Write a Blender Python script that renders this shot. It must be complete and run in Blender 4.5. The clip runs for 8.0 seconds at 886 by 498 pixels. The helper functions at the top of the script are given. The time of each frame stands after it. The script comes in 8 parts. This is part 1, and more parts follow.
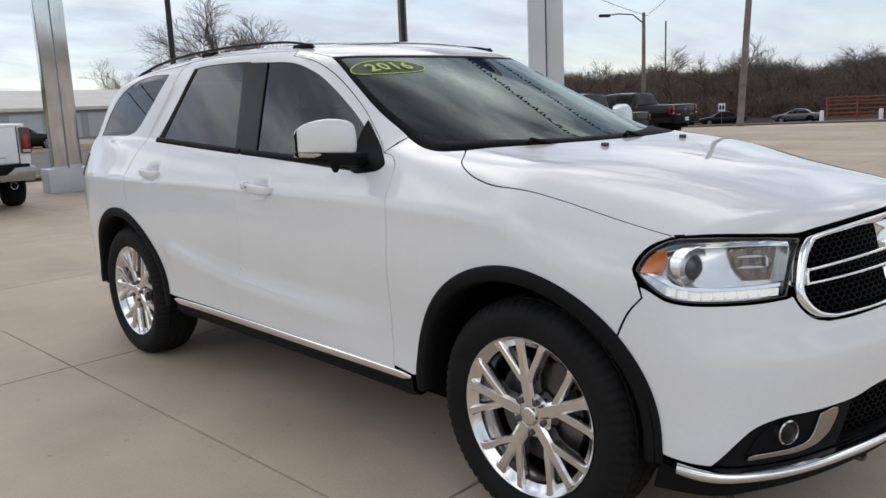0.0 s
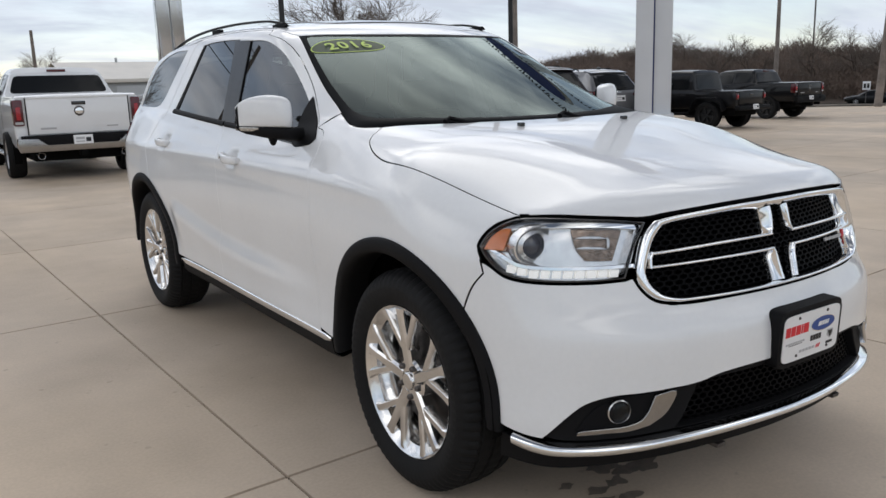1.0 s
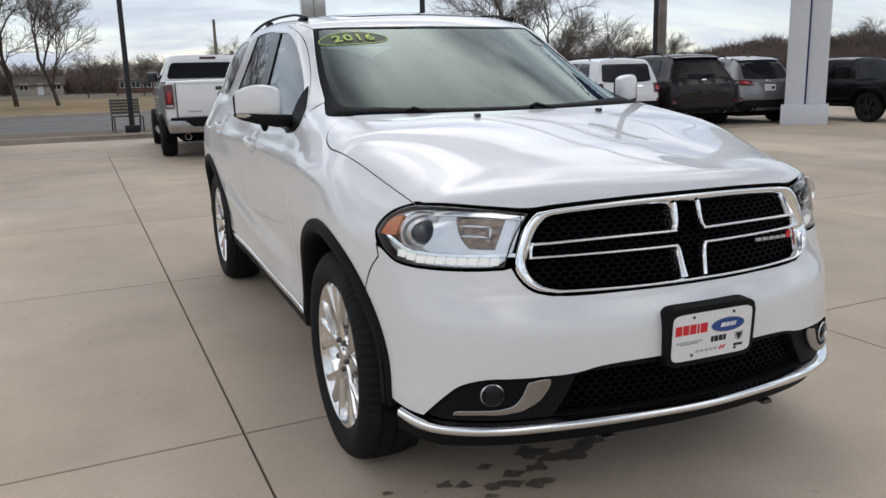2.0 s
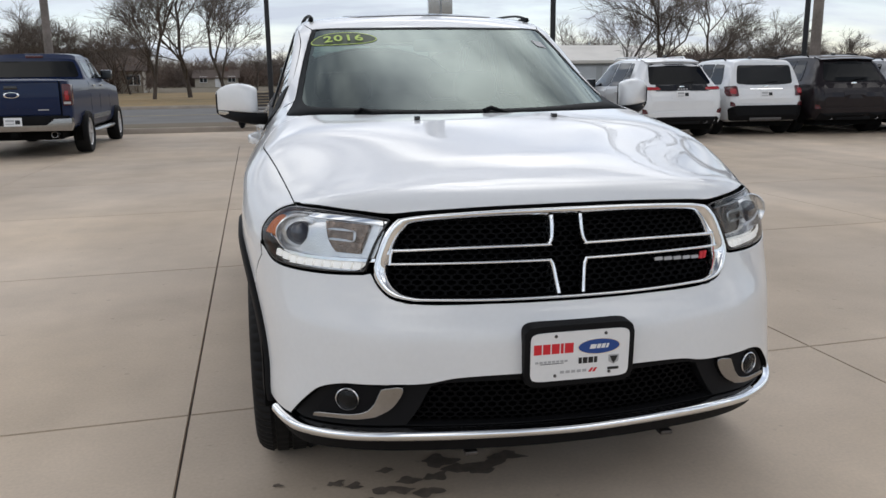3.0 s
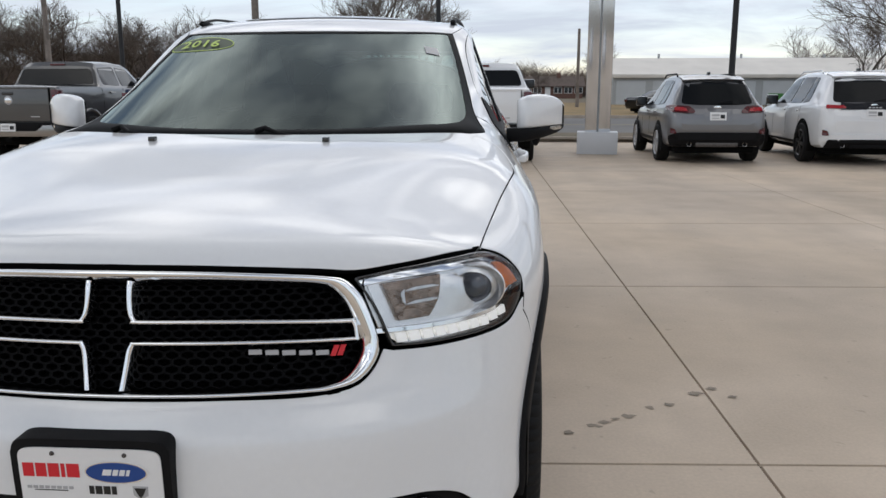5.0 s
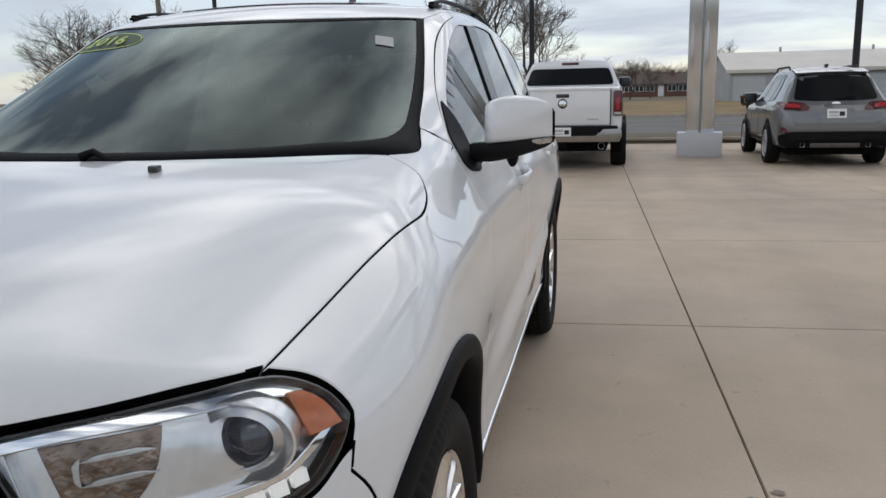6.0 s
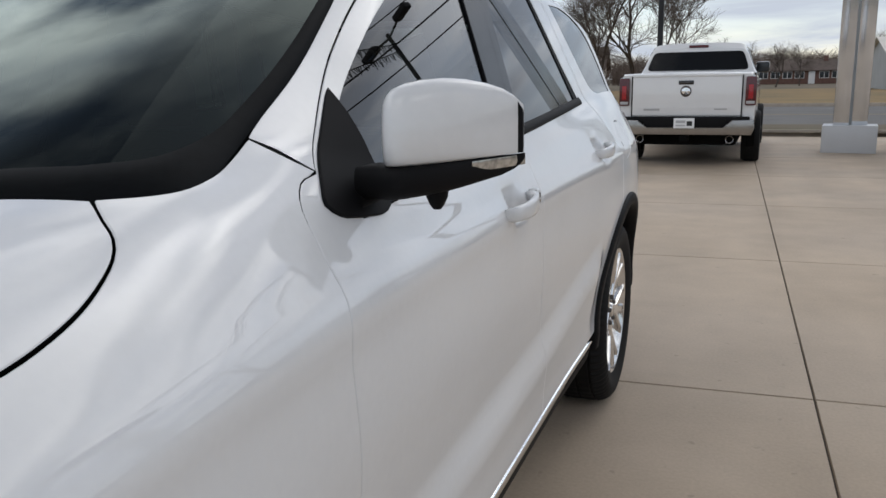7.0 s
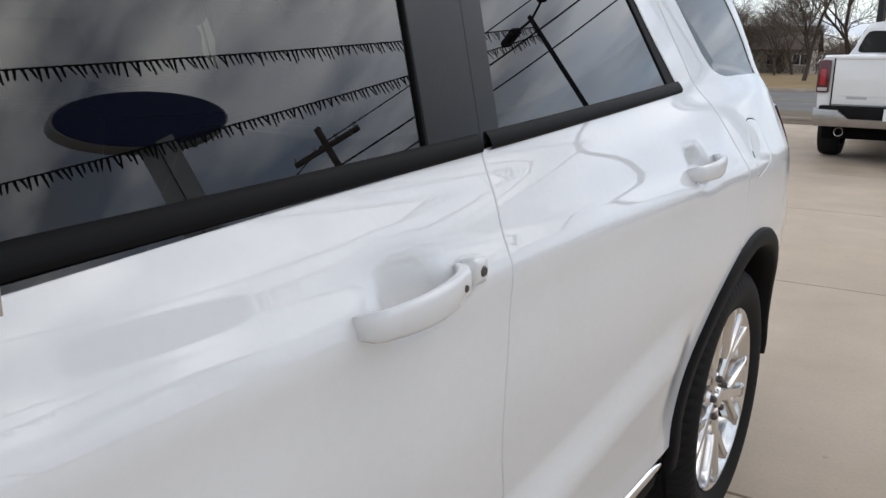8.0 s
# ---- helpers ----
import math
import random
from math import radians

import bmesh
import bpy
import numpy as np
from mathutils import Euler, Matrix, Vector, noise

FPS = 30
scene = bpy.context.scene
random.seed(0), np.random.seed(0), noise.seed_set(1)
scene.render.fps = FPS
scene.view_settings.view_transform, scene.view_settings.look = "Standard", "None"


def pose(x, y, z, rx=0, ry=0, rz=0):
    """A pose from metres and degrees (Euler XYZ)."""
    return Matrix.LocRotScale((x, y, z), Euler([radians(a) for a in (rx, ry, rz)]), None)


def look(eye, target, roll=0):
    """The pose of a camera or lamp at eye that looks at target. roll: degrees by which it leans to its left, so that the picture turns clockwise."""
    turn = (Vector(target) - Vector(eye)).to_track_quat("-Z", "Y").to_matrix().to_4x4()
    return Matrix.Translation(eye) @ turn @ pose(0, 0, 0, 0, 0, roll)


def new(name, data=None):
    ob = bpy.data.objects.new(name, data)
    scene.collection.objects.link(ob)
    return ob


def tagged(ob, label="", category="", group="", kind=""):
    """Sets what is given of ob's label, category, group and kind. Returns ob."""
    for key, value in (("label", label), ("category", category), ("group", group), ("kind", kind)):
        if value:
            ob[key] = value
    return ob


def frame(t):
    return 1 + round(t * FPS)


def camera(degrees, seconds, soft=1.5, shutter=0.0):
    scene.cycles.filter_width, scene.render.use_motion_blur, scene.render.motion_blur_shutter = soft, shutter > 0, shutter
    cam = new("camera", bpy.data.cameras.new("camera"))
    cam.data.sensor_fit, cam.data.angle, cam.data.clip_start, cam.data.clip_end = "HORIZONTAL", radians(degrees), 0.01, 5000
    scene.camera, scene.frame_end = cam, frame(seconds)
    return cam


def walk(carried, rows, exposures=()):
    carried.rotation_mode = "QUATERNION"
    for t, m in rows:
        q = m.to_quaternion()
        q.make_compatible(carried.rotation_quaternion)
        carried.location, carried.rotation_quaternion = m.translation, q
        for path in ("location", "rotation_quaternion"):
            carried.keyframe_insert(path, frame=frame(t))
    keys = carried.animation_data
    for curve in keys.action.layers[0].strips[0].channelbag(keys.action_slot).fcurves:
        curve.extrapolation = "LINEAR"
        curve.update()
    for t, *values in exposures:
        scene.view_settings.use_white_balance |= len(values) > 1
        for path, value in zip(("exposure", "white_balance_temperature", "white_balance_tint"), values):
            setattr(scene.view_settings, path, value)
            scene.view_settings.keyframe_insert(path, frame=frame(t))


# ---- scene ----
cam = camera(58.1, 8.0)
PATH = [
    (0, (-2.777, -3.125, 1.383), (-1.424, -1.695, 1.033), -2.5),
    (0.5, (-2.526, -3.403, 1.374), (-1.282, -1.882, 0.997), -2.1),
    (1, (-2.256, -3.735, 1.373), (-1.153, -2.116, 0.972), -1.8),
    (1.5, (-1.967, -4.018, 1.370), (-1.033, -2.301, 0.954), -1.7),
    (3, (-0.821, -4.473, 1.374), (-0.425, -2.558, 0.953), -0.7),
    (3.5, (-0.373, -4.492, 1.362), (-0.134, -2.551, 0.943), -0.2),
    (4, (0.056, -4.411, 1.357), (0.158, -2.456, 0.945), 0.0),
    (4.5, (0.452, -4.181, 1.368), (0.436, -2.222, 0.964), 0.1),
    (5, (0.811, -3.872, 1.370), (0.681, -1.915, 0.981), 0.0),
    (6.5, (1.356, -2.387, 1.362), (0.800, -0.506, 0.972), -1.5),
    (7, (1.427, -1.800, 1.352), (0.720, 0.025, 0.942), -1.0),
    (7.5, (1.437, -1.236, 1.340), (0.577, 0.515, 0.901), -0.2),
    (8, (1.450, -0.712, 1.338), (0.359, 0.897, 0.869), 0.7),
]
walk(cam, [(t, look(eye, target, roll)) for t, eye, target, roll in PATH], [(0, 0), (5.2, 0), (6.5, -.2), (7, -.15), (7.5, 0), (8, .22)])


# ---- build ----
# ---- world and sun ----
SUN_UP, SUN_TURN = radians(49), radians(12)


def make_world():
    w = bpy.data.worlds.new("sky")
    scene.world = w
    w.use_nodes = True
    nt = w.node_tree
    nt.nodes.clear()
    N, L = nt.nodes.new, nt.links.new
    out, bg = N("ShaderNodeOutputWorld"), N("ShaderNodeBackground")
    sky = N("ShaderNodeTexSky")
    sky.sky_type, sky.sun_disc = "NISHITA", False
    sky.sun_elevation, sky.sun_rotation = SUN_UP, SUN_TURN
    sky.air_density, sky.dust_density, sky.ozone_density = 1.0, 0.6, 1.0
    co = N("ShaderNodeTexCoord")
    sep = N("ShaderNodeSeparateXYZ")
    L(co.outputs["Generated"], sep.inputs[0])
    # streaky cloud deck: direction divided by height
    up = N("ShaderNodeMath"); up.operation = "MAXIMUM"; up.inputs[1].default_value = 0.0
    L(sep.outputs["Z"], up.inputs[0])
    lift = N("ShaderNodeMath"); lift.operation = "ADD"; lift.inputs[1].default_value = 0.22
    L(up.outputs[0], lift.inputs[0])
    div = N("ShaderNodeVectorMath"); div.operation = "DIVIDE"
    L(co.outputs["Generated"], div.inputs[0]); L(lift.outputs[0], div.inputs[1])
    mp = N("ShaderNodeMapping")
    mp.inputs["Scale"].default_value = (1.0, 1.9, 1.0)
    mp.inputs["Rotation"].default_value = (0, 0, radians(25))
    L(div.outputs[0], mp.inputs["Vector"])
    n1 = N("ShaderNodeTexNoise")
    n1.inputs["Scale"].default_value, n1.inputs["Detail"].default_value, n1.inputs["Roughness"].default_value = 1.25, 7, 0.56
    n1.inputs["Distortion"].default_value = 0.35
    L(mp.outputs[0], n1.inputs["Vector"])
    ramp = N("ShaderNodeValToRGB")
    ramp.color_ramp.elements[0].position, ramp.color_ramp.elements[1].position = 0.36, 0.62
    ramp.color_ramp.elements[0].color, ramp.color_ramp.elements[1].color = (0.45, 0.45, 0.45, 1), (1, 1, 1, 1)
    L(n1.outputs["Fac"], ramp.inputs[0])
    n2 = N("ShaderNodeTexNoise")
    n2.inputs["Scale"].default_value, n2.inputs["Detail"].default_value = 1.7, 7
    L(mp.outputs[0], n2.inputs["Vector"])
    tone = N("ShaderNodeValToRGB")
    tone.color_ramp.elements[0].position, tone.color_ramp.elements[1].position = 0.43, 0.60
    tone.color_ramp.elements[0].color, tone.color_ramp.elements[1].color = (2.8, 3.0, 3.5, 1), (16.0, 15.8, 15.5, 1)
    L(n2.outputs["Fac"], tone.inputs[0])
    # near the horizon the deck is pale and even
    haze = N("ShaderNodeMapRange")
    haze.inputs["From Min"].default_value, haze.inputs["From Max"].default_value = 0.10, 0.52
    haze.inputs["To Min"].default_value, haze.inputs["To Max"].default_value = 0.94, 0.0
    L(sep.outputs["Z"], haze.inputs["Value"])
    pale = N("ShaderNodeMix"); pale.data_type = "RGBA"
    pale.inputs["B"].default_value = (4.55, 5.0, 5.75, 1)
    L(haze.outputs[0], pale.inputs["Factor"]); L(tone.outputs[0], pale.inputs["A"])
    tone = pale
    mix = N("ShaderNodeMix"); mix.data_type = "RGBA"
    L(ramp.outputs[0], mix.inputs["Factor"])
    L(sky.outputs[0], mix.inputs["A"]); L(tone.outputs["Result"], mix.inputs["B"])
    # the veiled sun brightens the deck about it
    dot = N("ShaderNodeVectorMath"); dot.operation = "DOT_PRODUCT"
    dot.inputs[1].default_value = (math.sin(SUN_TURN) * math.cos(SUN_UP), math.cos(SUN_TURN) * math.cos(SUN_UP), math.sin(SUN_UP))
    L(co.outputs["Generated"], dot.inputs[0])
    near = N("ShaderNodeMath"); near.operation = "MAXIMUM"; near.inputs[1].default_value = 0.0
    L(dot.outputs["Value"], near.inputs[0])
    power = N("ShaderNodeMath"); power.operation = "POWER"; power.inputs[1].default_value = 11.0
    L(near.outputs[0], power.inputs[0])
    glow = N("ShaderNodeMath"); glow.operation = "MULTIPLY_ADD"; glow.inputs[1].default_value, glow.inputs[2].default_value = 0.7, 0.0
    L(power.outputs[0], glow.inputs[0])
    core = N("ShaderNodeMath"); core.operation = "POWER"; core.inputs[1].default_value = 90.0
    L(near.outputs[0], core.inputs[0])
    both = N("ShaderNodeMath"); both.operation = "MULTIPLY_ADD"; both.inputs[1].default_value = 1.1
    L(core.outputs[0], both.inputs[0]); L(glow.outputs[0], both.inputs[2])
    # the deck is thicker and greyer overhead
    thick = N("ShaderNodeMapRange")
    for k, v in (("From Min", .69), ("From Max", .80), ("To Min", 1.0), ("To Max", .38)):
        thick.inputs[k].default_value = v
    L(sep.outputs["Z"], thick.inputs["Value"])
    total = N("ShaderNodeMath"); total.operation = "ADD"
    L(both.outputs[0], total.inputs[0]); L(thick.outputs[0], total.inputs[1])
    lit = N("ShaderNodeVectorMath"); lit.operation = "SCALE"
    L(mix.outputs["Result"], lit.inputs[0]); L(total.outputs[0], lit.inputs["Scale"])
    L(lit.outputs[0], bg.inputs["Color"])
    bg.inputs["Strength"].default_value = 0.142
    L(bg.outputs[0], out.inputs["Surface"])


make_world()
sun = new("sun", bpy.data.lights.new("sun", "SUN"))
sun.data.energy, sun.data.angle, sun.data.color = 0.16, radians(70), (1.0, 0.96, 0.90)
sun.matrix_world = Matrix.LocRotScale((0, 0, 30), Vector((-math.sin(SUN_TURN) * math.cos(SUN_UP), -math.cos(SUN_TURN) * math.cos(SUN_UP), -math.sin(SUN_UP))).to_track_quat("-Z", "Y"), None)


# ---- materials ----
def material(name, color, rough=0.5, metal=0.0, coat=0.0, spec=0.5, vary=0.0, scale=4.0, bump=0.0, bump_scale=60.0, rough_vary=0.0, tint=None, random_tone=0.0, coords="Object", transmission=0.0, ior=1.45, alpha=1.0, emit=None):
    """One procedural surface: base colour with stains at two scales, roughness and relief."""
    m = bpy.data.materials.new(name)
    m.use_nodes = True
    nt = m.node_tree
    N, L = nt.nodes.new, nt.links.new
    b = nt.nodes["Principled BSDF"]
    b.inputs["Base Color"].default_value = (*color, 1)
    b.inputs["Roughness"].default_value = rough
    b.inputs["Metallic"].default_value = metal
    b.inputs["Coat Weight"].default_value = coat
    b.inputs["Coat Roughness"].default_value = 0.015
    b.inputs["Coat IOR"].default_value = 1.6
    b.inputs["Specular IOR Level"].default_value = spec
    b.inputs["Transmission Weight"].default_value = transmission
    b.inputs["IOR"].default_value = ior
    b.inputs["Alpha"].default_value = alpha
    if emit:
        b.inputs["Emission Color"].default_value, b.inputs["Emission Strength"].default_value = (*emit[0], 1), emit[1]
    if vary or bump or rough_vary or random_tone:
        co = N("ShaderNodeTexCoord")
        big, small = N("ShaderNodeTexNoise"), N("ShaderNodeTexNoise")
        big.inputs["Scale"].default_value, big.inputs["Detail"].default_value = scale, 5
        small.inputs["Scale"].default_value, small.inputs["Detail"].default_value = bump_scale, 4
        place = N("ShaderNodeNewGeometry").outputs["Position"] if coords == "World" else co.outputs[coords]
        L(place, big.inputs["Vector"]); L(place, small.inputs["Vector"])
        if vary or random_tone:
            lo = tint or tuple(c * (1 - vary) for c in color)
            mix = N("ShaderNodeMix"); mix.data_type = "RGBA"
            mix.inputs["A"].default_value, mix.inputs["B"].default_value = (*color, 1), (*lo, 1)
            add = N("ShaderNodeMath"); add.operation = "MULTIPLY_ADD"
            L(small.outputs["Fac"], add.inputs[0]); add.inputs[1].default_value = 0.45; add.inputs[2].default_value = -0.22
            tot = N("ShaderNodeMath"); tot.operation = "ADD"
            L(big.outputs["Fac"], tot.inputs[0]); L(add.outputs[0], tot.inputs[1])
            mr = N("ShaderNodeMapRange")
            mr.inputs["From Min"].default_value, mr.inputs["From Max"].default_value = 0.36, 0.66
            L(tot.outputs[0], mr.inputs["Value"]); L(mr.outputs[0], mix.inputs["Factor"])
            last = mix.outputs["Result"]
            if random_tone:
                info = N("ShaderNodeObjectInfo")
                mr2 = N("ShaderNodeMapRange")
                mr2.inputs["To Min"].default_value, mr2.inputs["To Max"].default_value = 1 - random_tone, 1 + random_tone
                L(info.outputs["Random"], mr2.inputs["Value"])
                hs = N("ShaderNodeHueSaturation")
                L(mr2.outputs[0], hs.inputs["Value"]); L(last, hs.inputs["Color"])
                last = hs.outputs["Color"]
            L(last, b.inputs["Base Color"])
        if rough_vary:
            mr = N("ShaderNodeMapRange")
            mr.inputs["To Min"].default_value, mr.inputs["To Max"].default_value = max(0.02, rough - rough_vary), min(1, rough + rough_vary)
            L(big.outputs["Fac"], mr.inputs["Value"]); L(mr.outputs[0], b.inputs["Roughness"])
        if bump:
            bp = N("ShaderNodeBump")
            bp.inputs["Strength"].default_value, bp.inputs["Distance"].default_value = 1.0, bump
            L(small.outputs["Fac"], bp.inputs["Height"]); L(bp.outputs[0], b.inputs["Normal"])
    return m



def glass_material(name, tint, rough=0.0, ior=1.5, sheen=(1, 1, 1)):
    """A thin pane: tinted see-through with a Fresnel sheen."""
    m = bpy.data.materials.new(name)
    m.use_nodes = True
    nt = m.node_tree
    nt.nodes.clear()
    N, L = nt.nodes.new, nt.links.new
    out, mix, fr = N("ShaderNodeOutputMaterial"), N("ShaderNodeMixShader"), N("ShaderNodeFresnel")
    tr, gl = N("ShaderNodeBsdfTransparent"), N("ShaderNodeBsdfGlossy")
    fr.inputs["IOR"].default_value = ior
    tr.inputs["Color"].default_value = (*tint, 1)
    gl.inputs["Roughness"].default_value = rough
    gl.inputs["Color"].default_value = (*sheen, 1)
    L(fr.outputs[0], mix.inputs[0]); L(tr.outputs[0], mix.inputs[1]); L(gl.outputs[0], mix.inputs[2])
    L(mix.outputs[0], out.inputs["Surface"])
    return m


def car_paint(name, color, metal=0.0, rough=0.35, coat=1.0):
    return material(name, color, rough, metal=metal, spec=0.2 if max(color) > .05 else 0.1, coat=coat, vary=0.04, scale=2.5, tint=tuple(c * 0.96 for c in color))


PAINT_WHITE = car_paint("white_paint", (0.76, 0.77, 0.78), rough=0.4)
BLACK_PLASTIC = material("black_plastic", (0.008, 0.008, 0.009), 0.6, spec=0.14, bump=0.0003, bump_scale=600, vary=0.25)
GLOSS_BLACK = material("gloss_black", (0.012, 0.012, 0.013), 0.18, coat=0.6)
MATTE_BLACK = material("matte_black_trim", (0.006, 0.006, 0.007), 0.6, spec=0.12)
SCREEN_BLACK = material("windscreen_black", (0.006, 0.007, 0.008), 0.55, spec=0.06, vary=0.2, scale=30)
GRILLE_BLACK = material("grille_black", (0.003, 0.003, 0.0035), 0.5, spec=0.06)
# near-black of underbody parts; in panel gaps it is painted-in shade
DARK_GAP = material("dark_underbody_gap_shade", (0.005, 0.005, 0.005), 0.9, spec=0.1, vary=0.4, scale=6)
CHROME = material("chrome", (0.88, 0.89, 0.90), 0.07, metal=1.0, rough_vary=0.03, scale=8)
ALLOY = material("polished_alloy", (0.80, 0.79, 0.78), 0.15, metal=1.0, vary=0.1, scale=14, rough_vary=0.07)
DULL_METAL = material("brake_metal", (0.13, 0.12, 0.115), 0.45, metal=0.9, vary=0.3, scale=20)
RUBBER = material("tyre_rubber", (0.010, 0.010, 0.0105), 0.7, spec=0.22, vary=0.3, scale=9, bump=0.0005, bump_scale=240)
GLASS_FRONT = glass_material("windscreen_glass", (0.08, 0.13, 0.12), ior=1.46, sheen=(.86, 1.0, .98))
GLASS_SIDE = glass_material("door_glass", (0.13, 0.165, 0.155), ior=1.62)
GLASS_DARK = glass_material("privacy_glass", (0.03, 0.034, 0.034), ior=1.55)
LENS = glass_material("clear_lens", (0.93, 0.94, 0.95), ior=1.35)
SILVER = material("lamp_reflector", (0.62, 0.62, 0.62), 0.22, metal=1.0, vary=0.15, scale=30)
TRIM_BLACK = material("trim_black", (0.007, 0.007, 0.008), 0.20, spec=0.22)
# chrome with the dark ground it mirrors put into its colour
DIM_CHROME = material("chrome_dark_reflection", (0.36, 0.35, 0.34), 0.22, metal=1.0, vary=0.15, scale=6)
# brown stands for what the silver reflector mirrors
LAMP_REFLECTION = material("lamp_painted_reflection", (0.30, 0.23, 0.185), 0.16, metal=1.0, vary=0.5, scale=55, bump=0.004, bump_scale=50)
LAMP_SILVER = material("lamp_silver_lining", (0.84, 0.84, 0.84), 0.24, metal=0.85, vary=0.08, scale=30)
AMBER = material("amber_reflector", (0.85, 0.22, 0.03), 0.25, coat=0.6, vary=0.2, scale=70)
PROJECTOR = material("projector_glass", (0.03, 0.03, 0.045), 0.05, coat=1.0)
LED_ON = material("led_lit", (0.9, 0.9, 0.9), 0.3, emit=((1.0, 0.98, 0.93), 0.38))
RED_LENS = material("red_lens", (0.085, 0.004, 0.008), 0.15, coat=0.5, vary=0.3, scale=40)
RED_BRIGHT = material("red_lamp_core", (0.42, 0.012, 0.02), 0.25, coat=0.4, vary=0.3, scale=60)
PLATE_WHITE = material("plate_white", (0.78, 0.78, 0.78), 0.4, vary=0.04, scale=10)
INK_RED = material("red_print", (0.62, 0.02, 0.03), 0.5)
INK_BLUE = material("blue_print", (0.015, 0.06, 0.25), 0.4)
INK_BLACK = material("black_print", (0.015, 0.015, 0.015), 0.5)
INK_GREY = material("grey_print", (0.42, 0.42, 0.43), 0.45)
STICKER_GREEN = material("sticker_green", (0.52, 0.68, 0.13), 0.55, vary=0.15, scale=20)
STICKER_DARK = material("sticker_dark", (0.035, 0.06, 0.022), 0.5, vary=0.2, scale=14)
LEATHER = material("dark_leather", (0.022, 0.021, 0.021), 0.5, bump=0.0006, bump_scale=160, vary=0.2)
CABIN_GREY = material("cabin_lining", (0.20, 0.19, 0.18), 0.9, bump=0.0005, bump_scale=300, vary=0.1)


def concrete_material():
    """Brushed tan concrete: blotches, drag streaks, faint wheel bands, specks and a tone of its own on each slab."""
    m = material("lot_concrete", (0.415, 0.348, 0.286), 0.78)
    nt = m.node_tree
    N, L = nt.nodes.new, nt.links.new
    b = nt.nodes["Principled BSDF"]
    at = N("ShaderNodeNewGeometry").outputs["Position"]

    def noise(scale, detail, stretch=(1, 1, 1), turn=0.0, rough=0.55):
        mp = N("ShaderNodeMapping")
        mp.inputs["Scale"].default_value, mp.inputs["Rotation"].default_value = stretch, (0, 0, radians(turn))
        L(at, mp.inputs["Vector"])
        n = N("ShaderNodeTexNoise")
        n.inputs["Scale"].default_value, n.inputs["Detail"].default_value, n.inputs["Roughness"].default_value = scale, detail, rough
        L(mp.outputs[0], n.inputs["Vector"])
        return n.outputs["Fac"]

    def ranged(v, a, z, lo, hi):
        r = N("ShaderNodeMapRange")
        for k, x in (("From Min", a), ("From Max", z), ("To Min", lo), ("To Max", hi)):
            r.inputs[k].default_value = x
        L(v, r.inputs["Value"])
        return r.outputs[0]

    def times(*vs):
        out = vs[0]
        for v in vs[1:]:
            k = N("ShaderNodeMath"); k.operation = "MULTIPLY"
            L(out, k.inputs[0]); L(v, k.inputs[1])
            out = k.outputs[0]
        return out

    tone = times(ranged(noise(.22, 4), .35, .66, .86, 1.11), ranged(noise(1.6, 6), .3, .7, .86, 1.10), ranged(noise(.9, 5, (1, .12, 1), 8), .35, .68, .93, 1.06),
                 ranged(noise(.35, 2, (1, .05, 1), -38), .56, .61, 1.0, 1.13), ranged(noise(70, 3), .3, .7, .94, 1.05), ranged(noise(9, 2, rough=.8), .68, .74, 1.0, .80),
                 ranged(N("ShaderNodeObjectInfo").outputs["Random"], 0, 1, .965, 1.035))
    mix = N("ShaderNodeMix"); mix.data_type = "RGBA"
    mix.inputs["A"].default_value, mix.inputs["B"].default_value = (0.535, 0.430, 0.322, 1), (0.510, 0.422, 0.334, 1)
    L(ranged(noise(.4, 3), .4, .6, 0, 1), mix.inputs["Factor"])
    hs = N("ShaderNodeHueSaturation")
    L(mix.outputs["Result"], hs.inputs["Color"]); L(tone, hs.inputs["Value"])
    L(hs.outputs[0], b.inputs["Base Color"])
    L(ranged(noise(.8, 4), .3, .7, .62, .86), b.inputs["Roughness"])
    bp = N("ShaderNodeBump")
    bp.inputs["Strength"].default_value, bp.inputs["Distance"].default_value = .6, .0008
    L(noise(60, 4, (1, .25, 1), 4), bp.inputs["Height"]); L(bp.outputs[0], b.inputs["Normal"])
    return m


# ---- mesh helpers ----
def mesh_of(name, verts, faces, normals=None, smooth=True):
    me = bpy.data.meshes.new(name)
    me.from_pydata([tuple(map(float, v)) for v in verts], [], [tuple(map(int, f)) for f in faces])
    if smooth:
        me.polygons.foreach_set("use_smooth", [True] * len(me.polygons))
    if normals is not None:
        me.normals_split_custom_set_from_vertices([tuple(map(float, n)) for n in normals])
    me.update()
    return me


def bm_mesh(name, bm, smooth=None):
    me = bpy.data.meshes.new(name)
    bmesh.ops.recalc_face_normals(bm, faces=bm.faces)
    if smooth is not None:
        for f in bm.faces:
            f.smooth = True
        for e in bm.edges:
            e.smooth = len(e.link_faces) == 2 and e.calc_face_angle(0) < radians(smooth)
    bm.to_mesh(me)
    bm.free()
    return me


def part(name, data, mat, parent=None, label="", m=None, smooth=40):
    """Links a mesh or bmesh as one object, under a thing or a part."""
    me = bm_mesh(name, data, smooth) if isinstance(data, bmesh.types.BMesh) else data
    if mat is not None and not me.materials:
        me.materials.append(mat)
    ob = new(name, me)
    if m is not None:
        ob.matrix_basis = m
    if parent is not None:
        ob.parent = parent
    if label:
        tagged(ob, label)
    return ob


def thing(name, label, category, group="", m=None):
    ob = new(name)
    ob.empty_display_size = 0.2
    if m is not None:
        ob.matrix_basis = m
    return tagged(ob, label, category, group)


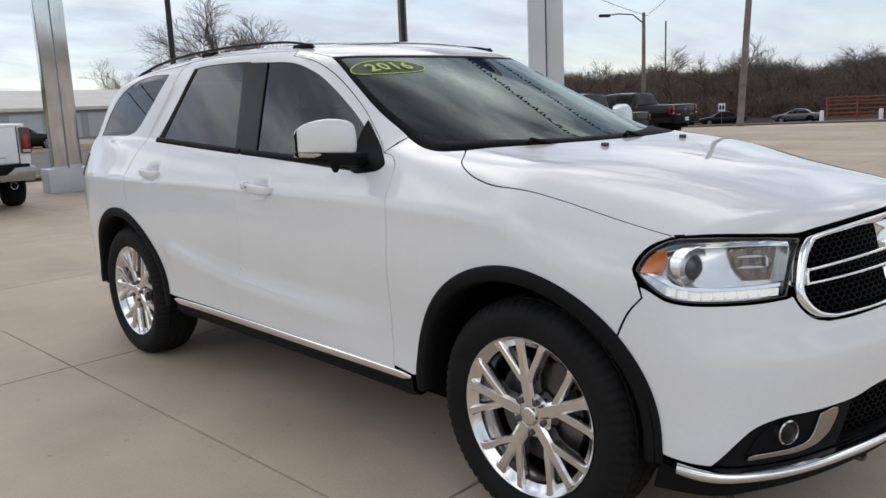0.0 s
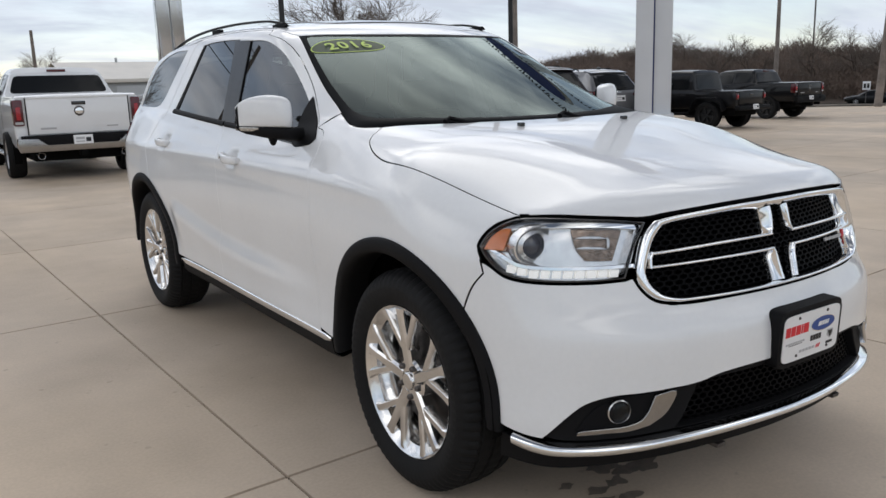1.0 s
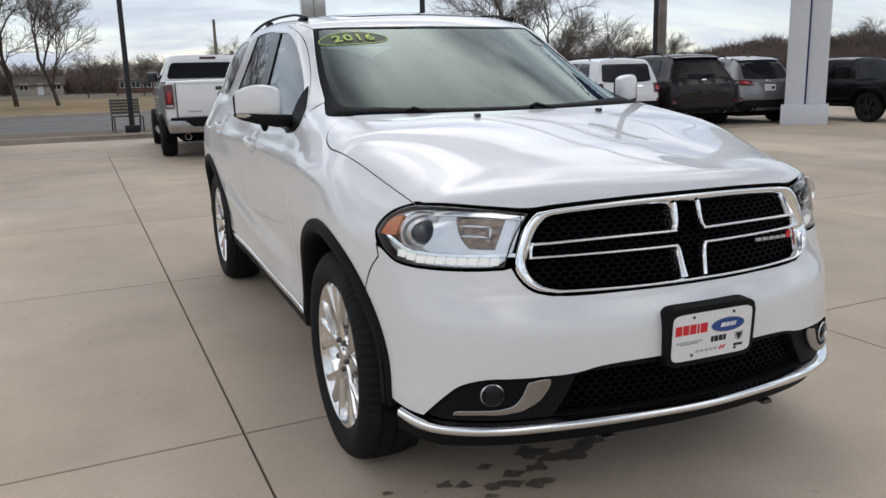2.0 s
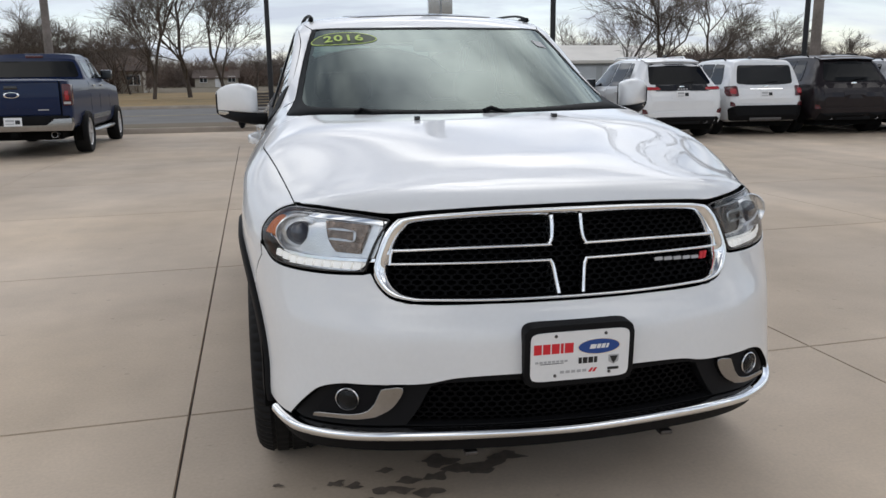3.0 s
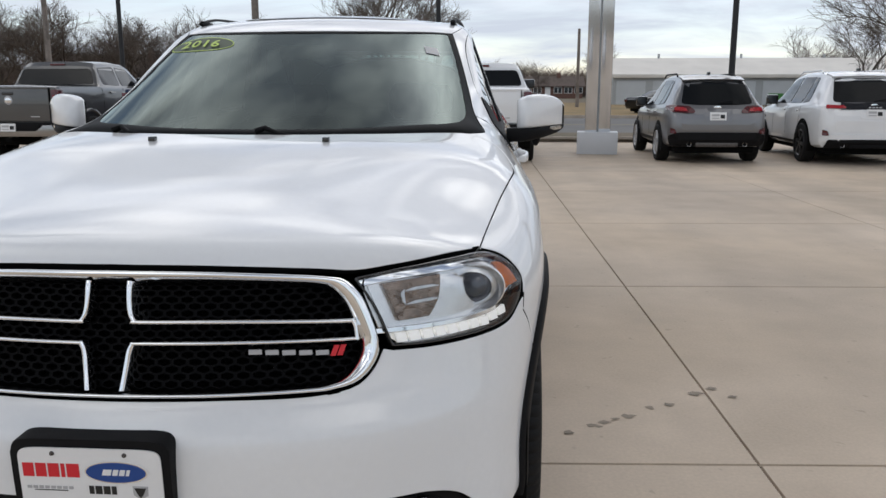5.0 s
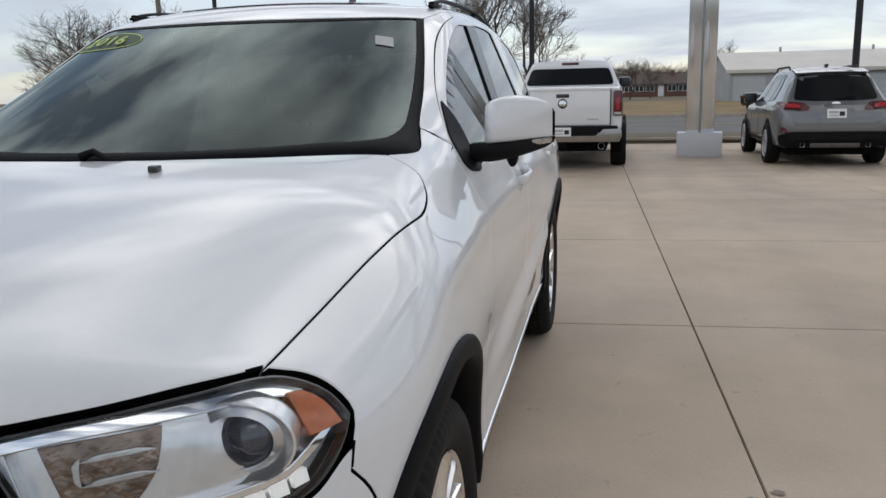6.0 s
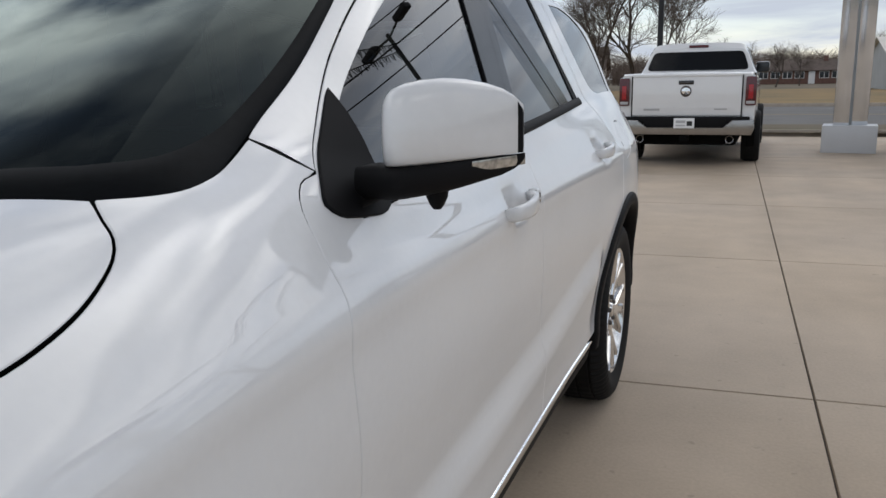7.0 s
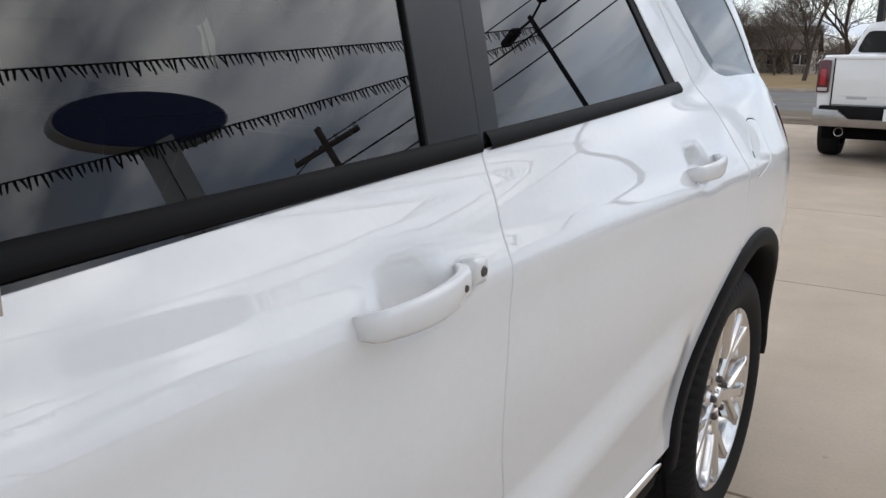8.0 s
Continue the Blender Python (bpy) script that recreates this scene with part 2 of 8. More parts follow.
def box(bm, lo, hi, bevel=0.0, m=None):
    """A bevelled box between two corners, added to bm."""
    c = [(a + b) / 2 for a, b in zip(lo, hi)]
    s = [abs(b - a) for a, b in zip(lo, hi)]
    r = bmesh.ops.create_cube(bm, size=1, matrix=(m or Matrix()) @ Matrix.LocRotScale(c, None, s))
    if bevel:
        es = list({e for v in r["verts"] for e in v.link_edges})
        bmesh.ops.bevel(bm, geom=es, offset=bevel, segments=2, profile=0.6, affect="EDGES")
    return bm


def new_box(lo, hi, bevel=0.0, m=None):
    return box(bmesh.new(), lo, hi, bevel, m)


def tube(bm, pts, radii, sides=8, cap=True):
    """A tube along points with a radius at each."""
    pts = [Vector(p) for p in pts]
    if not hasattr(radii, "__len__"):
        radii = [radii] * len(pts)
    rings, u = [], None
    for i, p in enumerate(pts):
        d = (pts[min(i + 1, len(pts) - 1)] - pts[max(i - 1, 0)]).normalized()
        u = (d.orthogonal() if u is None else u - d * u.dot(d)).normalized()
        w = d.cross(u)
        rings.append([bm.verts.new(p + radii[i] * (math.cos(a) * u + math.sin(a) * w)) for a in (2 * math.pi * k / sides for k in range(sides))])
    for a, b in zip(rings, rings[1:]):
        for k in range(sides):
            bm.faces.new((a[k], a[(k + 1) % sides], b[(k + 1) % sides], b[k]))
    if cap:
        bm.faces.new(rings[0][::-1]); bm.faces.new(rings[-1])
    return bm


def lathe(bm, profile, sides=48, axis="x", m=None, closed=False):
    """Turns a profile of (radius, along) round an axis."""
    rings = []
    for r, h in profile:
        ring = []
        for k in range(sides):
            a = 2 * math.pi * k / sides
            c, s = r * math.cos(a), r * math.sin(a)
            p = Vector((h, c, s)) if axis == "x" else Vector((c, s, h)) if axis == "z" else Vector((c, h, s))
            ring.append(bm.verts.new(m @ p if m else p))
        rings.append(ring)
    pairs = list(zip(rings, rings[1:])) + ([(rings[-1], rings[0])] if closed else [])
    for a, b in pairs:
        for k in range(sides):
            bm.faces.new((a[k], a[(k + 1) % sides], b[(k + 1) % sides], b[k]))
    return bm


def extrude_outline(bm, pts, depth, bevel=0.0, m=None):
    """A flat outline of (x, z) points made solid along y from 0 to depth."""
    a = [bm.verts.new((x, 0, z)) for x, z in pts]
    b = [bm.verts.new((x, depth, z)) for x, z in pts]
    n = len(pts)
    fs = [bm.faces.new(a), bm.faces.new(b[::-1])] + [bm.faces.new((a[k], b[k], b[(k + 1) % n], a[(k + 1) % n])) for k in range(n)]
    if bevel:
        bmesh.ops.bevel(bm, geom=list({e for v in a for e in v.link_edges if all(w in a for w in e.verts)}), offset=bevel, segments=2, profile=0.6, affect="EDGES")
    if m:
        bmesh.ops.transform(bm, matrix=m, verts=a + b)
    return bm


# ---- the form of the white car: a smooth solid, from which its panels are cut ----
def smax(a, b, k):
    h = np.clip(0.5 + 0.5 * (a - b) / k, 0, 1)
    return b + (a - b) * h + k * h * (1 - h)


def smin(a, b, k):
    return -smax(-a, -b, k)


class Curve:
    """A smooth curve through (place, value) pairs (monotone-ish cubic)."""

    def __init__(self, *kv):
        self.x, self.y = np.array([k for k, _ in kv], float), np.array([v for _, v in kv], float)
        h = np.diff(self.x)
        d = np.diff(self.y) / h
        m = np.empty(len(kv))
        m[0], m[-1] = d[0], d[-1]
        m[1:-1] = (d[:-1] * h[1:] + d[1:] * h[:-1]) / (h[1:] + h[:-1])
        self.m = m

    def __call__(self, q):
        q = np.asarray(q, float)
        c = np.clip(q, self.x[0], self.x[-1])
        i = np.clip(np.searchsorted(self.x, c) - 1, 0, len(self.x) - 2)
        h = self.x[i + 1] - self.x[i]
        t = (c - self.x[i]) / h
        return ((2 * t**3 - 3 * t**2 + 1) * self.y[i] + (t**3 - 2 * t**2 + t) * h * self.m[i]
                + (-2 * t**3 + 3 * t**2) * self.y[i + 1] + (t**3 - t**2) * h * self.m[i + 1])


def step(a, b, q):
    t = np.clip((q - a) / (b - a), 0, 1)
    return t * t * (3 - 2 * t)


WIDTH = Curve((-2.6, .90), (-2.1, .925), (-1.6, .948), (-1.2, .948), (-0.7, .935), (0, .93), (.6, .935), (1.1, .95), (1.6, .957), (2.0, .945), (2.6, .89))
SECTION = Curve((.15, .10), (.3, .045), (.4, .028), (.5, .030), (.62, .024), (.74, .010), (.85, 0), (.96, .003), (1.03, .010), (1.06, .017), (1.10, .038), (1.18, .085), (1.3, .16), (1.5, .30))
NOSE = Curve((.15, -2.32), (.3, -2.395), (.38, -2.415), (.46, -2.405), (.56, -2.39), (.65, -2.375), (.72, -2.355), (.8, -2.33), (.9, -2.305), (.98, -2.285), (1.1, -2.24))
HOOD = Curve((-2.5, .97), (-2.3, 1.02), (-2.15, 1.065), (-1.95, 1.108), (-1.7, 1.155), (-1.39, 1.208), (-1.15, 1.242), (-.95, 1.268), (-.8, 1.278), (-.5, 1.215), (0, 1.19), (.5, 1.22), (1.2, 1.27), (1.7, 1.30), (2.7, 1.30))
CREASE = Curve((-1.1, .635), (-.5, .64), (0, .655), (.3, .675), (.6, .715), (.9, .768), (1.1, .80))
ROOF = Curve((-.6, 1.60), (-.3, 1.668), (0, 1.712), (.5, 1.745), (1.0, 1.75), (1.5, 1.728), (2.0, 1.67), (2.5, 1.57))


def body(x, y, z):
    """Below zero inside the car's body, above outside."""
    a = np.abs(x)
    flare = .012 * np.exp(-((y + 1.5) / .45) ** 2 - ((z - .72) / .2) ** 2) + .014 * np.exp(-((y - 1.5) / .5) ** 2 - ((z - .75) / .22) ** 2)
    drop = z - CREASE(y)
    ledge = (.030 * step(.015, -.105, drop) - .10 * np.maximum(-drop - .06, 0)) * step(-1.0, -.2, y) * step(1.08, .9, y)
    crest = .007 * np.exp(-((z - (1.045 + .012 * y)) / .035) ** 2) * step(-1.9, -1.4, y) * step(2.3, 1.6, y)
    cups = .032 * (np.exp(-((y - .02) / .055) ** 4 - ((z - 1.062) / .030) ** 2) + np.exp(-((y - 1.13) / .055) ** 4 - ((z - 1.10) / .030) ** 2))
    side = a - (WIDTH(y) - SECTION(z) + flare + ledge + crest - cups)
    slope = .6 * a + 1.86 * a**5
    shelf = .026 * np.exp(-((z - .655) / np.where(z > .655, .052, .15)) ** 2) * step(.90, .55, a)
    front = (NOSE(z) - shelf + .3 * a**2 + .31 * a**6 - y) / np.sqrt(1 + slope**2)
    rear = (y - (2.62 - .2 * a**2 - .2 * a**6)) / np.sqrt(1 + (.4 * a + 1.2 * a**5) ** 2)
    dome = .007 * step(.66, .28, a) * step(-2.3, -1.9, y) * step(-.9, -1.3, y)
    fall = step(-2.0, -1.4, y)
    top = (z - (HOOD(y) - (.09 - .07 * fall) * a**2 - (.26 * a**6 * (1 - fall) + .20 * a**8 * fall) * step(-.4, -1.0, y) + dome)) * .95
    low = smax(smax(side, front, .10), rear, .25)
    low = smax(low, top, .065)
    low = smax(low, .2 - z, .04)
    gside = (a - (.858 - .37 * (z - 1.16) - .022 * ((y - .4) / 1.3) ** 2)) * .94
    foot = step(-.5, -1.0, y)
    glass = ((z - 1.235) - .477 * ((y + 1.17) - (.30 - .05 * foot) * a**2 - (1.2 - .45 * foot) * a**6)) * .9
    roof = z - (ROOF(y) - .10 * a**2)
    back = (y - (2.42 - .5 * (z - 1.25) - .12 * a**2 - .3 * a**6)) * .85
    up = smax(smax(smax(gside, glass, .028), smax(roof, back, .12), .06), 1.05 - z, .04)
    return smin(low, up, .03)


def grad(p):
    e, g = 1e-3, np.empty_like(p)
    for i in range(3):
        d = np.zeros(3); d[i] = e
        g[:, i] = body(*(p + d).T) - body(*(p - d).T)
    return g / np.maximum(np.linalg.norm(g, axis=1, keepdims=True), 1e-9)


def cast(o, w, far, steps=90):
    """First points where rays from o along w (up to far) enter the body."""
    o, w = np.atleast_2d(o).astype(float), np.atleast_2d(w).astype(float)
    lo, hi = np.zeros(len(o)), np.full(len(o), float(far))
    found = np.zeros(len(o), bool)
    last = np.zeros(len(o))
    for d in np.linspace(0, far, steps)[1:]:
        v = body(*(o + w * d).T)
        hit = (v < 0) & ~found
        lo[hit], hi[hit] = last[hit], d
        found |= hit
        last[:] = d
    for _ in range(26):
        mid = (lo + hi) / 2
        v = body(*(o + w * mid[:, None]).T)
        lo, hi = np.where(v < 0, lo, mid), np.where(v < 0, mid, hi)
    return o + w * hi[:, None]


# charts: two numbers to a ray; the car's left is +x, its nose -y
def side_ray(u):
    n = len(u)
    return np.column_stack([np.full(n, 1.4), u[:, 0], u[:, 1]]), np.tile((-1.0, 0, 0), (n, 1)), 1.4


def top_ray(u):
    n = len(u)
    return np.column_stack([u[:, 0], u[:, 1], np.full(n, 2.2)]), np.tile((0, 0, -1.0), (n, 1)), 2.0


def nose_ray(u):
    """(angle round an upright axis behind the nose, height)."""
    a = u[:, 0]
    w = np.column_stack([-np.sin(a), np.cos(a), 0 * a])
    return np.column_stack([2 * np.sin(a), -1.2 - 2 * np.cos(a), u[:, 1]]), w, 2.0


def roll_ray(u):
    """(along the car, angle round an axis inside the fender)."""
    a = u[:, 1]
    w = np.column_stack([-np.cos(a), 0 * a, -np.sin(a)])
    return np.column_stack([.45 + np.cos(a), u[:, 0], .65 + np.sin(a)]), w, 1.0


def pitch_ray(u):
    """(across, angle round a cross axis under the hood)."""
    a = u[:, 1]
    w = np.column_stack([0 * a, np.cos(a), -np.sin(a)])
    return np.column_stack([u[:, 0], -1.3 - 1.8 * np.cos(a), .35 + 1.8 * np.sin(a)]), w, 1.8


def tail_ray(u):
    """(angle round an upright axis before the tail, height)."""
    a = u[:, 0]
    w = np.column_stack([-np.sin(a), -np.cos(a), 0 * a])
    return np.column_stack([2 * np.sin(a), 1.2 + 2 * np.cos(a), u[:, 1]]), w, 2.0


UV = {
    tail_ray: lambda p: np.column_stack([np.arctan2(p[:, 0], p[:, 1] - 1.2), p[:, 2]]),
    side_ray: lambda p: p[:, 1:3].copy(),
    top_ray: lambda p: p[:, :2].copy(),
    nose_ray: lambda p: np.column_stack([np.arctan2(p[:, 0], -1.2 - p[:, 1]), p[:, 2]]),
    roll_ray: lambda p: np.column_stack([p[:, 1], np.arctan2(p[:, 2] - .65, p[:, 0] - .45)]),
    pitch_ray: lambda p: np.column_stack([p[:, 0], np.arctan2(p[:, 2] - .35, -1.3 - p[:, 1])]),
}


# ---- cutting panels from the car's form ----
from mathutils import bvhtree, geometry


def spline(pts, gap=0.02, closed=False):
    """Points at about even steps along a smooth curve through pts."""
    p = np.array(pts, float)
    if len(p) == 2 and not closed:
        n = max(1, int(np.linalg.norm(p[1] - p[0]) / gap))
        return np.array([p[0] + (p[1] - p[0]) * k / n for k in range(n + 1)])
    q = np.vstack([p[-1:], p, p[:2]]) if closed else np.vstack([2 * p[0] - p[1], p, 2 * p[-1] - p[-2]])
    out = []
    for i in range(1, len(q) - 2):
        a, b, c, d = q[i - 1:i + 3]
        n = max(1, int(np.ceil(np.linalg.norm(c - b) / gap)))
        la, lb, lc = (max(np.linalg.norm(v) ** 0.5, 1e-6) for v in (b - a, c - b, d - c))
        m1 = ((b - a) / la - (c - a) / (la + lb) + (c - b) / lb) * lb
        m2 = ((c - b) / lb - (d - b) / (lb + lc) + (d - c) / lc) * lb
        for k in range(n):
            t = k / n
            out.append((2 * t**3 - 3 * t**2 + 1) * b + (t**3 - 2 * t**2 + t) * m1 + (-2 * t**3 + 3 * t**2) * c + (t**3 - t**2) * m2)
    if not closed:
        out.append(p[-1])
    return np.array(out)


def on_body(chart, uv):
    return cast(*chart(np.asarray(uv, float)))


def loop(chart, pieces, full=False, gap=0.02):
    """An outline in a chart's numbers, from curves (chart, points); full: the half outline is mirrored."""
    runs = []
    for ch, pts in pieces:
        c = spline(pts, gap)
        runs.append(c if ch is chart else UV[chart](on_body(ch, c)))
    uv = np.vstack(runs)
    keep = [0]
    for i in range(1, len(uv)):
        if np.linalg.norm(uv[i] - uv[keep[-1]]) > gap * 0.25:
            keep.append(i)
    uv = uv[keep]
    if full:
        m = uv[::-1].copy()
        m[:, 0] *= -1
        uv = np.vstack([uv, m[1:-1] if abs(uv[0][0]) < 1e-6 and abs(uv[-1][0]) < 1e-6 else m])
    elif np.linalg.norm(uv[0] - uv[-1]) < gap * 0.25:
        uv = uv[:-1]
    area = np.sum(uv[:, 0] * np.roll(uv[:, 1], -1) - np.roll(uv[:, 0], -1) * uv[:, 1])
    return uv if area > 0 else uv[::-1]


def inset(uv, d):
    """Moves an anticlockwise outline inwards by d."""
    e = np.roll(uv, -1, 0) - uv
    n = np.column_stack([-e[:, 1], e[:, 0]]) / np.maximum(np.linalg.norm(e, axis=1, keepdims=True), 1e-9)
    b = n + np.roll(n, 1, 0)
    b /= np.maximum(np.sum(b * b, 1, keepdims=True) / 2, 0.5)
    return uv + b * d


def inside(pts, poly):
    x, y = pts[:, 0][:, None], pts[:, 1][:, None]
    a, b = poly[None], np.roll(poly, -1, 0)[None]
    cross = ((a[..., 1] > y) != (b[..., 1] > y)) & (x < (b[..., 0] - a[..., 0]) * (y - a[..., 1]) / (b[..., 1] - a[..., 1] + 1e-12) + a[..., 0])
    return cross.sum(1) % 2 == 1


def fill(outer, holes, spacing):
    """Triangles that fill an outline with holes, with a grid of points inside."""
    loops = [outer, *holes]
    lo, hi = outer.min(0), outer.max(0)
    rows = np.arange(lo[1], hi[1], spacing * 0.87)
    g = np.array([(x + (spacing / 2 if j % 2 else 0), y) for j, y in enumerate(rows) for x in np.arange(lo[0], hi[0], spacing)])
    ok = inside(g, outer)
    for h in holes:
        ok &= ~inside(g, h)
    g = g[ok]
    edge = np.vstack(loops)
    if len(g):
        near = np.min(np.linalg.norm(g[:, None, :] - edge[None], axis=2), axis=1)
        g = g[near > spacing * 0.45]
    verts, edges, k = [Vector(map(float, v)) for v in np.vstack([edge, g])], [], 0
    for l in loops:
        edges += [(k + i, k + (i + 1) % len(l)) for i in range(len(l))]
        k += len(l)
    vo, _, fo, *_ = geometry.delaunay_2d_cdt(verts, edges, [], 0, 1e-6)
    v, f = np.array([tuple(p) for p in vo]), np.array([tuple(t) for t in fo if len(t) == 3])
    c = v[f].mean(1)
    ok = inside(c, outer)
    for h in holes:
        ok &= ~inside(c, h)
    return v, f[ok]


def panel_data(chart, outer, holes=(), lift=0.0, gap=0.0030, fold=0.014, spacing=0.035):
    outer = inset(outer, gap)
    holes = [inset(h, -gap) for h in holes]
    v, f = fill(outer, holes, spacing)
    p = on_body(chart, v)
    n = grad(p)
    p = p + n * lift
    tri = p[f]
    flip = np.sum(np.cross(tri[:, 1] - tri[:, 0], tri[:, 2] - tri[:, 0]) * n[f].mean(1), 1) < 0
    f[flip] = f[flip][:, ::-1]
    P, N_, F = [p], [n], [tuple(t) for t in f]
    k = len(p)
    if fold:
        for l, sgn in [(outer, 1)] + [(h, -1) for h in holes]:
            a = on_body(chart, l)
            na = grad(a)
            a = a + na * lift
            t = np.roll(a, -1, 0) - np.roll(a, 1, 0)
            o = np.cross(t, na) * sgn
            o /= np.maximum(np.linalg.norm(o, axis=1, keepdims=True), 1e-9)
            m = len(l)
            r = min(0.0025, abs(fold) * 0.3)
            rings = [(a, na), (a - na * r + o * r * 0.8, (na + o) * 0.7), (a - na * r + o * r * 0.8, o), (a - na * fold + o * r * 0.8, o)]
            for q, nn in rings:
                P.append(q); N_.append(nn)
            for s in (0, 2):
                i0, i1 = k + s * m, k + (s + 1) * m
                for i in range(m):
                    j = (i + 1) % m
                    face = (i0 + i, i1 + i, i1 + j, i0 + j)
                    F.append(face if sgn > 0 else face[::-1])
            k += 4 * m
    return np.vstack(P), F, np.vstack(N_)


def dark_folds(me, skin):
    """Colours the folded edges of a painted sheet, four-sided, dark for the shade in the gap."""
    me.materials.append(skin); me.materials.append(DARK_GAP)
    for p in me.polygons:
        if len(p.vertices) == 4:
            a, b = (me.vertices[p.vertices[k]].co for k in (0, 1))
            c = me.vertices[p.vertices[2]].co
            if max((b - a).length, (c - b).length) > .009 and min((b - a).length, (c - b).length) > .0 and p.area > .00008:
                p.material_index = 1
    return me


def mirrored(p, f, n):
    s = np.array((-1.0, 1, 1))
    return p * s, [tuple(t)[::-1] for t in f], n * s


def panel(name, mat, parent, chart, pieces, holes=(), full=False, side=1, label="", **kw):
    """One sheet of the car's skin as a part. side -1: the mirror image; holes: outlines as pieces."""
    d = panel_data(chart, loop(chart, pieces, full), [loop(chart, h) for h in holes], **kw)
    if side < 0:
        d = mirrored(*d)
    me = mesh_of(name, *d)
    return part(name, dark_folds(me, mat) if mat is PAINT_WHITE else me, mat, parent, label)


def pair(name, mat, parent, chart, pieces, holes=(), label="", sub=None, **kw):
    """The same sheet on the car's left and right. Returns both."""
    d = panel_data(chart, loop(chart, pieces), [loop(chart, h) for h in holes], **kw)
    obs = []
    for i, e in enumerate((d, mirrored(*d))):
        me = mesh_of(name, *e)
        obs.append(part(name, dark_folds(me, mat) if mat is PAINT_WHITE else me, mat, parent if not isinstance(parent, (list, tuple)) else parent[i], label))
    return obs


def even(uv, n, closed=True):
    """n points at even steps along an outline."""
    q = np.vstack([uv, uv[:1]]) if closed else uv
    s = np.concatenate([[0], np.cumsum(np.linalg.norm(np.diff(q, axis=0), axis=1))])
    at = np.linspace(0, s[-1], n, endpoint=not closed)
    return np.column_stack([np.interp(at, s, q[:, i]) for i in range(2)])


def band_data(chart, a, b, profile, closed=True):
    """A moulded strip between two lines of equally many points; profile: (share of the way from a to b, height over the body)."""
    V, n = [], len(a)
    for t, h in profile:
        p = on_body(chart, a + (b - a) * t)
        V.append(p + grad(p) * h)
    F = []
    for r in range(len(profile) - 1):
        for i in range(n if closed else n - 1):
            j = (i + 1) % n
            F.append((r * n + i, r * n + j, (r + 1) * n + j, (r + 1) * n + i))
    P = np.vstack(V)
    t = P[np.array(F)[len(F) // 2]]
    c = np.cross(t[1] - t[0], t[2] - t[0])
    if np.dot(c, grad(t[:1])[0]) < 0:
        F = [f[::-1] for f in F]
    return P, F


def band(name, mat, parent, chart, a, b, profile, closed=True, label="", both=False):
    P, F = band_data(chart, a, b, profile, closed)
    obs = [part(name, mesh_of(name, P, F), mat, parent, label)]
    if both:
        obs.append(part(name, mesh_of(name, P * (-1, 1, 1), [f[::-1] for f in F]), mat, parent, label))
    return obs


def arc(cx, cz, r, a0, a1, n=24):
    return [(cx + r * math.cos(radians(a0 + (a1 - a0) * k / n)), cz + r * math.sin(radians(a0 + (a1 - a0) * k / n))) for k in range(n + 1)]


# ---- the white suv ----
S, T, N, R, Q = side_ray, top_ray, nose_ray, roll_ray, pitch_ray
suv = thing("suv", "white three-row suv with chrome grille and polished alloy wheels", "car")

HOOD_REAR = [(0, -1.29), (.24, -1.275), (.42, -1.235), (.56, -1.175), (.65, -1.128), (.720, -1.092)]
HOOD_EDGE = [(.720, -1.092), (.765, -1.125), (.800, -1.148), (.823, -1.175), (.850, -1.238), (.864, -1.30), (.870, -1.37), (.863, -1.45), (.846, -1.55), (.828, -1.64), (.808, -1.75), (.790, -1.86), (.776, -1.968)]
HOOD_LIP = [(.789, .996), (.69, 1.0), (.56, .992), (.47, .985), (.40, .992), (.2, 1.003), (0, 1.006)]
LAMP = [(.897, .91), (.876, .945), (.845, .969), (.80, .987), (.69, .992), (.56, .985), (.468, .973), (.502, .908), (.53, .82), (.61, .816), (.735, .817), (.787, .822), (.825, .832), (.86, .858), (.886, .89)]
DOOR_SEAM = [(-.745, 1.222), (-.80, 1.213), (-.845, 1.18), (-.862, 1.125), (-.864, 1.078), (-.878, 1.03), (-.880, .93), (-.867, .76), (-.855, .55), (-.855, .42)]
DOOR_TOP = [(-.745, 1.222), (-.734, 1.232), (-.492, 1.412), (-.253, 1.556), (-.121, 1.612), (.03, 1.643)]
ROOF_EDGE = [(.645, .03), (.649, .2), (.649, .393), (.649, .7), (.648, 1.07), (.655, 1.2), (.65, 1.5), (.635, 1.8), (.60, 2.0)]
B_SEAM = [(.393, 1.675), (.345, 1.45), (.285, 1.21), (.270, 1.14), (.245, 1.07), (.227, .95), (.217, .868), (.222, .79), (.252, .685), (.275, .55), (.285, .42)]
ARCH_F = (-1.49, .385, .497)
ARCH_R = (1.53, .40, .487)
DARK_TOP = [(.735, .362), (.675, .434), (.634, .472), (.57, .495), (.505, .50), (.356, .513), (.296, .528), (.164, .537), (0, .536)]

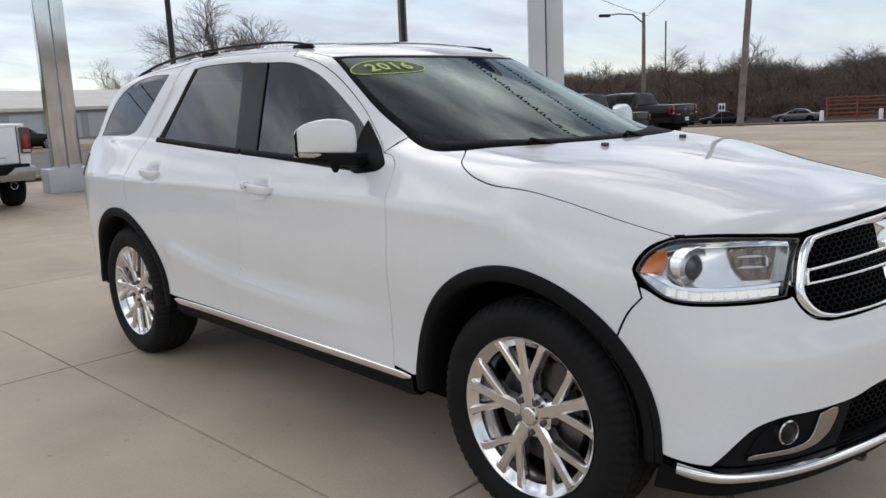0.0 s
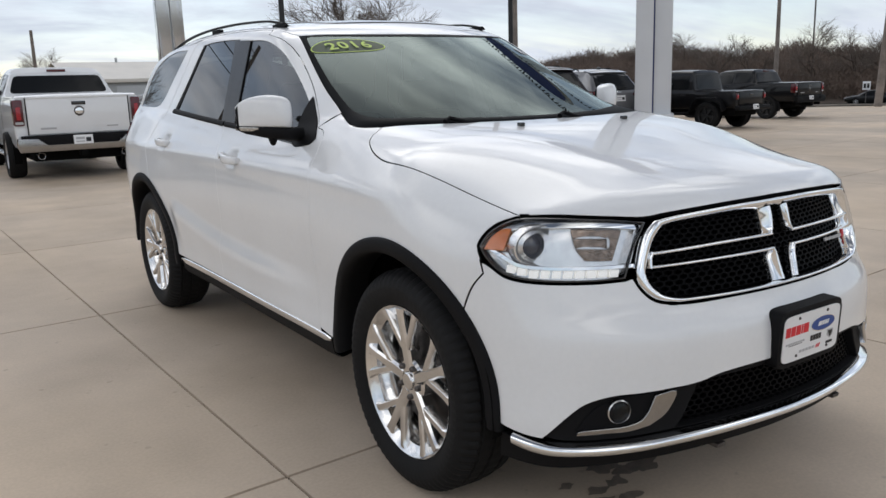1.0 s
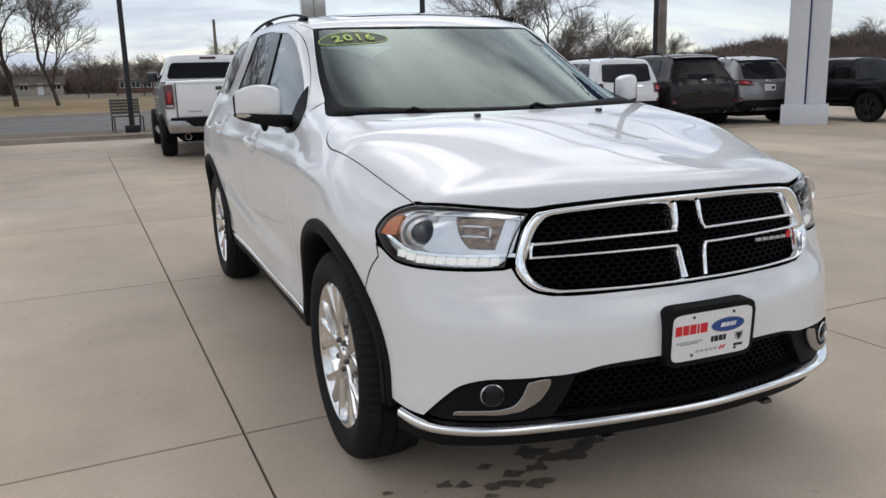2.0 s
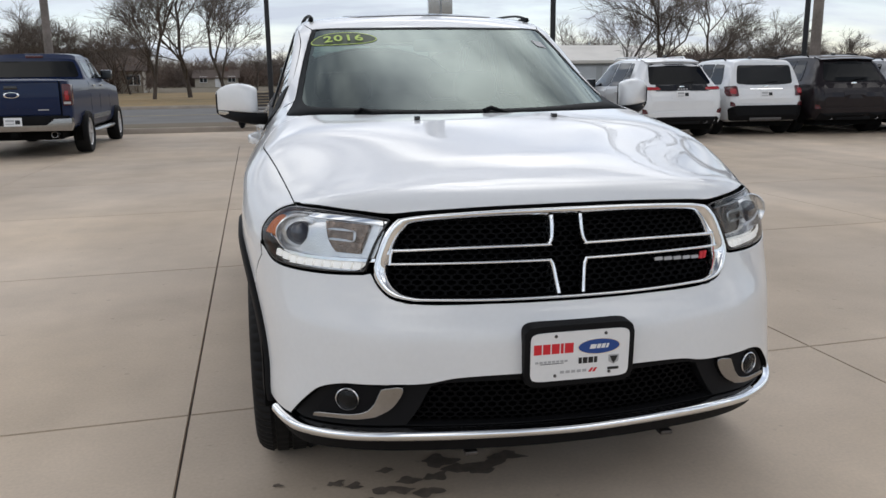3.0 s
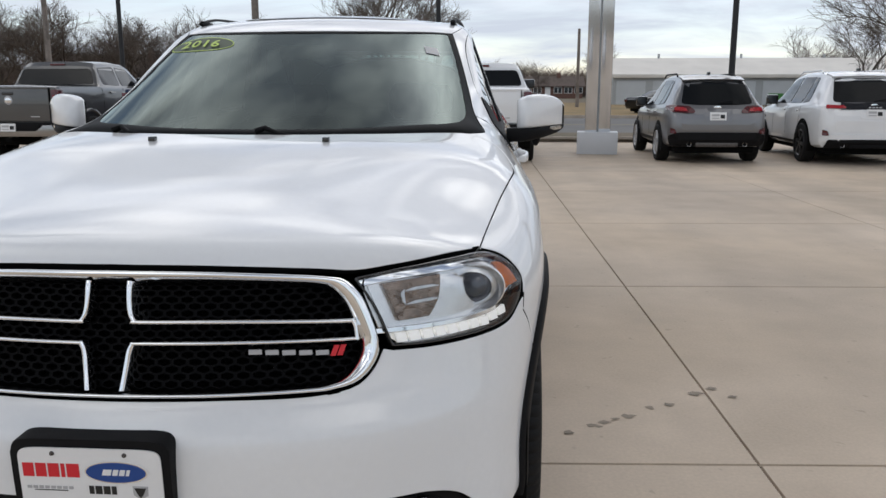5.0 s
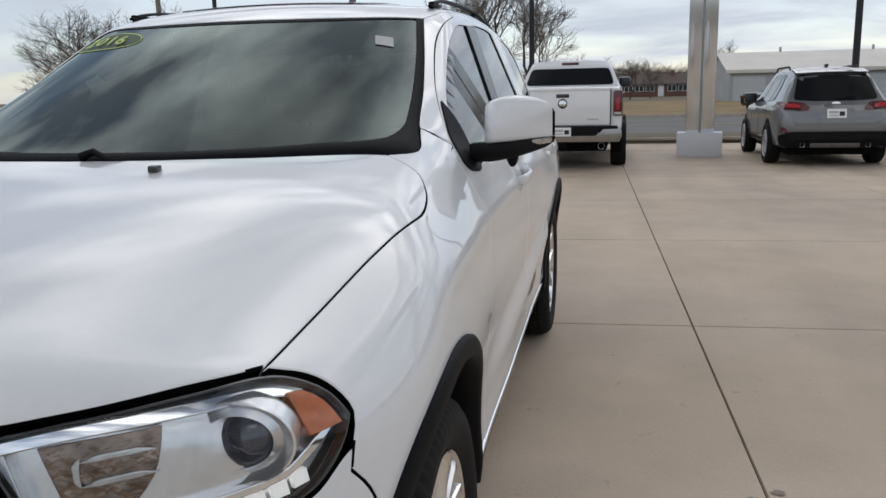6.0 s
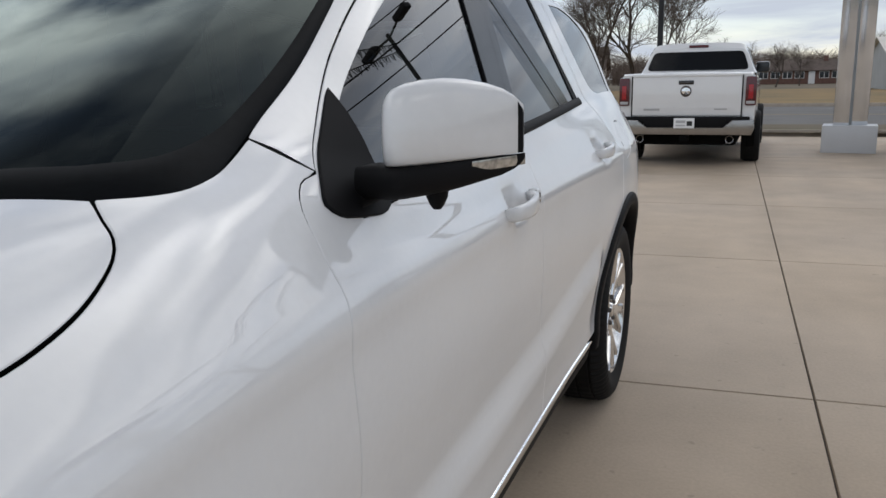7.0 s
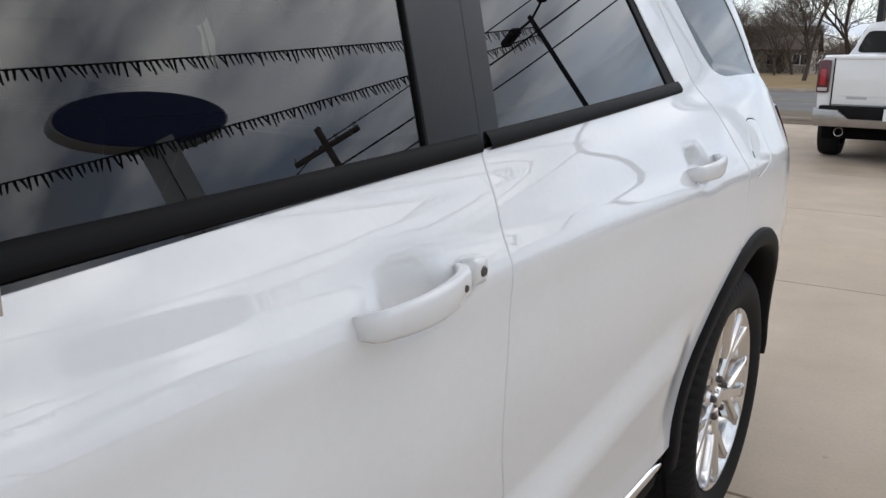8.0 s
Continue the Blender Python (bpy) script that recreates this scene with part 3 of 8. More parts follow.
# hood, fenders, bumper
hood = panel("hood", PAINT_WHITE, suv, Q, [(T, HOOD_REAR), (T, HOOD_EDGE), (N, HOOD_LIP)], full=True, gap=.0055, fold=.03, spacing=.03)
# unseen dark liner below the hood, added so its gaps stay black
panel("hood_gap_liner", DARK_GAP, suv, T, [(T, [(0, -1.36), (.5, -1.24), (.72, -1.1)]), (T, [(.72, -1.1), (.77, -1.9)]), (T, [(.77, -1.9), (.5, -2.13), (0, -2.2)])], full=True, lift=-.035, fold=0, spacing=.12)
pair("front_fender", PAINT_WHITE, suv, R, [
    (T, HOOD_EDGE[::-1]), (T, [(.720, -1.092), (.754, -1.045), (.770, -1.0), (.766, -.93), (.745, -.84), (.735, -.80)]), (S, DOOR_SEAM),
    (S, [(-.855, .42), (-.965, .405)]), (S, arc(*ARCH_F, 3, 138)), (S, [(-1.859, .717), (-1.89, .79), (-1.925, .835)]),
    (N, [(.893, .872), (.905, .91), (.884, .95), (.852, .976), (.80, .995)])], fold=.018, spacing=.03)
bumper = panel("front_bumper", PAINT_WHITE, suv, N, [
    (N, [(0, .736), (.2, .736), (.40, .737), (.458, .75), (.492, .782), (.511, .818)]),
    (N, [(.531, .812), (.61, .808), (.735, .809), (.79, .814), (.83, .825), (.866, .851), (.89, .866)]),
    (S, [(-1.925, .831), (-1.893, .788), (-1.862, .714)]), (S, arc(*ARCH_F, 139, 180, 12)),
    (N, [(.845, .383), (.78, .366), (.735, .362)]), (N, DARK_TOP)], full=True, fold=.02, spacing=.03)


def half_to_full(pts, gap=.02):
    h = spline(pts, gap)
    m = h[::-1].copy()
    m[:, 0] *= -1
    return np.vstack([m[:-1], h]) if abs(h[0][0]) < 1e-6 else np.vstack([h, m[1:]])


band("bumper_strip", CHROME, suv, N, even(half_to_full([(0, .378), (.242, .378), (.403, .37), (.555, .353), (.696, .345), (.756, .353), (.806, .366)]), 90, False),
     even(half_to_full([(0, .352), (.165, .353), (.406, .341), (.598, .32), (.721, .314), (.77, .321), (.806, .334)]), 90, False),
     [(0, -.03), (0, .006), (.12, .014), (.45, .019), (.85, .014), (1, .004), (1, -.03)], False, "bright chrome bumper strip")
panel("lower_valance", BLACK_PLASTIC, suv, N, [(N, [(0, .350), (.165, .351), (.406, .339), (.598, .318), (.721, .312), (.79, .322), (.85, .35)]), (N, [(.85, .35), (.86, .25)]),
      (N, [(.86, .25), (.715, .245), (.557, .262), (.3, .285), (0, .292)])], full=True, lift=-.018, fold=.05, spacing=.06)

# lower air intake
INTAKE = loop(N, [(N, [(0, .511), (.164, .513), (.33, .505), (.352, .497)]), (N, [(.352, .497), (.381, .434), (.412, .378)]), (N, [(.412, .378), (.3, .382), (0, .386)])], True)
DARK = loop(N, [(N, DARK_TOP[::-1]), (N, [(.735, .358), (.696, .349), (.555, .357), (.403, .374), (.242, .382), (0, .382)])], True)
fascia = part("lower_fascia", mesh_of("lower_fascia", *panel_data(N, DARK, [INTAKE], lift=-.02, fold=.05, spacing=.04)), BLACK_PLASTIC, suv, "black textured lower fascia")


def honeycomb(chart, poly, w, h, lift, depth, wall=.76):
    """Hexagonal mesh inside an outline, as one solid lattice."""
    V, F, C = [], [], []
    lo, hi = poly.min(0), poly.max(0)
    j, y = 0, lo[1]
    while y < hi[1]:
        x = lo[0] + (w * .5 if j % 2 else 0)
        while x < hi[0]:
            C.append((x, y)); x += w
        y += h * .75; j += 1
    C = np.array(C)
    C = C[inside(C, poly)]
    hexa = np.array([(0, .5), (.5, .25), (.5, -.25), (0, -.5), (-.5, -.25), (-.5, .25)]) * (w, h)
    uv = np.concatenate([(C[:, None] + hexa[None]).reshape(-1, 2), (C[:, None] + hexa[None] * wall).reshape(-1, 2)])
    p = on_body(chart, uv)
    n = grad(p)
    k = len(C) * 6
    V = np.vstack([p + n * lift, p[k:] + n[k:] * (lift - depth)])
    for c in range(len(C)):
        for i in range(6):
            a, b = c * 6 + i, c * 6 + (i + 1) % 6
            F.append((a, b, k + b, k + a)); F.append((k + a, k + b, 2 * k + b, 2 * k + a))
    return mesh_of("mesh", V, F, smooth=False)


part("intake_mesh", honeycomb(N, INTAKE, .026, .020, -.045, .02), GRILLE_BLACK, fascia, "black honeycomb intake mesh")
part("intake_backing", mesh_of("intake_backing", *panel_data(N, INTAKE, lift=-.085, gap=-.01, fold=0, spacing=.08)), DARK_GAP, fascia)

# fog lamps
def at_body(chart, u, v, lift=0.0):
    """A frame on the body: z out of the surface, x level."""
    p = on_body(chart, [(u, v)])
    n = grad(p)
    z = Vector(n[0])
    x = Vector((0, 0, 1)).cross(z).normalized()
    m = Matrix.Identity(4)
    for i, c in enumerate((x, z.cross(x), z)):
        m.col[i][:3] = c
    m.translation = Vector(p[0]) + z * lift
    return m


FOG_TRIM = [(.47, .487), (.42, .495), (.444, .438), (.487, .405), (.534, .392), (.594, .387), (.656, .379), (.652, .387), (.594, .397), (.54, .404), (.503, .42), (.486, .445)]
FOG_WELL = [(.662, .381), (.627, .442), (.578, .479), (.47, .489), (.486, .443), (.503, .418), (.54, .402), (.6, .395)]
wells = pair("fog_lamp_well", MATTE_BLACK, suv, N, [(N, FOG_WELL + FOG_WELL[:1])], lift=-.014, fold=.02, spacing=.03)
pair("fog_lamp_trim", DIM_CHROME, wells, N, [(N, FOG_TRIM[:4]), (N, FOG_TRIM[3:7]), (N, FOG_TRIM[6:])], lift=-.002, gap=0, fold=.02, spacing=.02, label="chrome fog lamp trim")
for sgn, well in zip((1, -1), wells):
    m = at_body(N, sgn * .558, .449, -.006)
    m = Matrix.LocRotScale(m.translation, Vector((sgn * .36, -.93, 0)).to_track_quat("Z", "Y"), None)
    part("fog_lamp_ring", lathe(bmesh.new(), [(.031, -.02), (.031, .003), (.033, .006), (.036, .003), (.037, -.03)], 40, "z", m), SILVER, well)
    part("fog_lamp_lens", lathe(bmesh.new(), [(.0005, .007), (.012, .006), (.022, .003), (.031, -.002)], 40, "z", m), LENS, well)
    part("fog_lamp_reflector", lathe(bmesh.new(), [(.0005, -.03), (.012, -.028), (.013, -.012), (.015, -.012), (.018, -.026), (.026, -.018), (.031, -.004)], 40, "z", m), SILVER, well)

# grille
G_OUT = even(loop(N, [(N, [(0, .995), (.2, .992), (.40, .98), (.45, .972)]), (N, [(.45, .972), (.474, .945), (.496, .88), (.504, .82), (.488, .785), (.455, .755), (.40, .742)]), (N, [(.40, .742), (.2, .741), (0, .741)])], True), 150)
G_IN = even(loop(N, [(N, [(0, .978), (.2, .976), (.38, .964), (.415, .958)]), (N, [(.415, .958), (.44, .93), (.463, .875), (.472, .825), (.455, .79), (.43, .768), (.385, .755)]), (N, [(.385, .755), (.2, .753), (0, .753)])], True), 150)
k = np.argmin(np.linalg.norm(G_OUT - (0, .995), axis=1)); G_OUT = np.roll(G_OUT, -k, 0)
k = np.argmin(np.linalg.norm(G_IN - (0, .978), axis=1)); G_IN = np.roll(G_IN, -k, 0)
grille = band("grille_surround", CHROME, suv, N, G_OUT, G_IN, [(-.05, -.05), (-.02, -.002), (.05, .009), (.3, .016), (.65, .010), (1, -.006), (1.02, -.05)], label="chrome grille surround")[0]
part("grille_mesh", honeycomb(N, G_IN, .030, .019, -.035, .02), GRILLE_BLACK, grille, "black honeycomb grille insert")
part("grille_backing", mesh_of("grille_backing", *panel_data(N, G_IN, lift=-.075, gap=-.02, fold=0, spacing=.06)), DARK_GAP, grille)
EDGE = [(0, -.03), (0, .002), (.25, .006), (.75, .006), (1, .002), (1, -.03)]
WALL = [(0, -.03), (0, .003), (.10, .006), (.32, .005), (.40, .001), (1, -.038), (1, -.06)]
for a, b, prof in (
        ([(.036, .976), (.037, .93), (.041, .905), (.050, .889)], [(.062, .976), (.061, .93), (.063, .908), (.072, .899)], WALL),
        ([(.044, .889), (.2, .8885), (.32, .885), (.463, .878)], [(.048, .8975), (.2, .8972), (.32, .894), (.462, .887)], EDGE),
        ([(.046, .854), (.2, .8535), (.32, .852), (.466, .849)], [(.050, .8455), (.2, .845), (.32, .844), (.467, .841)], EDGE),
        ([(.047, .854), (.040, .84), (.034, .80), (.028, .755)], [(.070, .846), (.063, .833), (.057, .80), (.051, .755)], WALL),
        ([(.460, .888), (.466, .87), (.467, .842)], [(.452, .886), (.458, .87), (.459, .843)], EDGE)):
    band("grille_bar", CHROME, grille, N, even(spline(a), 24, False), even(spline(b), 24, False), prof, False, both=True)
# maker's mark: a row of plain pale bars and two red slashes
for i in range(5):
    u = .262 + i * .031
    panel("mark", INK_GREY, grille, N, [(N, [(u, .832 - .002 * i), (u + .024, .8315 - .002 * i)]), (N, [(u + .024, .824 - .002 * i), (u, .8245 - .002 * i)])], lift=-.012, gap=0, fold=.006, spacing=.02)
for i in range(2):
    u = .416 + i * .013
    panel("mark", INK_RED, grille, N, [(N, [(u + .006, .833), (u + .014, .833)]), (N, [(u + .005, .812), (u - .003, .812)])], lift=-.010, gap=0, fold=.006, spacing=.02)

# headlamps
pieces = [(N, LAMP[:6]), (N, LAMP[5:7]), (N, LAMP[6:9]), (N, LAMP[8:] + LAMP[:1])]
L_OUT = loop(N, pieces)
frames = pair("headlamp", GLOSS_BLACK, suv, N, pieces, [], lift=-.10, gap=.002, fold=-.096, spacing=.06, label="headlamp with projector, amber reflector and lit running lights")
rim_out, rim_in = even(L_OUT, 120), even(inset(L_OUT, .0035), 120)
j = np.argmin(np.linalg.norm(rim_in[:, None] - rim_out[:1], axis=2)); rim_in = np.roll(rim_in, -j, 0)
P_, F_ = band_data(N, rim_out, rim_in, [(0, -.03), (0, -.001), (1, -.001), (1, -.05)])
for i, o in enumerate(frames):
    part("lamp_gasket", mesh_of("lamp_gasket", P_ * ((1, 1, 1), (-1, 1, 1))[i], F_ if i == 0 else [f[::-1] for f in F_]), GLOSS_BLACK, o)
inner = [(N, [(u, v) for u, v in inset(L_OUT, .004)[::3]] + [tuple(inset(L_OUT, .004)[0])])]
pair("lamp_lens", LENS, frames, N, inner, lift=0, gap=0, fold=0, spacing=.03)
pair("lamp_housing", LAMP_SILVER, frames, N, inner, lift=-.040, gap=0, fold=-.038, spacing=.03)
pair("lamp_amber", AMBER, frames, N, [(N, [(.886, .905), (.868, .938), (.842, .96), (.818, .965)]), (N, [(.818, .965), (.834, .905)]), (N, [(.834, .905), (.886, .905)])], lift=-.008, gap=0, fold=.02, spacing=.03)
pair("lamp_trim", CHROME, frames, N, [(N, [(.50, .850), (.61, .848), (.735, .849), (.80, .857), (.84, .880), (.873, .903)]), (N, [(.868, .909), (.835, .889), (.80, .866), (.735, .857), (.61, .856), (.50, .858)])], lift=-.016, gap=0, fold=.03, spacing=.02)
pair("lamp_trim", CHROME, frames, N, [(N, [(.476, .966), (.56, .979), (.69, .986), (.80, .981), (.845, .964)]), (N, [(.838, .958), (.795, .970), (.69, .973), (.56, .966), (.482, .954)])], lift=-.014, gap=0, fold=.03, spacing=.02)
pair("lamp_trim", SILVER, frames, N, [(N, [(.484, .952), (.494, .952)]), (N, [(.494, .952), (.520, .862)]), (N, [(.520, .862), (.510, .862)]), (N, [(.510, .862), (.484, .952)])], lift=-.016, gap=0, fold=.03, spacing=.02)
pair("lamp_reflector", LAMP_REFLECTION, frames, N, [(N, [(.528, .956), (.660, .966)]), (N, [(.660, .966), (.645, .905), (.622, .874)]), (N, [(.622, .874), (.556, .872)]), (N, [(.556, .872), (.528, .956)])], lift=-.024, gap=0, fold=.03, spacing=.02)
for v0, v1 in ((.934, .9385), (.9045, .909)):
    pair("lamp_bar", SILVER, frames, N, [(N, [(.570, v0), (.650, v0 + .004)]), (N, [(.650, v1 + .004), (.570, v1)])], lift=-.014, gap=0, fold=.012, spacing=.02)
pair("lamp_bar", SILVER, frames, N, [(N, [(.570, .9045), (.564, .912), (.563, .930), (.570, .9385)]), (N, [(.574, .9365), (.568, .928), (.568, .914), (.574, .907)])], lift=-.014, gap=0, fold=.012, spacing=.02)
for i in range(10):
    u = .542 + i * .029
    dv = max(0, i - 7) * .006
    pair("running_light", LED_ON, frames, N, [(N, [(u, .8435 + dv), (u + .020, .8435 + dv * 1.2)]), (N, [(u + .023, .8265 + dv * 1.2), (u + .003, .8265 + dv)])], lift=-.014, gap=0, fold=.012, spacing=.02)
for sgn, o in zip((1, -1), frames):
    c = at_body(N, sgn * .755, .918, -.03).translation
    m = Matrix.LocRotScale(c, Vector((sgn * .25, -.97, 0)).to_track_quat("Z", "Y"), None)
    part("projector_bowl", lathe(bmesh.new(), [(.037, -.012), (.041, .002), (.052, -.004), (.060, .004), (.064, .012), (.067, .010), (.069, -.03)], 48, "z", m @ Matrix.Translation((-sgn * .012, 0, 0)) @ Matrix.Diagonal((1.22, .92, 1, 1))), LAMP_SILVER, o)
    part("projector", lathe(bmesh.new(), [(.0005, .016), (.012, .0145), (.024, .0095), (.034, .002), (.039, -.006), (.040, -.03)], 48, "z", m), PROJECTOR, o)

# doors
BELT_LOW = [(-.745, 1.158), (-.42, 1.173), (-.2, 1.183), (.27, 1.206), (.8, 1.236), (1.25, 1.263)]
FRONT_GLASS = [(S, [(-.735, 1.192), (-.54, 1.343), (-.307, 1.489), (-.169, 1.557), (.014, 1.608), (.239, 1.626), (.384, 1.634)]), (S, [(.384, 1.634), (.3395, 1.45), (.281, 1.207)]), (S, [(.281, 1.207), (-.1, 1.183), (-.42, 1.163), (-.70, 1.148)]), (S, [(-.70, 1.148), (-.735, 1.192)])]
REAR_GLASS = [(S, [(1.255, 1.266), (1.14, 1.42), (1.04, 1.58), (.994, 1.643)]), (S, [(.994, 1.643), (.868, 1.65), (.6, 1.648), (.398, 1.640)]), (S, [(.398, 1.640), (.3525, 1.45), (.292, 1.209)]), (S, [(.292, 1.209), (.8, 1.238), (1.255, 1.266)])]
door_f = pair("front_door", PAINT_WHITE, suv, S, [(S, DOOR_TOP), (T, [(.645, .03), (.649, .2), (.649, .389)]), (S, B_SEAM), (S, [(.285, .42), (-.3, .412), (-.855, .40)]), (S, DOOR_SEAM[::-1])], [FRONT_GLASS], fold=.02, spacing=.017)
door_r = pair("rear_door", PAINT_WHITE, suv, S, [(T, [(.649, .397), (.649, .7), (.648, 1.07)]), (S, [(1.08, 1.68), (1.17, 1.63), (1.28, 1.45), (1.385, 1.271), (1.43, 1.18), (1.44, 1.05), (1.40, .93), (1.37, .86)]), (S, arc(*ARCH_R, 109, 176)), (S, [(1.0, .43), (.6, .425), (.289, .42)]), (S, B_SEAM[::-1])], [REAR_GLASS], fold=.02, spacing=.017)


def door_pane(mat, doors, outline, label):
    """Door glass: one gently curved sheet that runs straight down behind the belt moulding."""
    P, F, Nn = panel_data(S, loop(S, outline), lift=-.007, gap=-.004, fold=0, spacing=.04)
    x = .858 - .37 * (P[:, 2] - 1.16) - .022 * ((P[:, 1] - .4) / 1.3) ** 2 - .007
    flat = np.column_stack([np.ones(len(P)), .044 * (P[:, 1] - .4) / 1.69, np.full(len(P), .37)])
    P[:, 0], Nn = np.minimum(x, P[:, 0] + .003), flat / np.linalg.norm(flat, axis=1, keepdims=True)
    for d, e in zip(doors, ((P, F, Nn), mirrored(P, F, Nn))):
        part("window_glass", mesh_of("window_glass", *e), mat, d, label)


door_pane(GLASS_SIDE, door_f, FRONT_GLASS, "lightly tinted door glass")
door_pane(GLASS_DARK, door_r, REAR_GLASS, "dark privacy glass")
pair("pillar_trim", TRIM_BLACK, door_f, S, [(S, [(.236, 1.628), (.3945, 1.636)]), (S, [(.3945, 1.636), (.3475, 1.45), (.2880, 1.21)]), (S, [(.2880, 1.21), (.150, 1.20)]), (S, [(.150, 1.20), (.195, 1.42), (.236, 1.628)])], lift=.001, fold=.01, spacing=.04)
pair("pillar_trim", TRIM_BLACK, door_r, S, [(S, [(.3885, 1.642), (.462, 1.644)]), (S, [(.462, 1.644), (.40, 1.42), (.345, 1.215)]), (S, [(.345, 1.215), (.2835, 1.211)]), (S, [(.2835, 1.211), (.3435, 1.45), (.3885, 1.642)])], lift=.001, fold=.01, spacing=.04)
pair("pillar_trim", MATTE_BLACK, door_r, S, [(S, [(1.255, 1.268), (1.14, 1.42), (1.04, 1.58), (.994, 1.645)]), (S, [(.994, 1.645), (.962, 1.645)]), (S, [(.962, 1.645), (1.01, 1.57), (1.10, 1.42), (1.19, 1.262)])], lift=-.003, fold=.01, spacing=.04)
for a, b, d in ((-.70, .281, door_f), (.303, 1.25, door_r)):
    y = np.linspace(a, b, 40)
    zl = Curve(*BELT_LOW)(y)
    P_, F_ = band_data(S, np.column_stack([y, zl - .004]), np.column_stack([y, zl + .024]), [(0, -.006), (0, .004), (.2, .008), (.6, .007), (.95, .003), (1, -.01)], False)
    for i, o in enumerate(d):
        part("belt_moulding", mesh_of("belt_moulding", P_ * ((1, 1, 1), (-1, 1, 1))[i], F_ if i == 0 else [f[::-1] for f in F_]), MATTE_BLACK, o)


def handle_mesh(y0, y1, z0, z1):
    """A pull handle bowed off the door, in the car's own numbers, on its left."""
    bm = bmesh.new()
    rings, n = [], 22
    x0 = float(on_body(S, [(y0, z0)])[0, 0])
    x1 = float(on_body(S, [(y1, z1)])[0, 0])
    for k in range(n + 1):
        t = k / n
        y, z = y0 + (y1 - y0) * t, z0 + (z1 - z0) * t
        x = x0 + (x1 - x0) * t + .004 + .036 * (math.sin(math.pi * min(max(t, 0.0), 1.0)) ** .55)
        hw = (.017 + .004 * math.sin(math.pi * t)) * (1 if 0 < k < n else .8)
        th = .009 if .12 < t < .86 else .012
        ring = []
        for q in range(12):
            a = 2 * math.pi * q / 12
            c, s = math.cos(a), math.sin(a)
            ring.append(bm.verts.new((x + th * math.copysign(abs(c) ** .7, c), y, z + hw * math.copysign(abs(s) ** .7, s))))
        rings.append(ring)
    for a, b in zip(rings, rings[1:]):
        for q in range(12):
            bm.faces.new((a[q], a[(q + 1) % 12], b[(q + 1) % 12], b[q]))
    bm.faces.new(rings[0][::-1]); bm.faces.new(rings[-1])
    return bm


FLIP = Matrix.Diagonal((-1, 1, 1, 1))
for doors, args, cap in ((door_f, (-.095, .112, 1.055, 1.070), True), (door_r, (1.03, 1.235, 1.092, 1.106), False)):
    for sgn, d in zip((1, -1), doors):
        bm = handle_mesh(*args)
        if sgn < 0:
            bmesh.ops.transform(bm, matrix=FLIP, verts=bm.verts)
        h = part("door_handle", bm, PAINT_WHITE, d, smooth=60)
        if cap:
            x = float(on_body(S, [(.135, 1.064)])[0, 0])
            b2 = new_box((x - .006, .114, 1.053), (x + .022, .150, 1.089), .009)
            b3 = lathe(bmesh.new(), [(.0005, .0), (.0045, .0), (.005, -.006)], 16, "x", Matrix.Translation((x + .041, .066, 1.067)))
            b4 = lathe(bmesh.new(), [(.0005, .003), (.006, .003), (.0075, .001), (.008, -.003)], 16, "x", Matrix.Translation((x + .021, .135, 1.071)))
            for q in (b2, b3, b4):
                if sgn < 0:
                    bmesh.ops.transform(q, matrix=FLIP, verts=q.verts)
            part("handle_cap", b2, PAINT_WHITE, d, smooth=60)
            part("lock_button", b3, GLOSS_BLACK, h)
            if sgn > 0:
                part("lock_cylinder", b4, DULL_METAL, d)

# quarter panels, roof, pillars, tail
QUARTER_GLASS = [(S, [(2.146, 1.299), (1.90, 1.297), (1.70, 1.297), (1.60, 1.318), (1.536, 1.36)]), (S, [(1.536, 1.36), (1.42, 1.50), (1.305, 1.632)]), (S, [(1.305, 1.632), (1.55, 1.636), (1.804, 1.606), (2.0, 1.533), (2.10, 1.42), (2.146, 1.299)])]
FUEL = [(S, [(1.655, 1.172), (1.70, 1.176), (1.765, 1.166), (1.775, 1.14)]), (S, [(1.775, 1.14), (1.72, 1.08), (1.64, 1.05), (1.58, 1.038)]), (S, [(1.58, 1.038), (1.535, 1.035), (1.525, 1.055), (1.56, 1.10), (1.655, 1.172)])]
TAIL_EDGE = [(.42, 1.55), (.55, 1.40), (.64, 1.25), (.70, 1.0), (.70, .7), (.68, .45)]
q_out = [(T, [(.651, 1.08), (.655, 1.2), (.65, 1.5), (.635, 1.8), (.60, 2.0)]), (tail_ray, TAIL_EDGE), (S, [(2.22, .43), (2.08, .40), (2.016, .42)]), (S, arc(*ARCH_R, 3, 108)), (S, [(1.374, .87), (1.404, .93), (1.444, 1.05), (1.434, 1.18), (1.389, 1.271), (1.284, 1.45), (1.174, 1.63), (1.09, 1.678)])]
panel("quarter_panel", PAINT_WHITE, suv, S, q_out, [QUARTER_GLASS, FUEL], fold=.018, spacing=.03)
panel("quarter_panel", PAINT_WHITE, suv, S, q_out, [QUARTER_GLASS], side=-1, fold=.018, spacing=.03)
panel("fuel_door", PAINT_WHITE, suv, S, FUEL, fold=.018, spacing=.02)
pair("quarter_glass", GLASS_DARK, suv, S, QUARTER_GLASS, lift=-.004, gap=-.003, fold=0, spacing=.05, label="dark rear quarter glass")
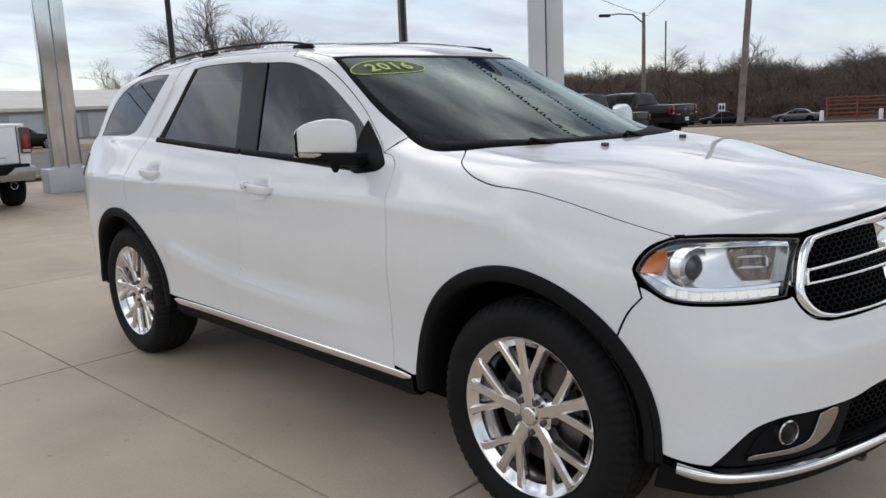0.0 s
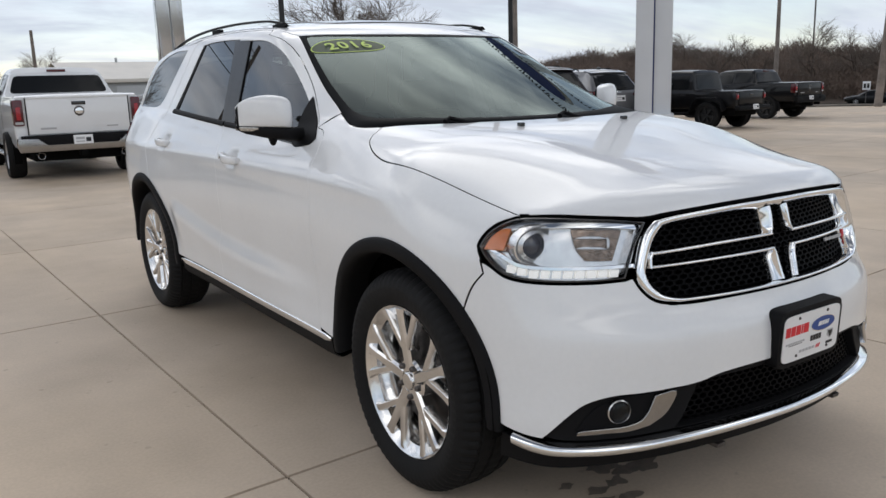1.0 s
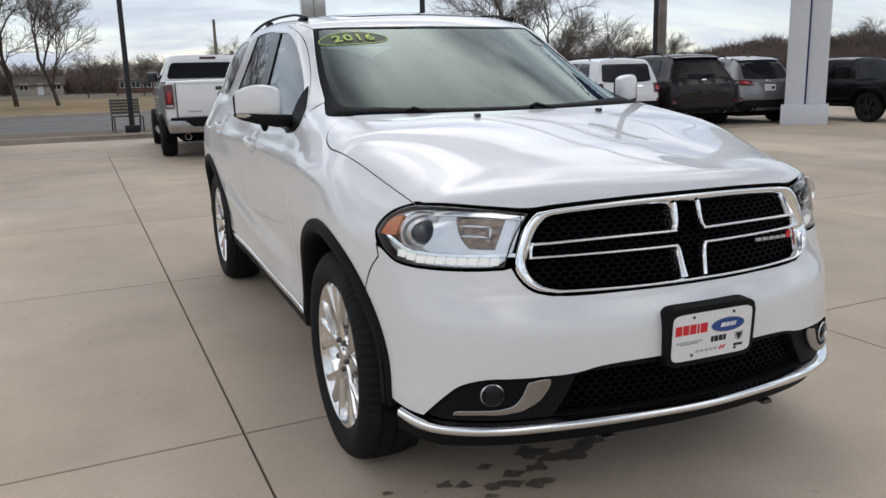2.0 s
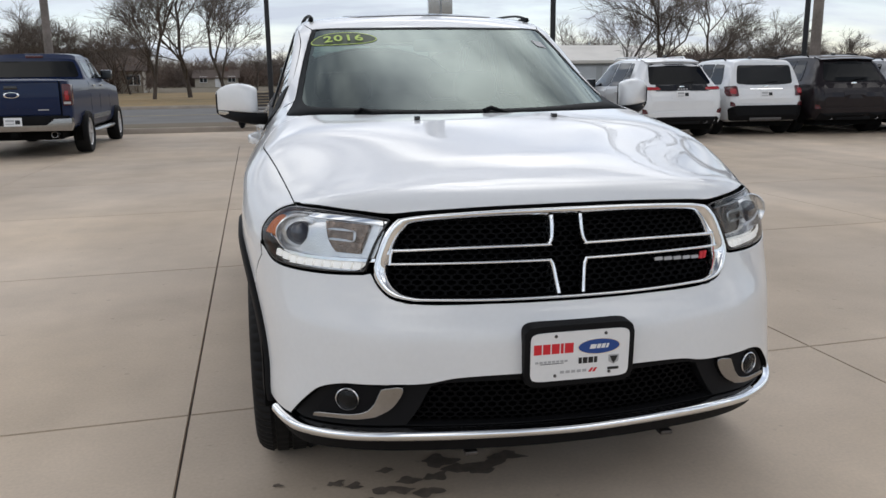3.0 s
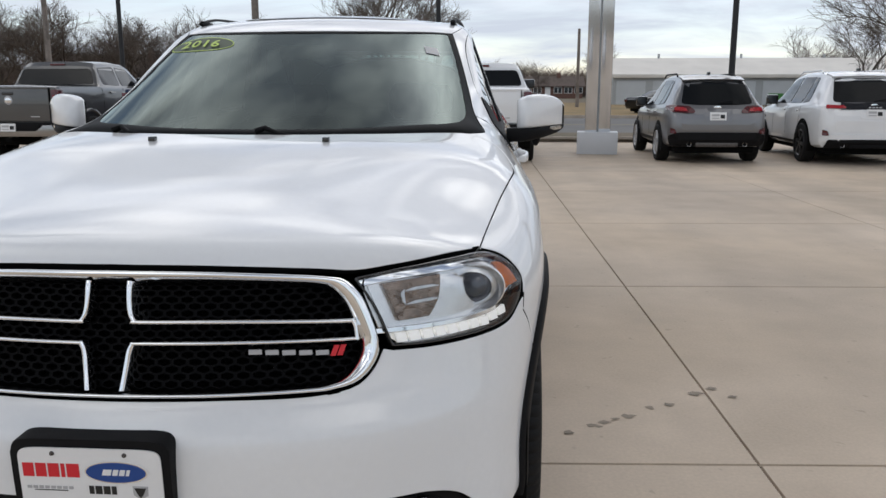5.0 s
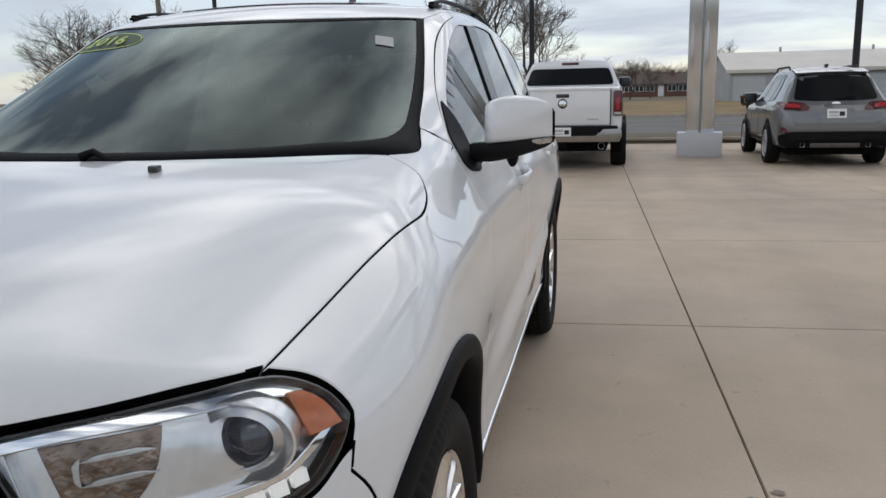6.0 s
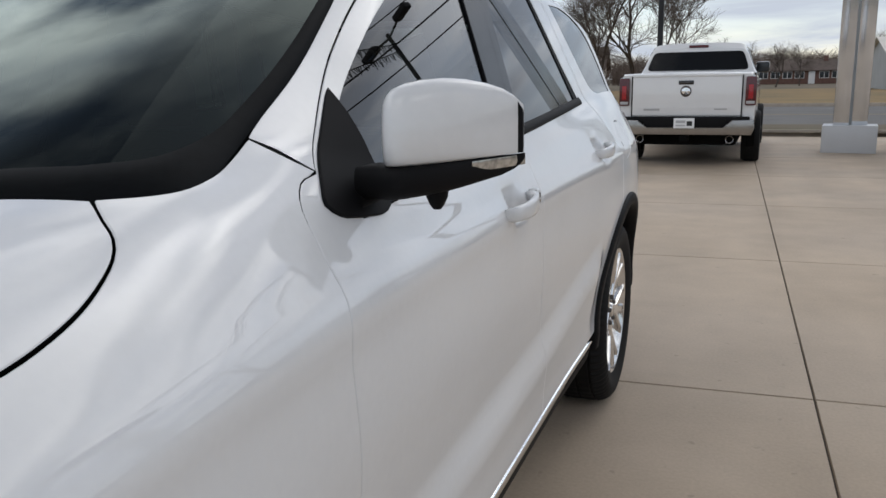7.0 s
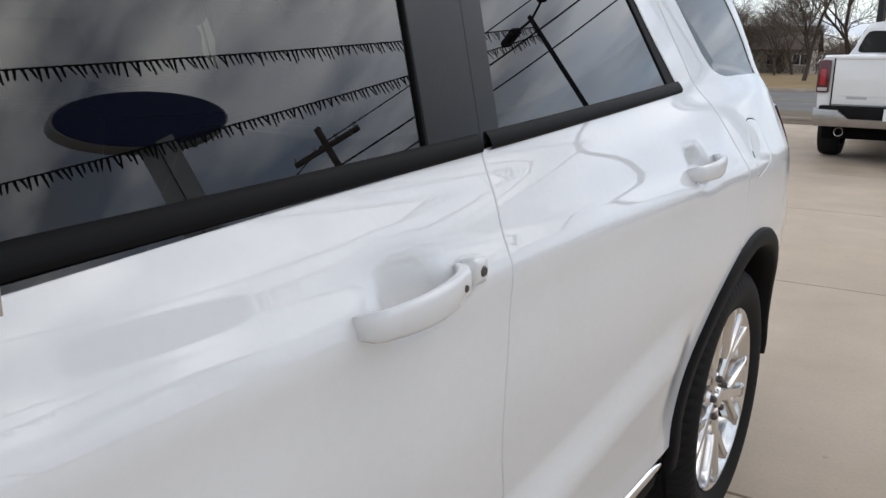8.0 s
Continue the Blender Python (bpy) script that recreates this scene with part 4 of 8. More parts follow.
panel("roof", PAINT_WHITE, suv, T, [(T, [(0, -.345), (.2, -.333), (.395, -.289), (.55, -.213), (.607, -.172)]), (T, [(.607, -.172), (.632, -.08), *ROOF_EDGE]), (T, [(.60, 2.0), (.3, 2.1), (0, 2.12)])], full=True, fold=.02, spacing=.05)
panel("sunroof", GLOSS_BLACK, suv, T, [(T, [(0, -.10), (.25, -.09), (.36, -.06)]), (T, [(.36, -.06), (.39, .0), (.39, .55), (.36, .6)]), (T, [(.36, .6), (0, .62)])], full=True, lift=.004, fold=.01, spacing=.06)
pair("front_pillar", PAINT_WHITE, suv, S, [(T, [(.607, -.172), (.663, -.412), (.70, -.60), (.722, -.745), (.733, -.80)]), (S, DOOR_TOP), (T, [(.645, .03), (.632, -.08), (.607, -.172)])], gap=.0015, fold=.015, spacing=.02)
tail = [(tail_ray, [(0, 1.62), (.2, 1.61), (.42, 1.55)]), (tail_ray, TAIL_EDGE), (tail_ray, [(.68, .45), (.4, .40), (0, .38)])]
panel("tailgate", PAINT_WHITE, suv, tail_ray, tail, full=True, fold=.02, spacing=.06)
pair("tail_lamp", RED_LENS, suv, tail_ray, [(tail_ray, [(.60, 1.2), (.68, 1.19)]), (tail_ray, [(.68, 1.19), (.705, 1.05)]), (tail_ray, [(.705, 1.05), (.64, 1.03)]), (tail_ray, [(.64, 1.03), (.60, 1.2)])], lift=.006, fold=.02, spacing=.04)

# windscreen, its black border, cowl and wipers
WS = [(T, [(0, -.345), (.2, -.333), (.395, -.289), (.55, -.213), (.607, -.172)]), (T, [(.607, -.172), (.663, -.412), (.70, -.60), (.722, -.745), (.731, -.80), (.742, -.845), (.763, -.93), (.767, -1.0), (.751, -1.042), (.717, -1.086)]), (T, [(.717, -1.086), (.65, -1.122), (.56, -1.168), (.42, -1.228), (.24, -1.268), (0, -1.283)])]
P_, F_, N_ = panel_data(T, loop(T, WS, True), lift=-.005, gap=.003, fold=0, spacing=.05)
xs = P_[:, 0]
N_ = np.column_stack([.477 * (.54 * xs + 4.8 * xs**5), np.full(len(xs), -.477), np.ones(len(xs))])
screen = part("windscreen", mesh_of("windscreen", P_, F_, N_ / np.linalg.norm(N_, axis=1, keepdims=True)), GLASS_FRONT, suv, "raked windscreen with a black border")
w_out = even(loop(T, WS, True), 220)
w_in = even(loop(T, [(T, [(0, -.365), (.2, -.353), (.385, -.310), (.53, -.238), (.588, -.195)]), (T, [(.588, -.195), (.637, -.412), (.670, -.60), (.690, -.745), (.697, -.83), (.675, -.94), (.615, -1.01)]), (T, [(.615, -1.01), (.5, -1.075), (.38, -1.13), (.2, -1.175), (0, -1.19)])], True), 220)
k = np.argmin(np.linalg.norm(w_out - (0, -.345), axis=1)); w_out = np.roll(w_out, -k, 0)
k = np.argmin(np.linalg.norm(w_in - (0, -.365), axis=1)); w_in = np.roll(w_in, -k, 0)
band("windscreen_border", SCREEN_BLACK, screen, T, w_out, w_in, [(.01, -.016), (.01, -.003), (1, -.003)])
panel("cowl", MATTE_BLACK, suv, T, [(T, [(0, -1.20), (.3, -1.17), (.5, -1.10), (.68, -1.0)]), (T, [(.68, -1.0), (.715, -1.088)]), (T, [(.715, -1.088), (.65, -1.126), (.56, -1.172), (.42, -1.232), (.24, -1.272), (0, -1.287)])], full=True, lift=-.02, fold=.02, spacing=.06)
for x0, x1, pivot in ((-.48, .12, -.50), (.05, .62, .02)):
    pts = [on_body(T, [(x, -1.290 + .30 * (x * x))])[0] for x in np.linspace(x0, x1, 12)]
    n = grad(np.array(pts))
    blade = part("wiper", tube(bmesh.new(), [p - q * .006 for p, q in zip(pts, n)], .005, 6), MATTE_BLACK, suv)
    c = on_body(T, [(pivot, -1.275 + .3 * pivot * pivot)])[0]
    part("wiper_arm", tube(bmesh.new(), [c + (0, 0, .006), c + (.03, .01, .018), pts[1] + n[1] * .004, pts[2] - n[2] * .004], [.011, .009, .006, .004], 8), MATTE_BLACK, blade)
for x in (-.279, .279):
    p = Vector(on_body(T, [(x, -1.385)])[0])
    part("washer_nozzle", new_box((-.011, -.012, -.002), (.011, .012, .014), .004, Matrix.Translation(p)), GLOSS_BLACK, hood)

# window sticker with the model year
def text_mesh(name, body_text, size, depth=.001, grow=.028):
    cu = bpy.data.curves.new(name, "FONT")
    cu.body, cu.size, cu.extrude, cu.align_x, cu.align_y = body_text, size, depth, "CENTER", "CENTER"
    cu.offset = grow
    ob = bpy.data.objects.new(name, cu)
    me = bpy.data.meshes.new_from_object(ob)
    bpy.data.objects.remove(ob)
    bpy.data.curves.remove(cu)
    me.name = name
    return me



def oval(a, b, z, depth, n=40):
    bm = bmesh.new()
    lo = [bm.verts.new((a * math.cos(2 * math.pi * k / n), b * math.sin(2 * math.pi * k / n), z)) for k in range(n)]
    hi = [bm.verts.new((v.co.x, v.co.y, z + depth)) for v in lo]
    bm.faces.new(hi); bm.faces.new(lo[::-1])
    for k in range(n):
        bm.faces.new((lo[k], lo[(k + 1) % n], hi[(k + 1) % n], hi[k]))
    return bm


sticker = thing("window_sticker", "oval olive windscreen sticker with pale green year 2016", "sticker")


def on_pane(x, y):
    """Place on the windscreen from shares of the sticker's half axes."""
    return -.466 + .158 * x, -.386 - .060 * x + .070 * y


def pane_oval(k0, k1, lift):
    ring = [(math.cos(2 * math.pi * k / 56), math.sin(2 * math.pi * k / 56)) for k in range(56)]
    uv = np.array([on_pane(x * k, y * (1 - (1 - k) * 3.0)) for k in (k0, (k0 + k1) / 2, k1) for x, y in ring])
    p = on_body(T, uv)
    p = p + grad(p) * lift
    return mesh_of("oval", p, [(r * 56 + k, r * 56 + (k + 1) % 56, (r + 1) * 56 + (k + 1) % 56, (r + 1) * 56 + k) for r in range(2) for k in range(56)])


part("sticker_edge", pane_oval(1.0, .972, -.0030), STICKER_GREEN, sticker)
part("sticker_field", pane_oval(.975, .68, -.0038), STICKER_DARK, sticker)
part("sticker_field", pane_oval(.68, .667, -.0038), STICKER_DARK, sticker)
for i, digit in enumerate("2016"):
    me = text_mesh("digit", digit, 1.0, .0, .02)
    xs, ys = [v.co.x for v in me.vertices], [v.co.y for v in me.vertices]
    mx, my, h = (min(xs) + max(xs)) / 2, (min(ys) + max(ys)) / 2, max(ys) - min(ys)
    uv = np.array([on_pane(-.47 + .31 * i + (v.co.x - mx) / h * .40, (v.co.y - my) / h * .95 - .08) for v in me.vertices])
    p = on_body(T, uv)
    p = p + grad(p) * .002
    for v, q in zip(me.vertices, p):
        v.co = q
    part("digit", me, STICKER_GREEN, sticker)
panel("inspection_label", INK_GREY, screen, T, [(T, [(.50, -.40), (.555, -.385)]), (T, [(.555, -.385), (.57, -.44)]), (T, [(.57, -.44), (.515, -.455)])], lift=-.002, gap=0, fold=.001, spacing=.03)

# sill strips, rocker covers and arch trims
for y0, y1 in ((-.955, .985),):
    y = np.linspace(y0, y1, 70)
    zt = np.interp(y, [-.955, -.9, 0, .95, .985], [.398, .404, .416, .424, .418])
    zb = np.interp(y, [-.955, -.9, 0, .95, .985], [.388, .374, .380, .388, .406])
    band("sill_strip", CHROME, suv, S, np.column_stack([y, zt]), np.column_stack([y, zb]), [(0, -.01), (0, .003), (.12, .005), (.85, .004), (1, .002), (1, -.015)], False, "chrome sill strip", both=True)
    band("rocker_cover", BLACK_PLASTIC, suv, S, np.column_stack([y, zb]), np.column_stack([y, zb - .085]), [(0, -.004), (.1, .0), (.6, .0), (1, -.03), (1.05, -.12)], False, both=True)
for (cx, cz, r), a0, a1 in ((ARCH_F, -3, 183), (ARCH_R, -2, 184)):
    o, i_ = np.array(arc(cx, cz, r + .004, a0, a1, 60)), np.array(arc(cx, cz, r - .047, a0, a1, 60))
    band("arch_trim", BLACK_PLASTIC, suv, S, o, i_, [(0, -.012), (0, .006), (.15, .012), (.8, .014), (1, .006), (1.1, -.03), (1.12, -.10)], False, "black plastic wheel arch trim", both=True)
    for sgn in (1, -1):
        bm = bmesh.new()
        prof = [(r - .03, .35), (r - .025, .55), (r - .02, .80), (r - .01, .90)]
        rings = [[bm.verts.new((sgn * x, cx + rr * math.cos(radians(a)), cz + rr * math.sin(radians(a)))) for a in np.linspace(-4, 186, 40)] for rr, x in prof]
        for p_, q_ in zip(rings, rings[1:]):
            for t in range(39):
                bm.faces.new((p_[t], p_[t + 1], q_[t + 1], q_[t]))
        bm.faces.new(rings[0])
        part("wheel_well", bm, DARK_GAP, suv, smooth=60)
part("underbody", new_box((-.72, -2.1, .24), (.72, 2.3, .36), .03), DARK_GAP, suv)
# unseen dark block added inside the nose against light through the gaps
part("nose_light_block", new_box((-.55, -2.02, .36), (.55, -1.25, .98), .05), DARK_GAP, suv)
for x in (-.30, .33):
    part("tow_hook", new_box((x - .02, -2.34, .268), (x + .02, -2.30, .283), .006), DULL_METAL, suv)

# roof rails
for sgn in (1, -1):
    ys = np.linspace(-.02, 1.95, 30)
    base = on_body(T, np.column_stack([np.interp(ys, [0, 1, 2], [.60, .605, .565]), ys]))
    h = .010 + .013 * np.clip(np.minimum((ys + .02) / .22, (1.95 - ys) / .3), 0, 1) ** .7
    bm = bmesh.new()
    rings = []
    for p, hh in zip(base, h):
        ring = [bm.verts.new((sgn * (p[0] + dx * .011), p[1], p[2] + hh + dz * .007)) for dx, dz in ((1, -.6), (.9, .4), (.3, 1), (-.3, 1), (-.9, .4), (-1, -.6))]
        rings.append(ring)
    for a, b in zip(rings, rings[1:]):
        for q in range(6):
            bm.faces.new((a[q], a[(q + 1) % 6], b[(q + 1) % 6], b[q]))
    bm.faces.new(rings[0]); bm.faces.new(rings[-1][::-1])
    rail = part("roof_rail", bm, MATTE_BLACK, suv, smooth=60)
    for y in (.06, .95, 1.8):
        p = on_body(T, [(.60 if y < 1.5 else .575, y)])[0]
        part("rail_foot", new_box((sgn * p[0] - .011, y - .07, p[2] - .01), (sgn * p[0] + .011, y + .07, p[2] + .014), .006), MATTE_BLACK, rail)

# dark sheet under the fuel door, standing for shade in its gap
panel("fuel_door_gap_shade", DARK_GAP, suv, S, FUEL, lift=-.006, gap=-.008, fold=0, spacing=.05)
# dark strips deep in the door gaps, in place of the shade there
for line in (DOOR_SEAM[3:], B_SEAM[2:], [(1.43, 1.18), (1.44, 1.05), (1.40, .93), (1.37, .86)]):
    c = spline(line, .04)
    d = np.gradient(c, axis=0)
    d = np.column_stack([-d[:, 1], d[:, 0]]) / np.linalg.norm(d, axis=1)[:, None] * .005
    band("door_gap_shade", DARK_GAP, suv, S, c - d, c + d, [(0, -.0035), (.5, -.003), (1, -.0035)], False, both=True)


# ---- mirrors, wheels, cabin and plate of the white suv ----
def superloop(w, h, n=28, e=.55):
    out = []
    for k in range(n):
        a = 2 * math.pi * k / n
        c, s = math.cos(a), math.sin(a)
        out.append((w * math.copysign(abs(c) ** e, c), h * math.copysign(abs(s) ** e, s)))
    return out


def loft(sections, cap=True):
    """A solid through equally long rings of points."""
    bm = bmesh.new()
    rings = [[bm.verts.new(p) for p in s] for s in sections]
    n = len(rings[0])
    for a, b in zip(rings, rings[1:]):
        for k in range(n):
            bm.faces.new((a[k], a[(k + 1) % n], b[(k + 1) % n], b[k]))
    if cap:
        bm.faces.new(rings[0][::-1]); bm.faces.new(rings[-1])
    return bm


MIRROR_X = (.893, .896, .901, .912, .932, .960, .990, 1.02, 1.05, 1.075, 1.092, 1.100, 1.105, 1.107)
MIRROR_FRONT = Curve((.855, -.690), (.90, -.700), (.925, -.712), (.96, -.704), (1.0, -.676), (1.05, -.622), (1.09, -.568), (1.11, -.54))
MIRROR_BACK = Curve((.855, -.615), (.89, -.612), (1.0, -.584), (1.11, -.550))
MIRROR_TOP = Curve((.90, 1.342), (.93, 1.351), (.985, 1.358), (1.04, 1.352), (1.08, 1.338), (1.11, 1.318))
CAP_LOOP = [(0, .0), (.3, -.005), (.7, -.004), (.82, .0), (.90, .035), (.95, .11), (.99, .22), (1.0, .29), (.998, .42), (.985, .56), (.955, .70), (.90, .82), (.81, .915), (.68, .973), (.5, 1.0), (.25, .998), (0, .98)]


def mirror_foot(x):
    return 1.2255 + .07 * (x - .913)


def mirror_unit(sgn):
    """Door mirror, built across the car from the door outwards."""

    def put(bm):
        for v in bm.verts:
            if v.co.x > .9:
                v.co.x = .9 + (v.co.x - .9) * .89
        if sgn < 0:
            bmesh.ops.transform(bm, matrix=FLIP, verts=bm.verts)
            bmesh.ops.reverse_faces(bm, faces=bm.faces)
        return bm

    # painted cap: tucked in at its foot, rounded over the top and at both ends
    secs = []
    for x in MIRROR_X:
        e = min(1.0, (x - .8915) / .03, (1.1085 - x) / .03)
        k = max(0.0, 1 - (1 - e) ** 2) ** .5
        zb, zt, yf, yb = mirror_foot(x), float(MIRROR_TOP(x)), float(MIRROR_FRONT(x)), float(MIRROR_BACK(x))
        zc, yc = zb + (zt - zb) * .42, yb + (yf - yb) * .3
        secs.append([(x, yc + (yb + (yf - yb) * f - yc) * (.45 + .55 * k), zc + (zb + (zt - zb) * v - zc) * (.80 + .20 * k) if v > .15 else zb + (zt - zb) * v) for f, v in CAP_LOOP])
    foot = part("mirror", put(loft(secs)), PAINT_WHITE, suv, "white door mirror with black base and clear indicator", smooth=50)
    # black bezel round the glass
    secs = []
    for x in MIRROR_X:
        e = min(1.0, (x - .8915) / .03, (1.1085 - x) / .03)
        k = .80 + .20 * max(0.0, 1 - (1 - e) ** 2) ** .5
        zb, yb = mirror_foot(x), float(MIRROR_BACK(x))
        zt = zb + (float(MIRROR_TOP(x)) - zb) * .975 * k
        secs.append([(x, yb - .002, zb), (x, yb + .004, zb + .003), (x, yb + .004, zt - .005), (x, yb - .002, zt)])
    part("mirror_bezel", put(loft(secs)), BLACK_PLASTIC, foot, smooth=50)
    # black base under the cap, deeper towards the door
    secs = []
    for x in (.850, .865, .885, .905, .93, .96, .99, 1.02, 1.05, 1.075, 1.092, 1.102, 1.107):
        deep = float(np.interp(x, [.85, .913, 1.0, 1.08, 1.1, 1.107], [.056, .053, .046, .030, .020, .010]))
        top = mirror_foot(x) - .0015 + (.004 if x < .9 else 0)
        yf, yb = float(MIRROR_FRONT(x)) + (.006 if x > .9 else 0), float(MIRROR_BACK(x))
        secs.append([(x, yb + (yf - yb) * f, top - deep * v) for f, v in ((0, .0), (.5, 0), (.90, .0), (.97, .10), (1.0, .30), (.99, .55), (.94, .78), (.82, .95), (.6, 1.0), (.2, .96), (0, .7))])
    part("mirror_base", put(loft(secs)), BLACK_PLASTIC, foot, smooth=50)
    # clear indicator let into the outer end of the base
    secs = []
    for k in range(10):
        x = 1.040 + .0665 * k / 9
        yf, h = float(MIRROR_FRONT(x)), .0165 * min(1, .45 + k / 5)
        top = mirror_foot(x) - .004
        secs.append([(x, yf + .010, top), (x, yf + .005, top), (x, yf + .0035, top - h * .5), (x, yf + .006, top - h), (x, yf + .010, top - h)])
    part("indicator", put(loft(secs)), INDICATOR, foot, "clear indicator lens", smooth=50)
    # small camera under the base, and the glass facing back
    bm = lathe(bmesh.new(), [(.0005, -.034), (.007, -.033), (.013, -.026), (.019, -.014), (.022, .004)], 20, "z", Matrix.Translation((.976, -.636, 1.188)))
    part("mirror_camera", put(bm), MATTE_BLACK, foot)
    bm = bmesh.new()
    bm.faces.new([bm.verts.new((1.0 + a * .088, -.574 + a * .028 + .014, 1.288 + b * .050)) for a, b in superloop(1, 1, 32, .5)])
    part("mirror_glass", put(bm), CHROME, foot)
    sail = panel_data(S, loop(S, [(S, [(-.578, 1.342), (-.672, 1.270), (-.770, 1.196), (-.787, 1.178), (-.765, 1.160), (-.71, 1.150)]), (S, [(-.71, 1.150), (-.62, 1.146), (-.585, 1.165), (-.578, 1.342)])]), lift=.006, gap=0, fold=.014, spacing=.03)
    if sgn < 0:
        sail = mirrored(*sail)
    part("mirror_sail", mesh_of("mirror_sail", *sail), MATTE_BLACK, foot)


INDICATOR = material("indicator_lens", (.60, .57, .52), .12, metal=.6, coat=1, vary=.5, scale=70)
for sgn in (1, -1):
    mirror_unit(sgn)


# wheels: local x points outwards, the hub at the origin
def tyre_mesh():
    bm = bmesh.new()
    n = 216
    prof = [(.262, .098), (.272, .112), (.300, .126), (.330, .130), (.352, .124), (.368, .112), (.379, .095), (.3865, .074), (.3805, .071), (.3805, .062), (.3865, .059),
            (.388, .02), (.381, .017), (.381, .007), (.388, .004), (.388, -.04), (.381, -.043), (.381, -.052), (.3865, -.055), (.379, -.095), (.352, -.124), (.300, -.126), (.262, -.10)]
    rings = []
    for i, (r, x) in enumerate(prof):
        ring = []
        for k in range(n):
            a = 2 * math.pi * k / n
            rr = r - (.006 if 4 <= i <= 7 and k % 3 == 0 else .004 if 8 < i < 19 and (k + i) % 4 == 0 else 0)
            ring.append(bm.verts.new((x, rr * math.cos(a), rr * math.sin(a))))
        rings.append(ring)
    for a, b in zip(rings, rings[1:]):
        for k in range(n):
            bm.faces.new((a[k], a[(k + 1) % n], b[(k + 1) % n], b[k]))
    return bm_mesh("tyre", bm, 25)


def rim_mesh():
    bm = bmesh.new()
    return bm_mesh("rim", lathe(bm, [(.228, .06), (.232, .085), (.250, .098), (.262, .110), (.266, .112), (.268, .106), (.262, .098), (.240, .06), (.225, .0), (.222, -.10), (.21, -.10), (.212, .0), (.224, .055)], 80, "x", closed=True), 30)


def spoke_mesh(a, side):
    """A broad spoke from hub to rim (side 0), or the branch that leaves it half-way to one side."""
    secs = []
    if side == 0:
        rows = ((.040, 0, .024, .093), (.075, 0, .027, .095), (.115, 0, .0265, .098), (.150, 0, .0205, .101), (.200, 0, .0185, .105), (.238, 0, .020, .108), (.254, 0, .026, .108))
    else:
        rows = ((.100, .004, .012, .092), (.128, .020, .0150, .0985), (.165, .044, .0145, .102), (.205, .071, .0145, .105), (.229, .088, .016, .108), (.240, .099, .020, .108))
    tilt = math.atan2(.094 - .004, .238 - .105) * side if side else 0.0
    for r, q0, w, top in rows:
        deep = .046 if r < .12 else .038
        ring = []
        for q, x in ((-w, top - deep), (-w * .96, top - .008), (-w * .6, top), (w * .6, top), (w * .96, top - .008), (w, top - deep)):
            y, z = r - q * math.sin(tilt) , q0 * side + q * math.cos(tilt)
            c, s_ = math.cos(radians(a)), math.sin(radians(a))
            ring.append((x, y * c - z * s_, y * s_ + z * c))
        secs.append(ring)
    return loft(secs)


TYRE, RIM = tyre_mesh(), rim_mesh()
SPOKES = [[bm_mesh("spoke", spoke_mesh(90 + 72 * k, d), 35) for d in (-1, 0, 1)] for k in range(5)]
HUB = bm_mesh("hub", lathe(bmesh.new(), [(.0005, .102), (.026, .101), (.030, .098), (.033, .090), (.070, .088), (.078, .078), (.080, .04)], 48, "x"), 30)
CAP = bm_mesh("centre_cap", lathe(bmesh.new(), [(.0005, .1015), (.024, .101), (.028, .099), (.029, .09)], 40, "x"), 40)
NUT = bm_mesh("wheel_nut", lathe(bmesh.new(), [(.0005, .104), (.007, .103), (.0105, .098), (.011, .07), (.018, .066)], 12, "x"), 30)
DISC = bm_mesh("brake_disc", lathe(bmesh.new(), [(.07, .03), (.172, .03), (.172, .008), (.07, .008)], 48, "x"), 30)
CALIPER = bm_mesh("brake_caliper", box(bmesh.new(), (.0, .07, .09), (.045, .17, .175), .015), 40)
BARREL = bm_mesh("wheel_back", lathe(bmesh.new(), [(.0005, -.06), (.21, -.06)], 32, "x"), 30)
for x, y, spin in ((.814, -1.521, 24), (-.814, -1.521, 6), (.814, 1.521, 40), (-.814, 1.521, 15)):
    m = Matrix.LocRotScale((x, y, .386), Euler((radians(spin), 0, 0 if x > 0 else math.pi)), None)
    wheel = part("wheel", RIM, ALLOY, suv, "polished alloy wheel on a black tyre", m=m)
    part("tyre", TYRE, RUBBER, wheel)
    for trio in SPOKES:
        for me in trio:
            part("spoke", me, ALLOY, wheel)
    part("hub", HUB, ALLOY, wheel)
    part("centre_cap", CAP, SILVER, wheel)
    for k in range(5):
        part("wheel_nut", NUT, DULL_METAL, wheel, m=Matrix.LocRotScale((0, .057 * math.cos(radians(126 + 72 * k)), .057 * math.sin(radians(126 + 72 * k))), None, None))
    part("brake_disc", DISC, DULL_METAL, wheel)
    part("brake_caliper", CALIPER, DULL_METAL, wheel)
    part("wheel_back", BARREL, DARK_GAP, wheel)

# cabin
part("cabin_floor", new_box((-.74, -.95, .36), (.74, 2.0, .42)), CABIN_GREY, suv)
part("dashboard", loft([[(x, -1.08, .95), (x, -1.02, 1.13), (x, -.86, 1.17), (x, -.62, 1.13), (x, -.56, 1.03), (x, -.62, .75), (x, -.95, .6)] for x in np.linspace(-.76, .76, 9)]), LEATHER, suv, smooth=50)
part("headliner", mesh_of("headliner", *panel_data(T, loop(T, [(T, [(0, -.24), (.5, -.1)]), (T, [(.5, -.1), (.57, .3), (.56, 1.7)]), (T, [(.56, 1.7), (0, 1.9)])], True), lift=-.05, gap=0, fold=0, spacing=.12)), CABIN_GREY, suv)
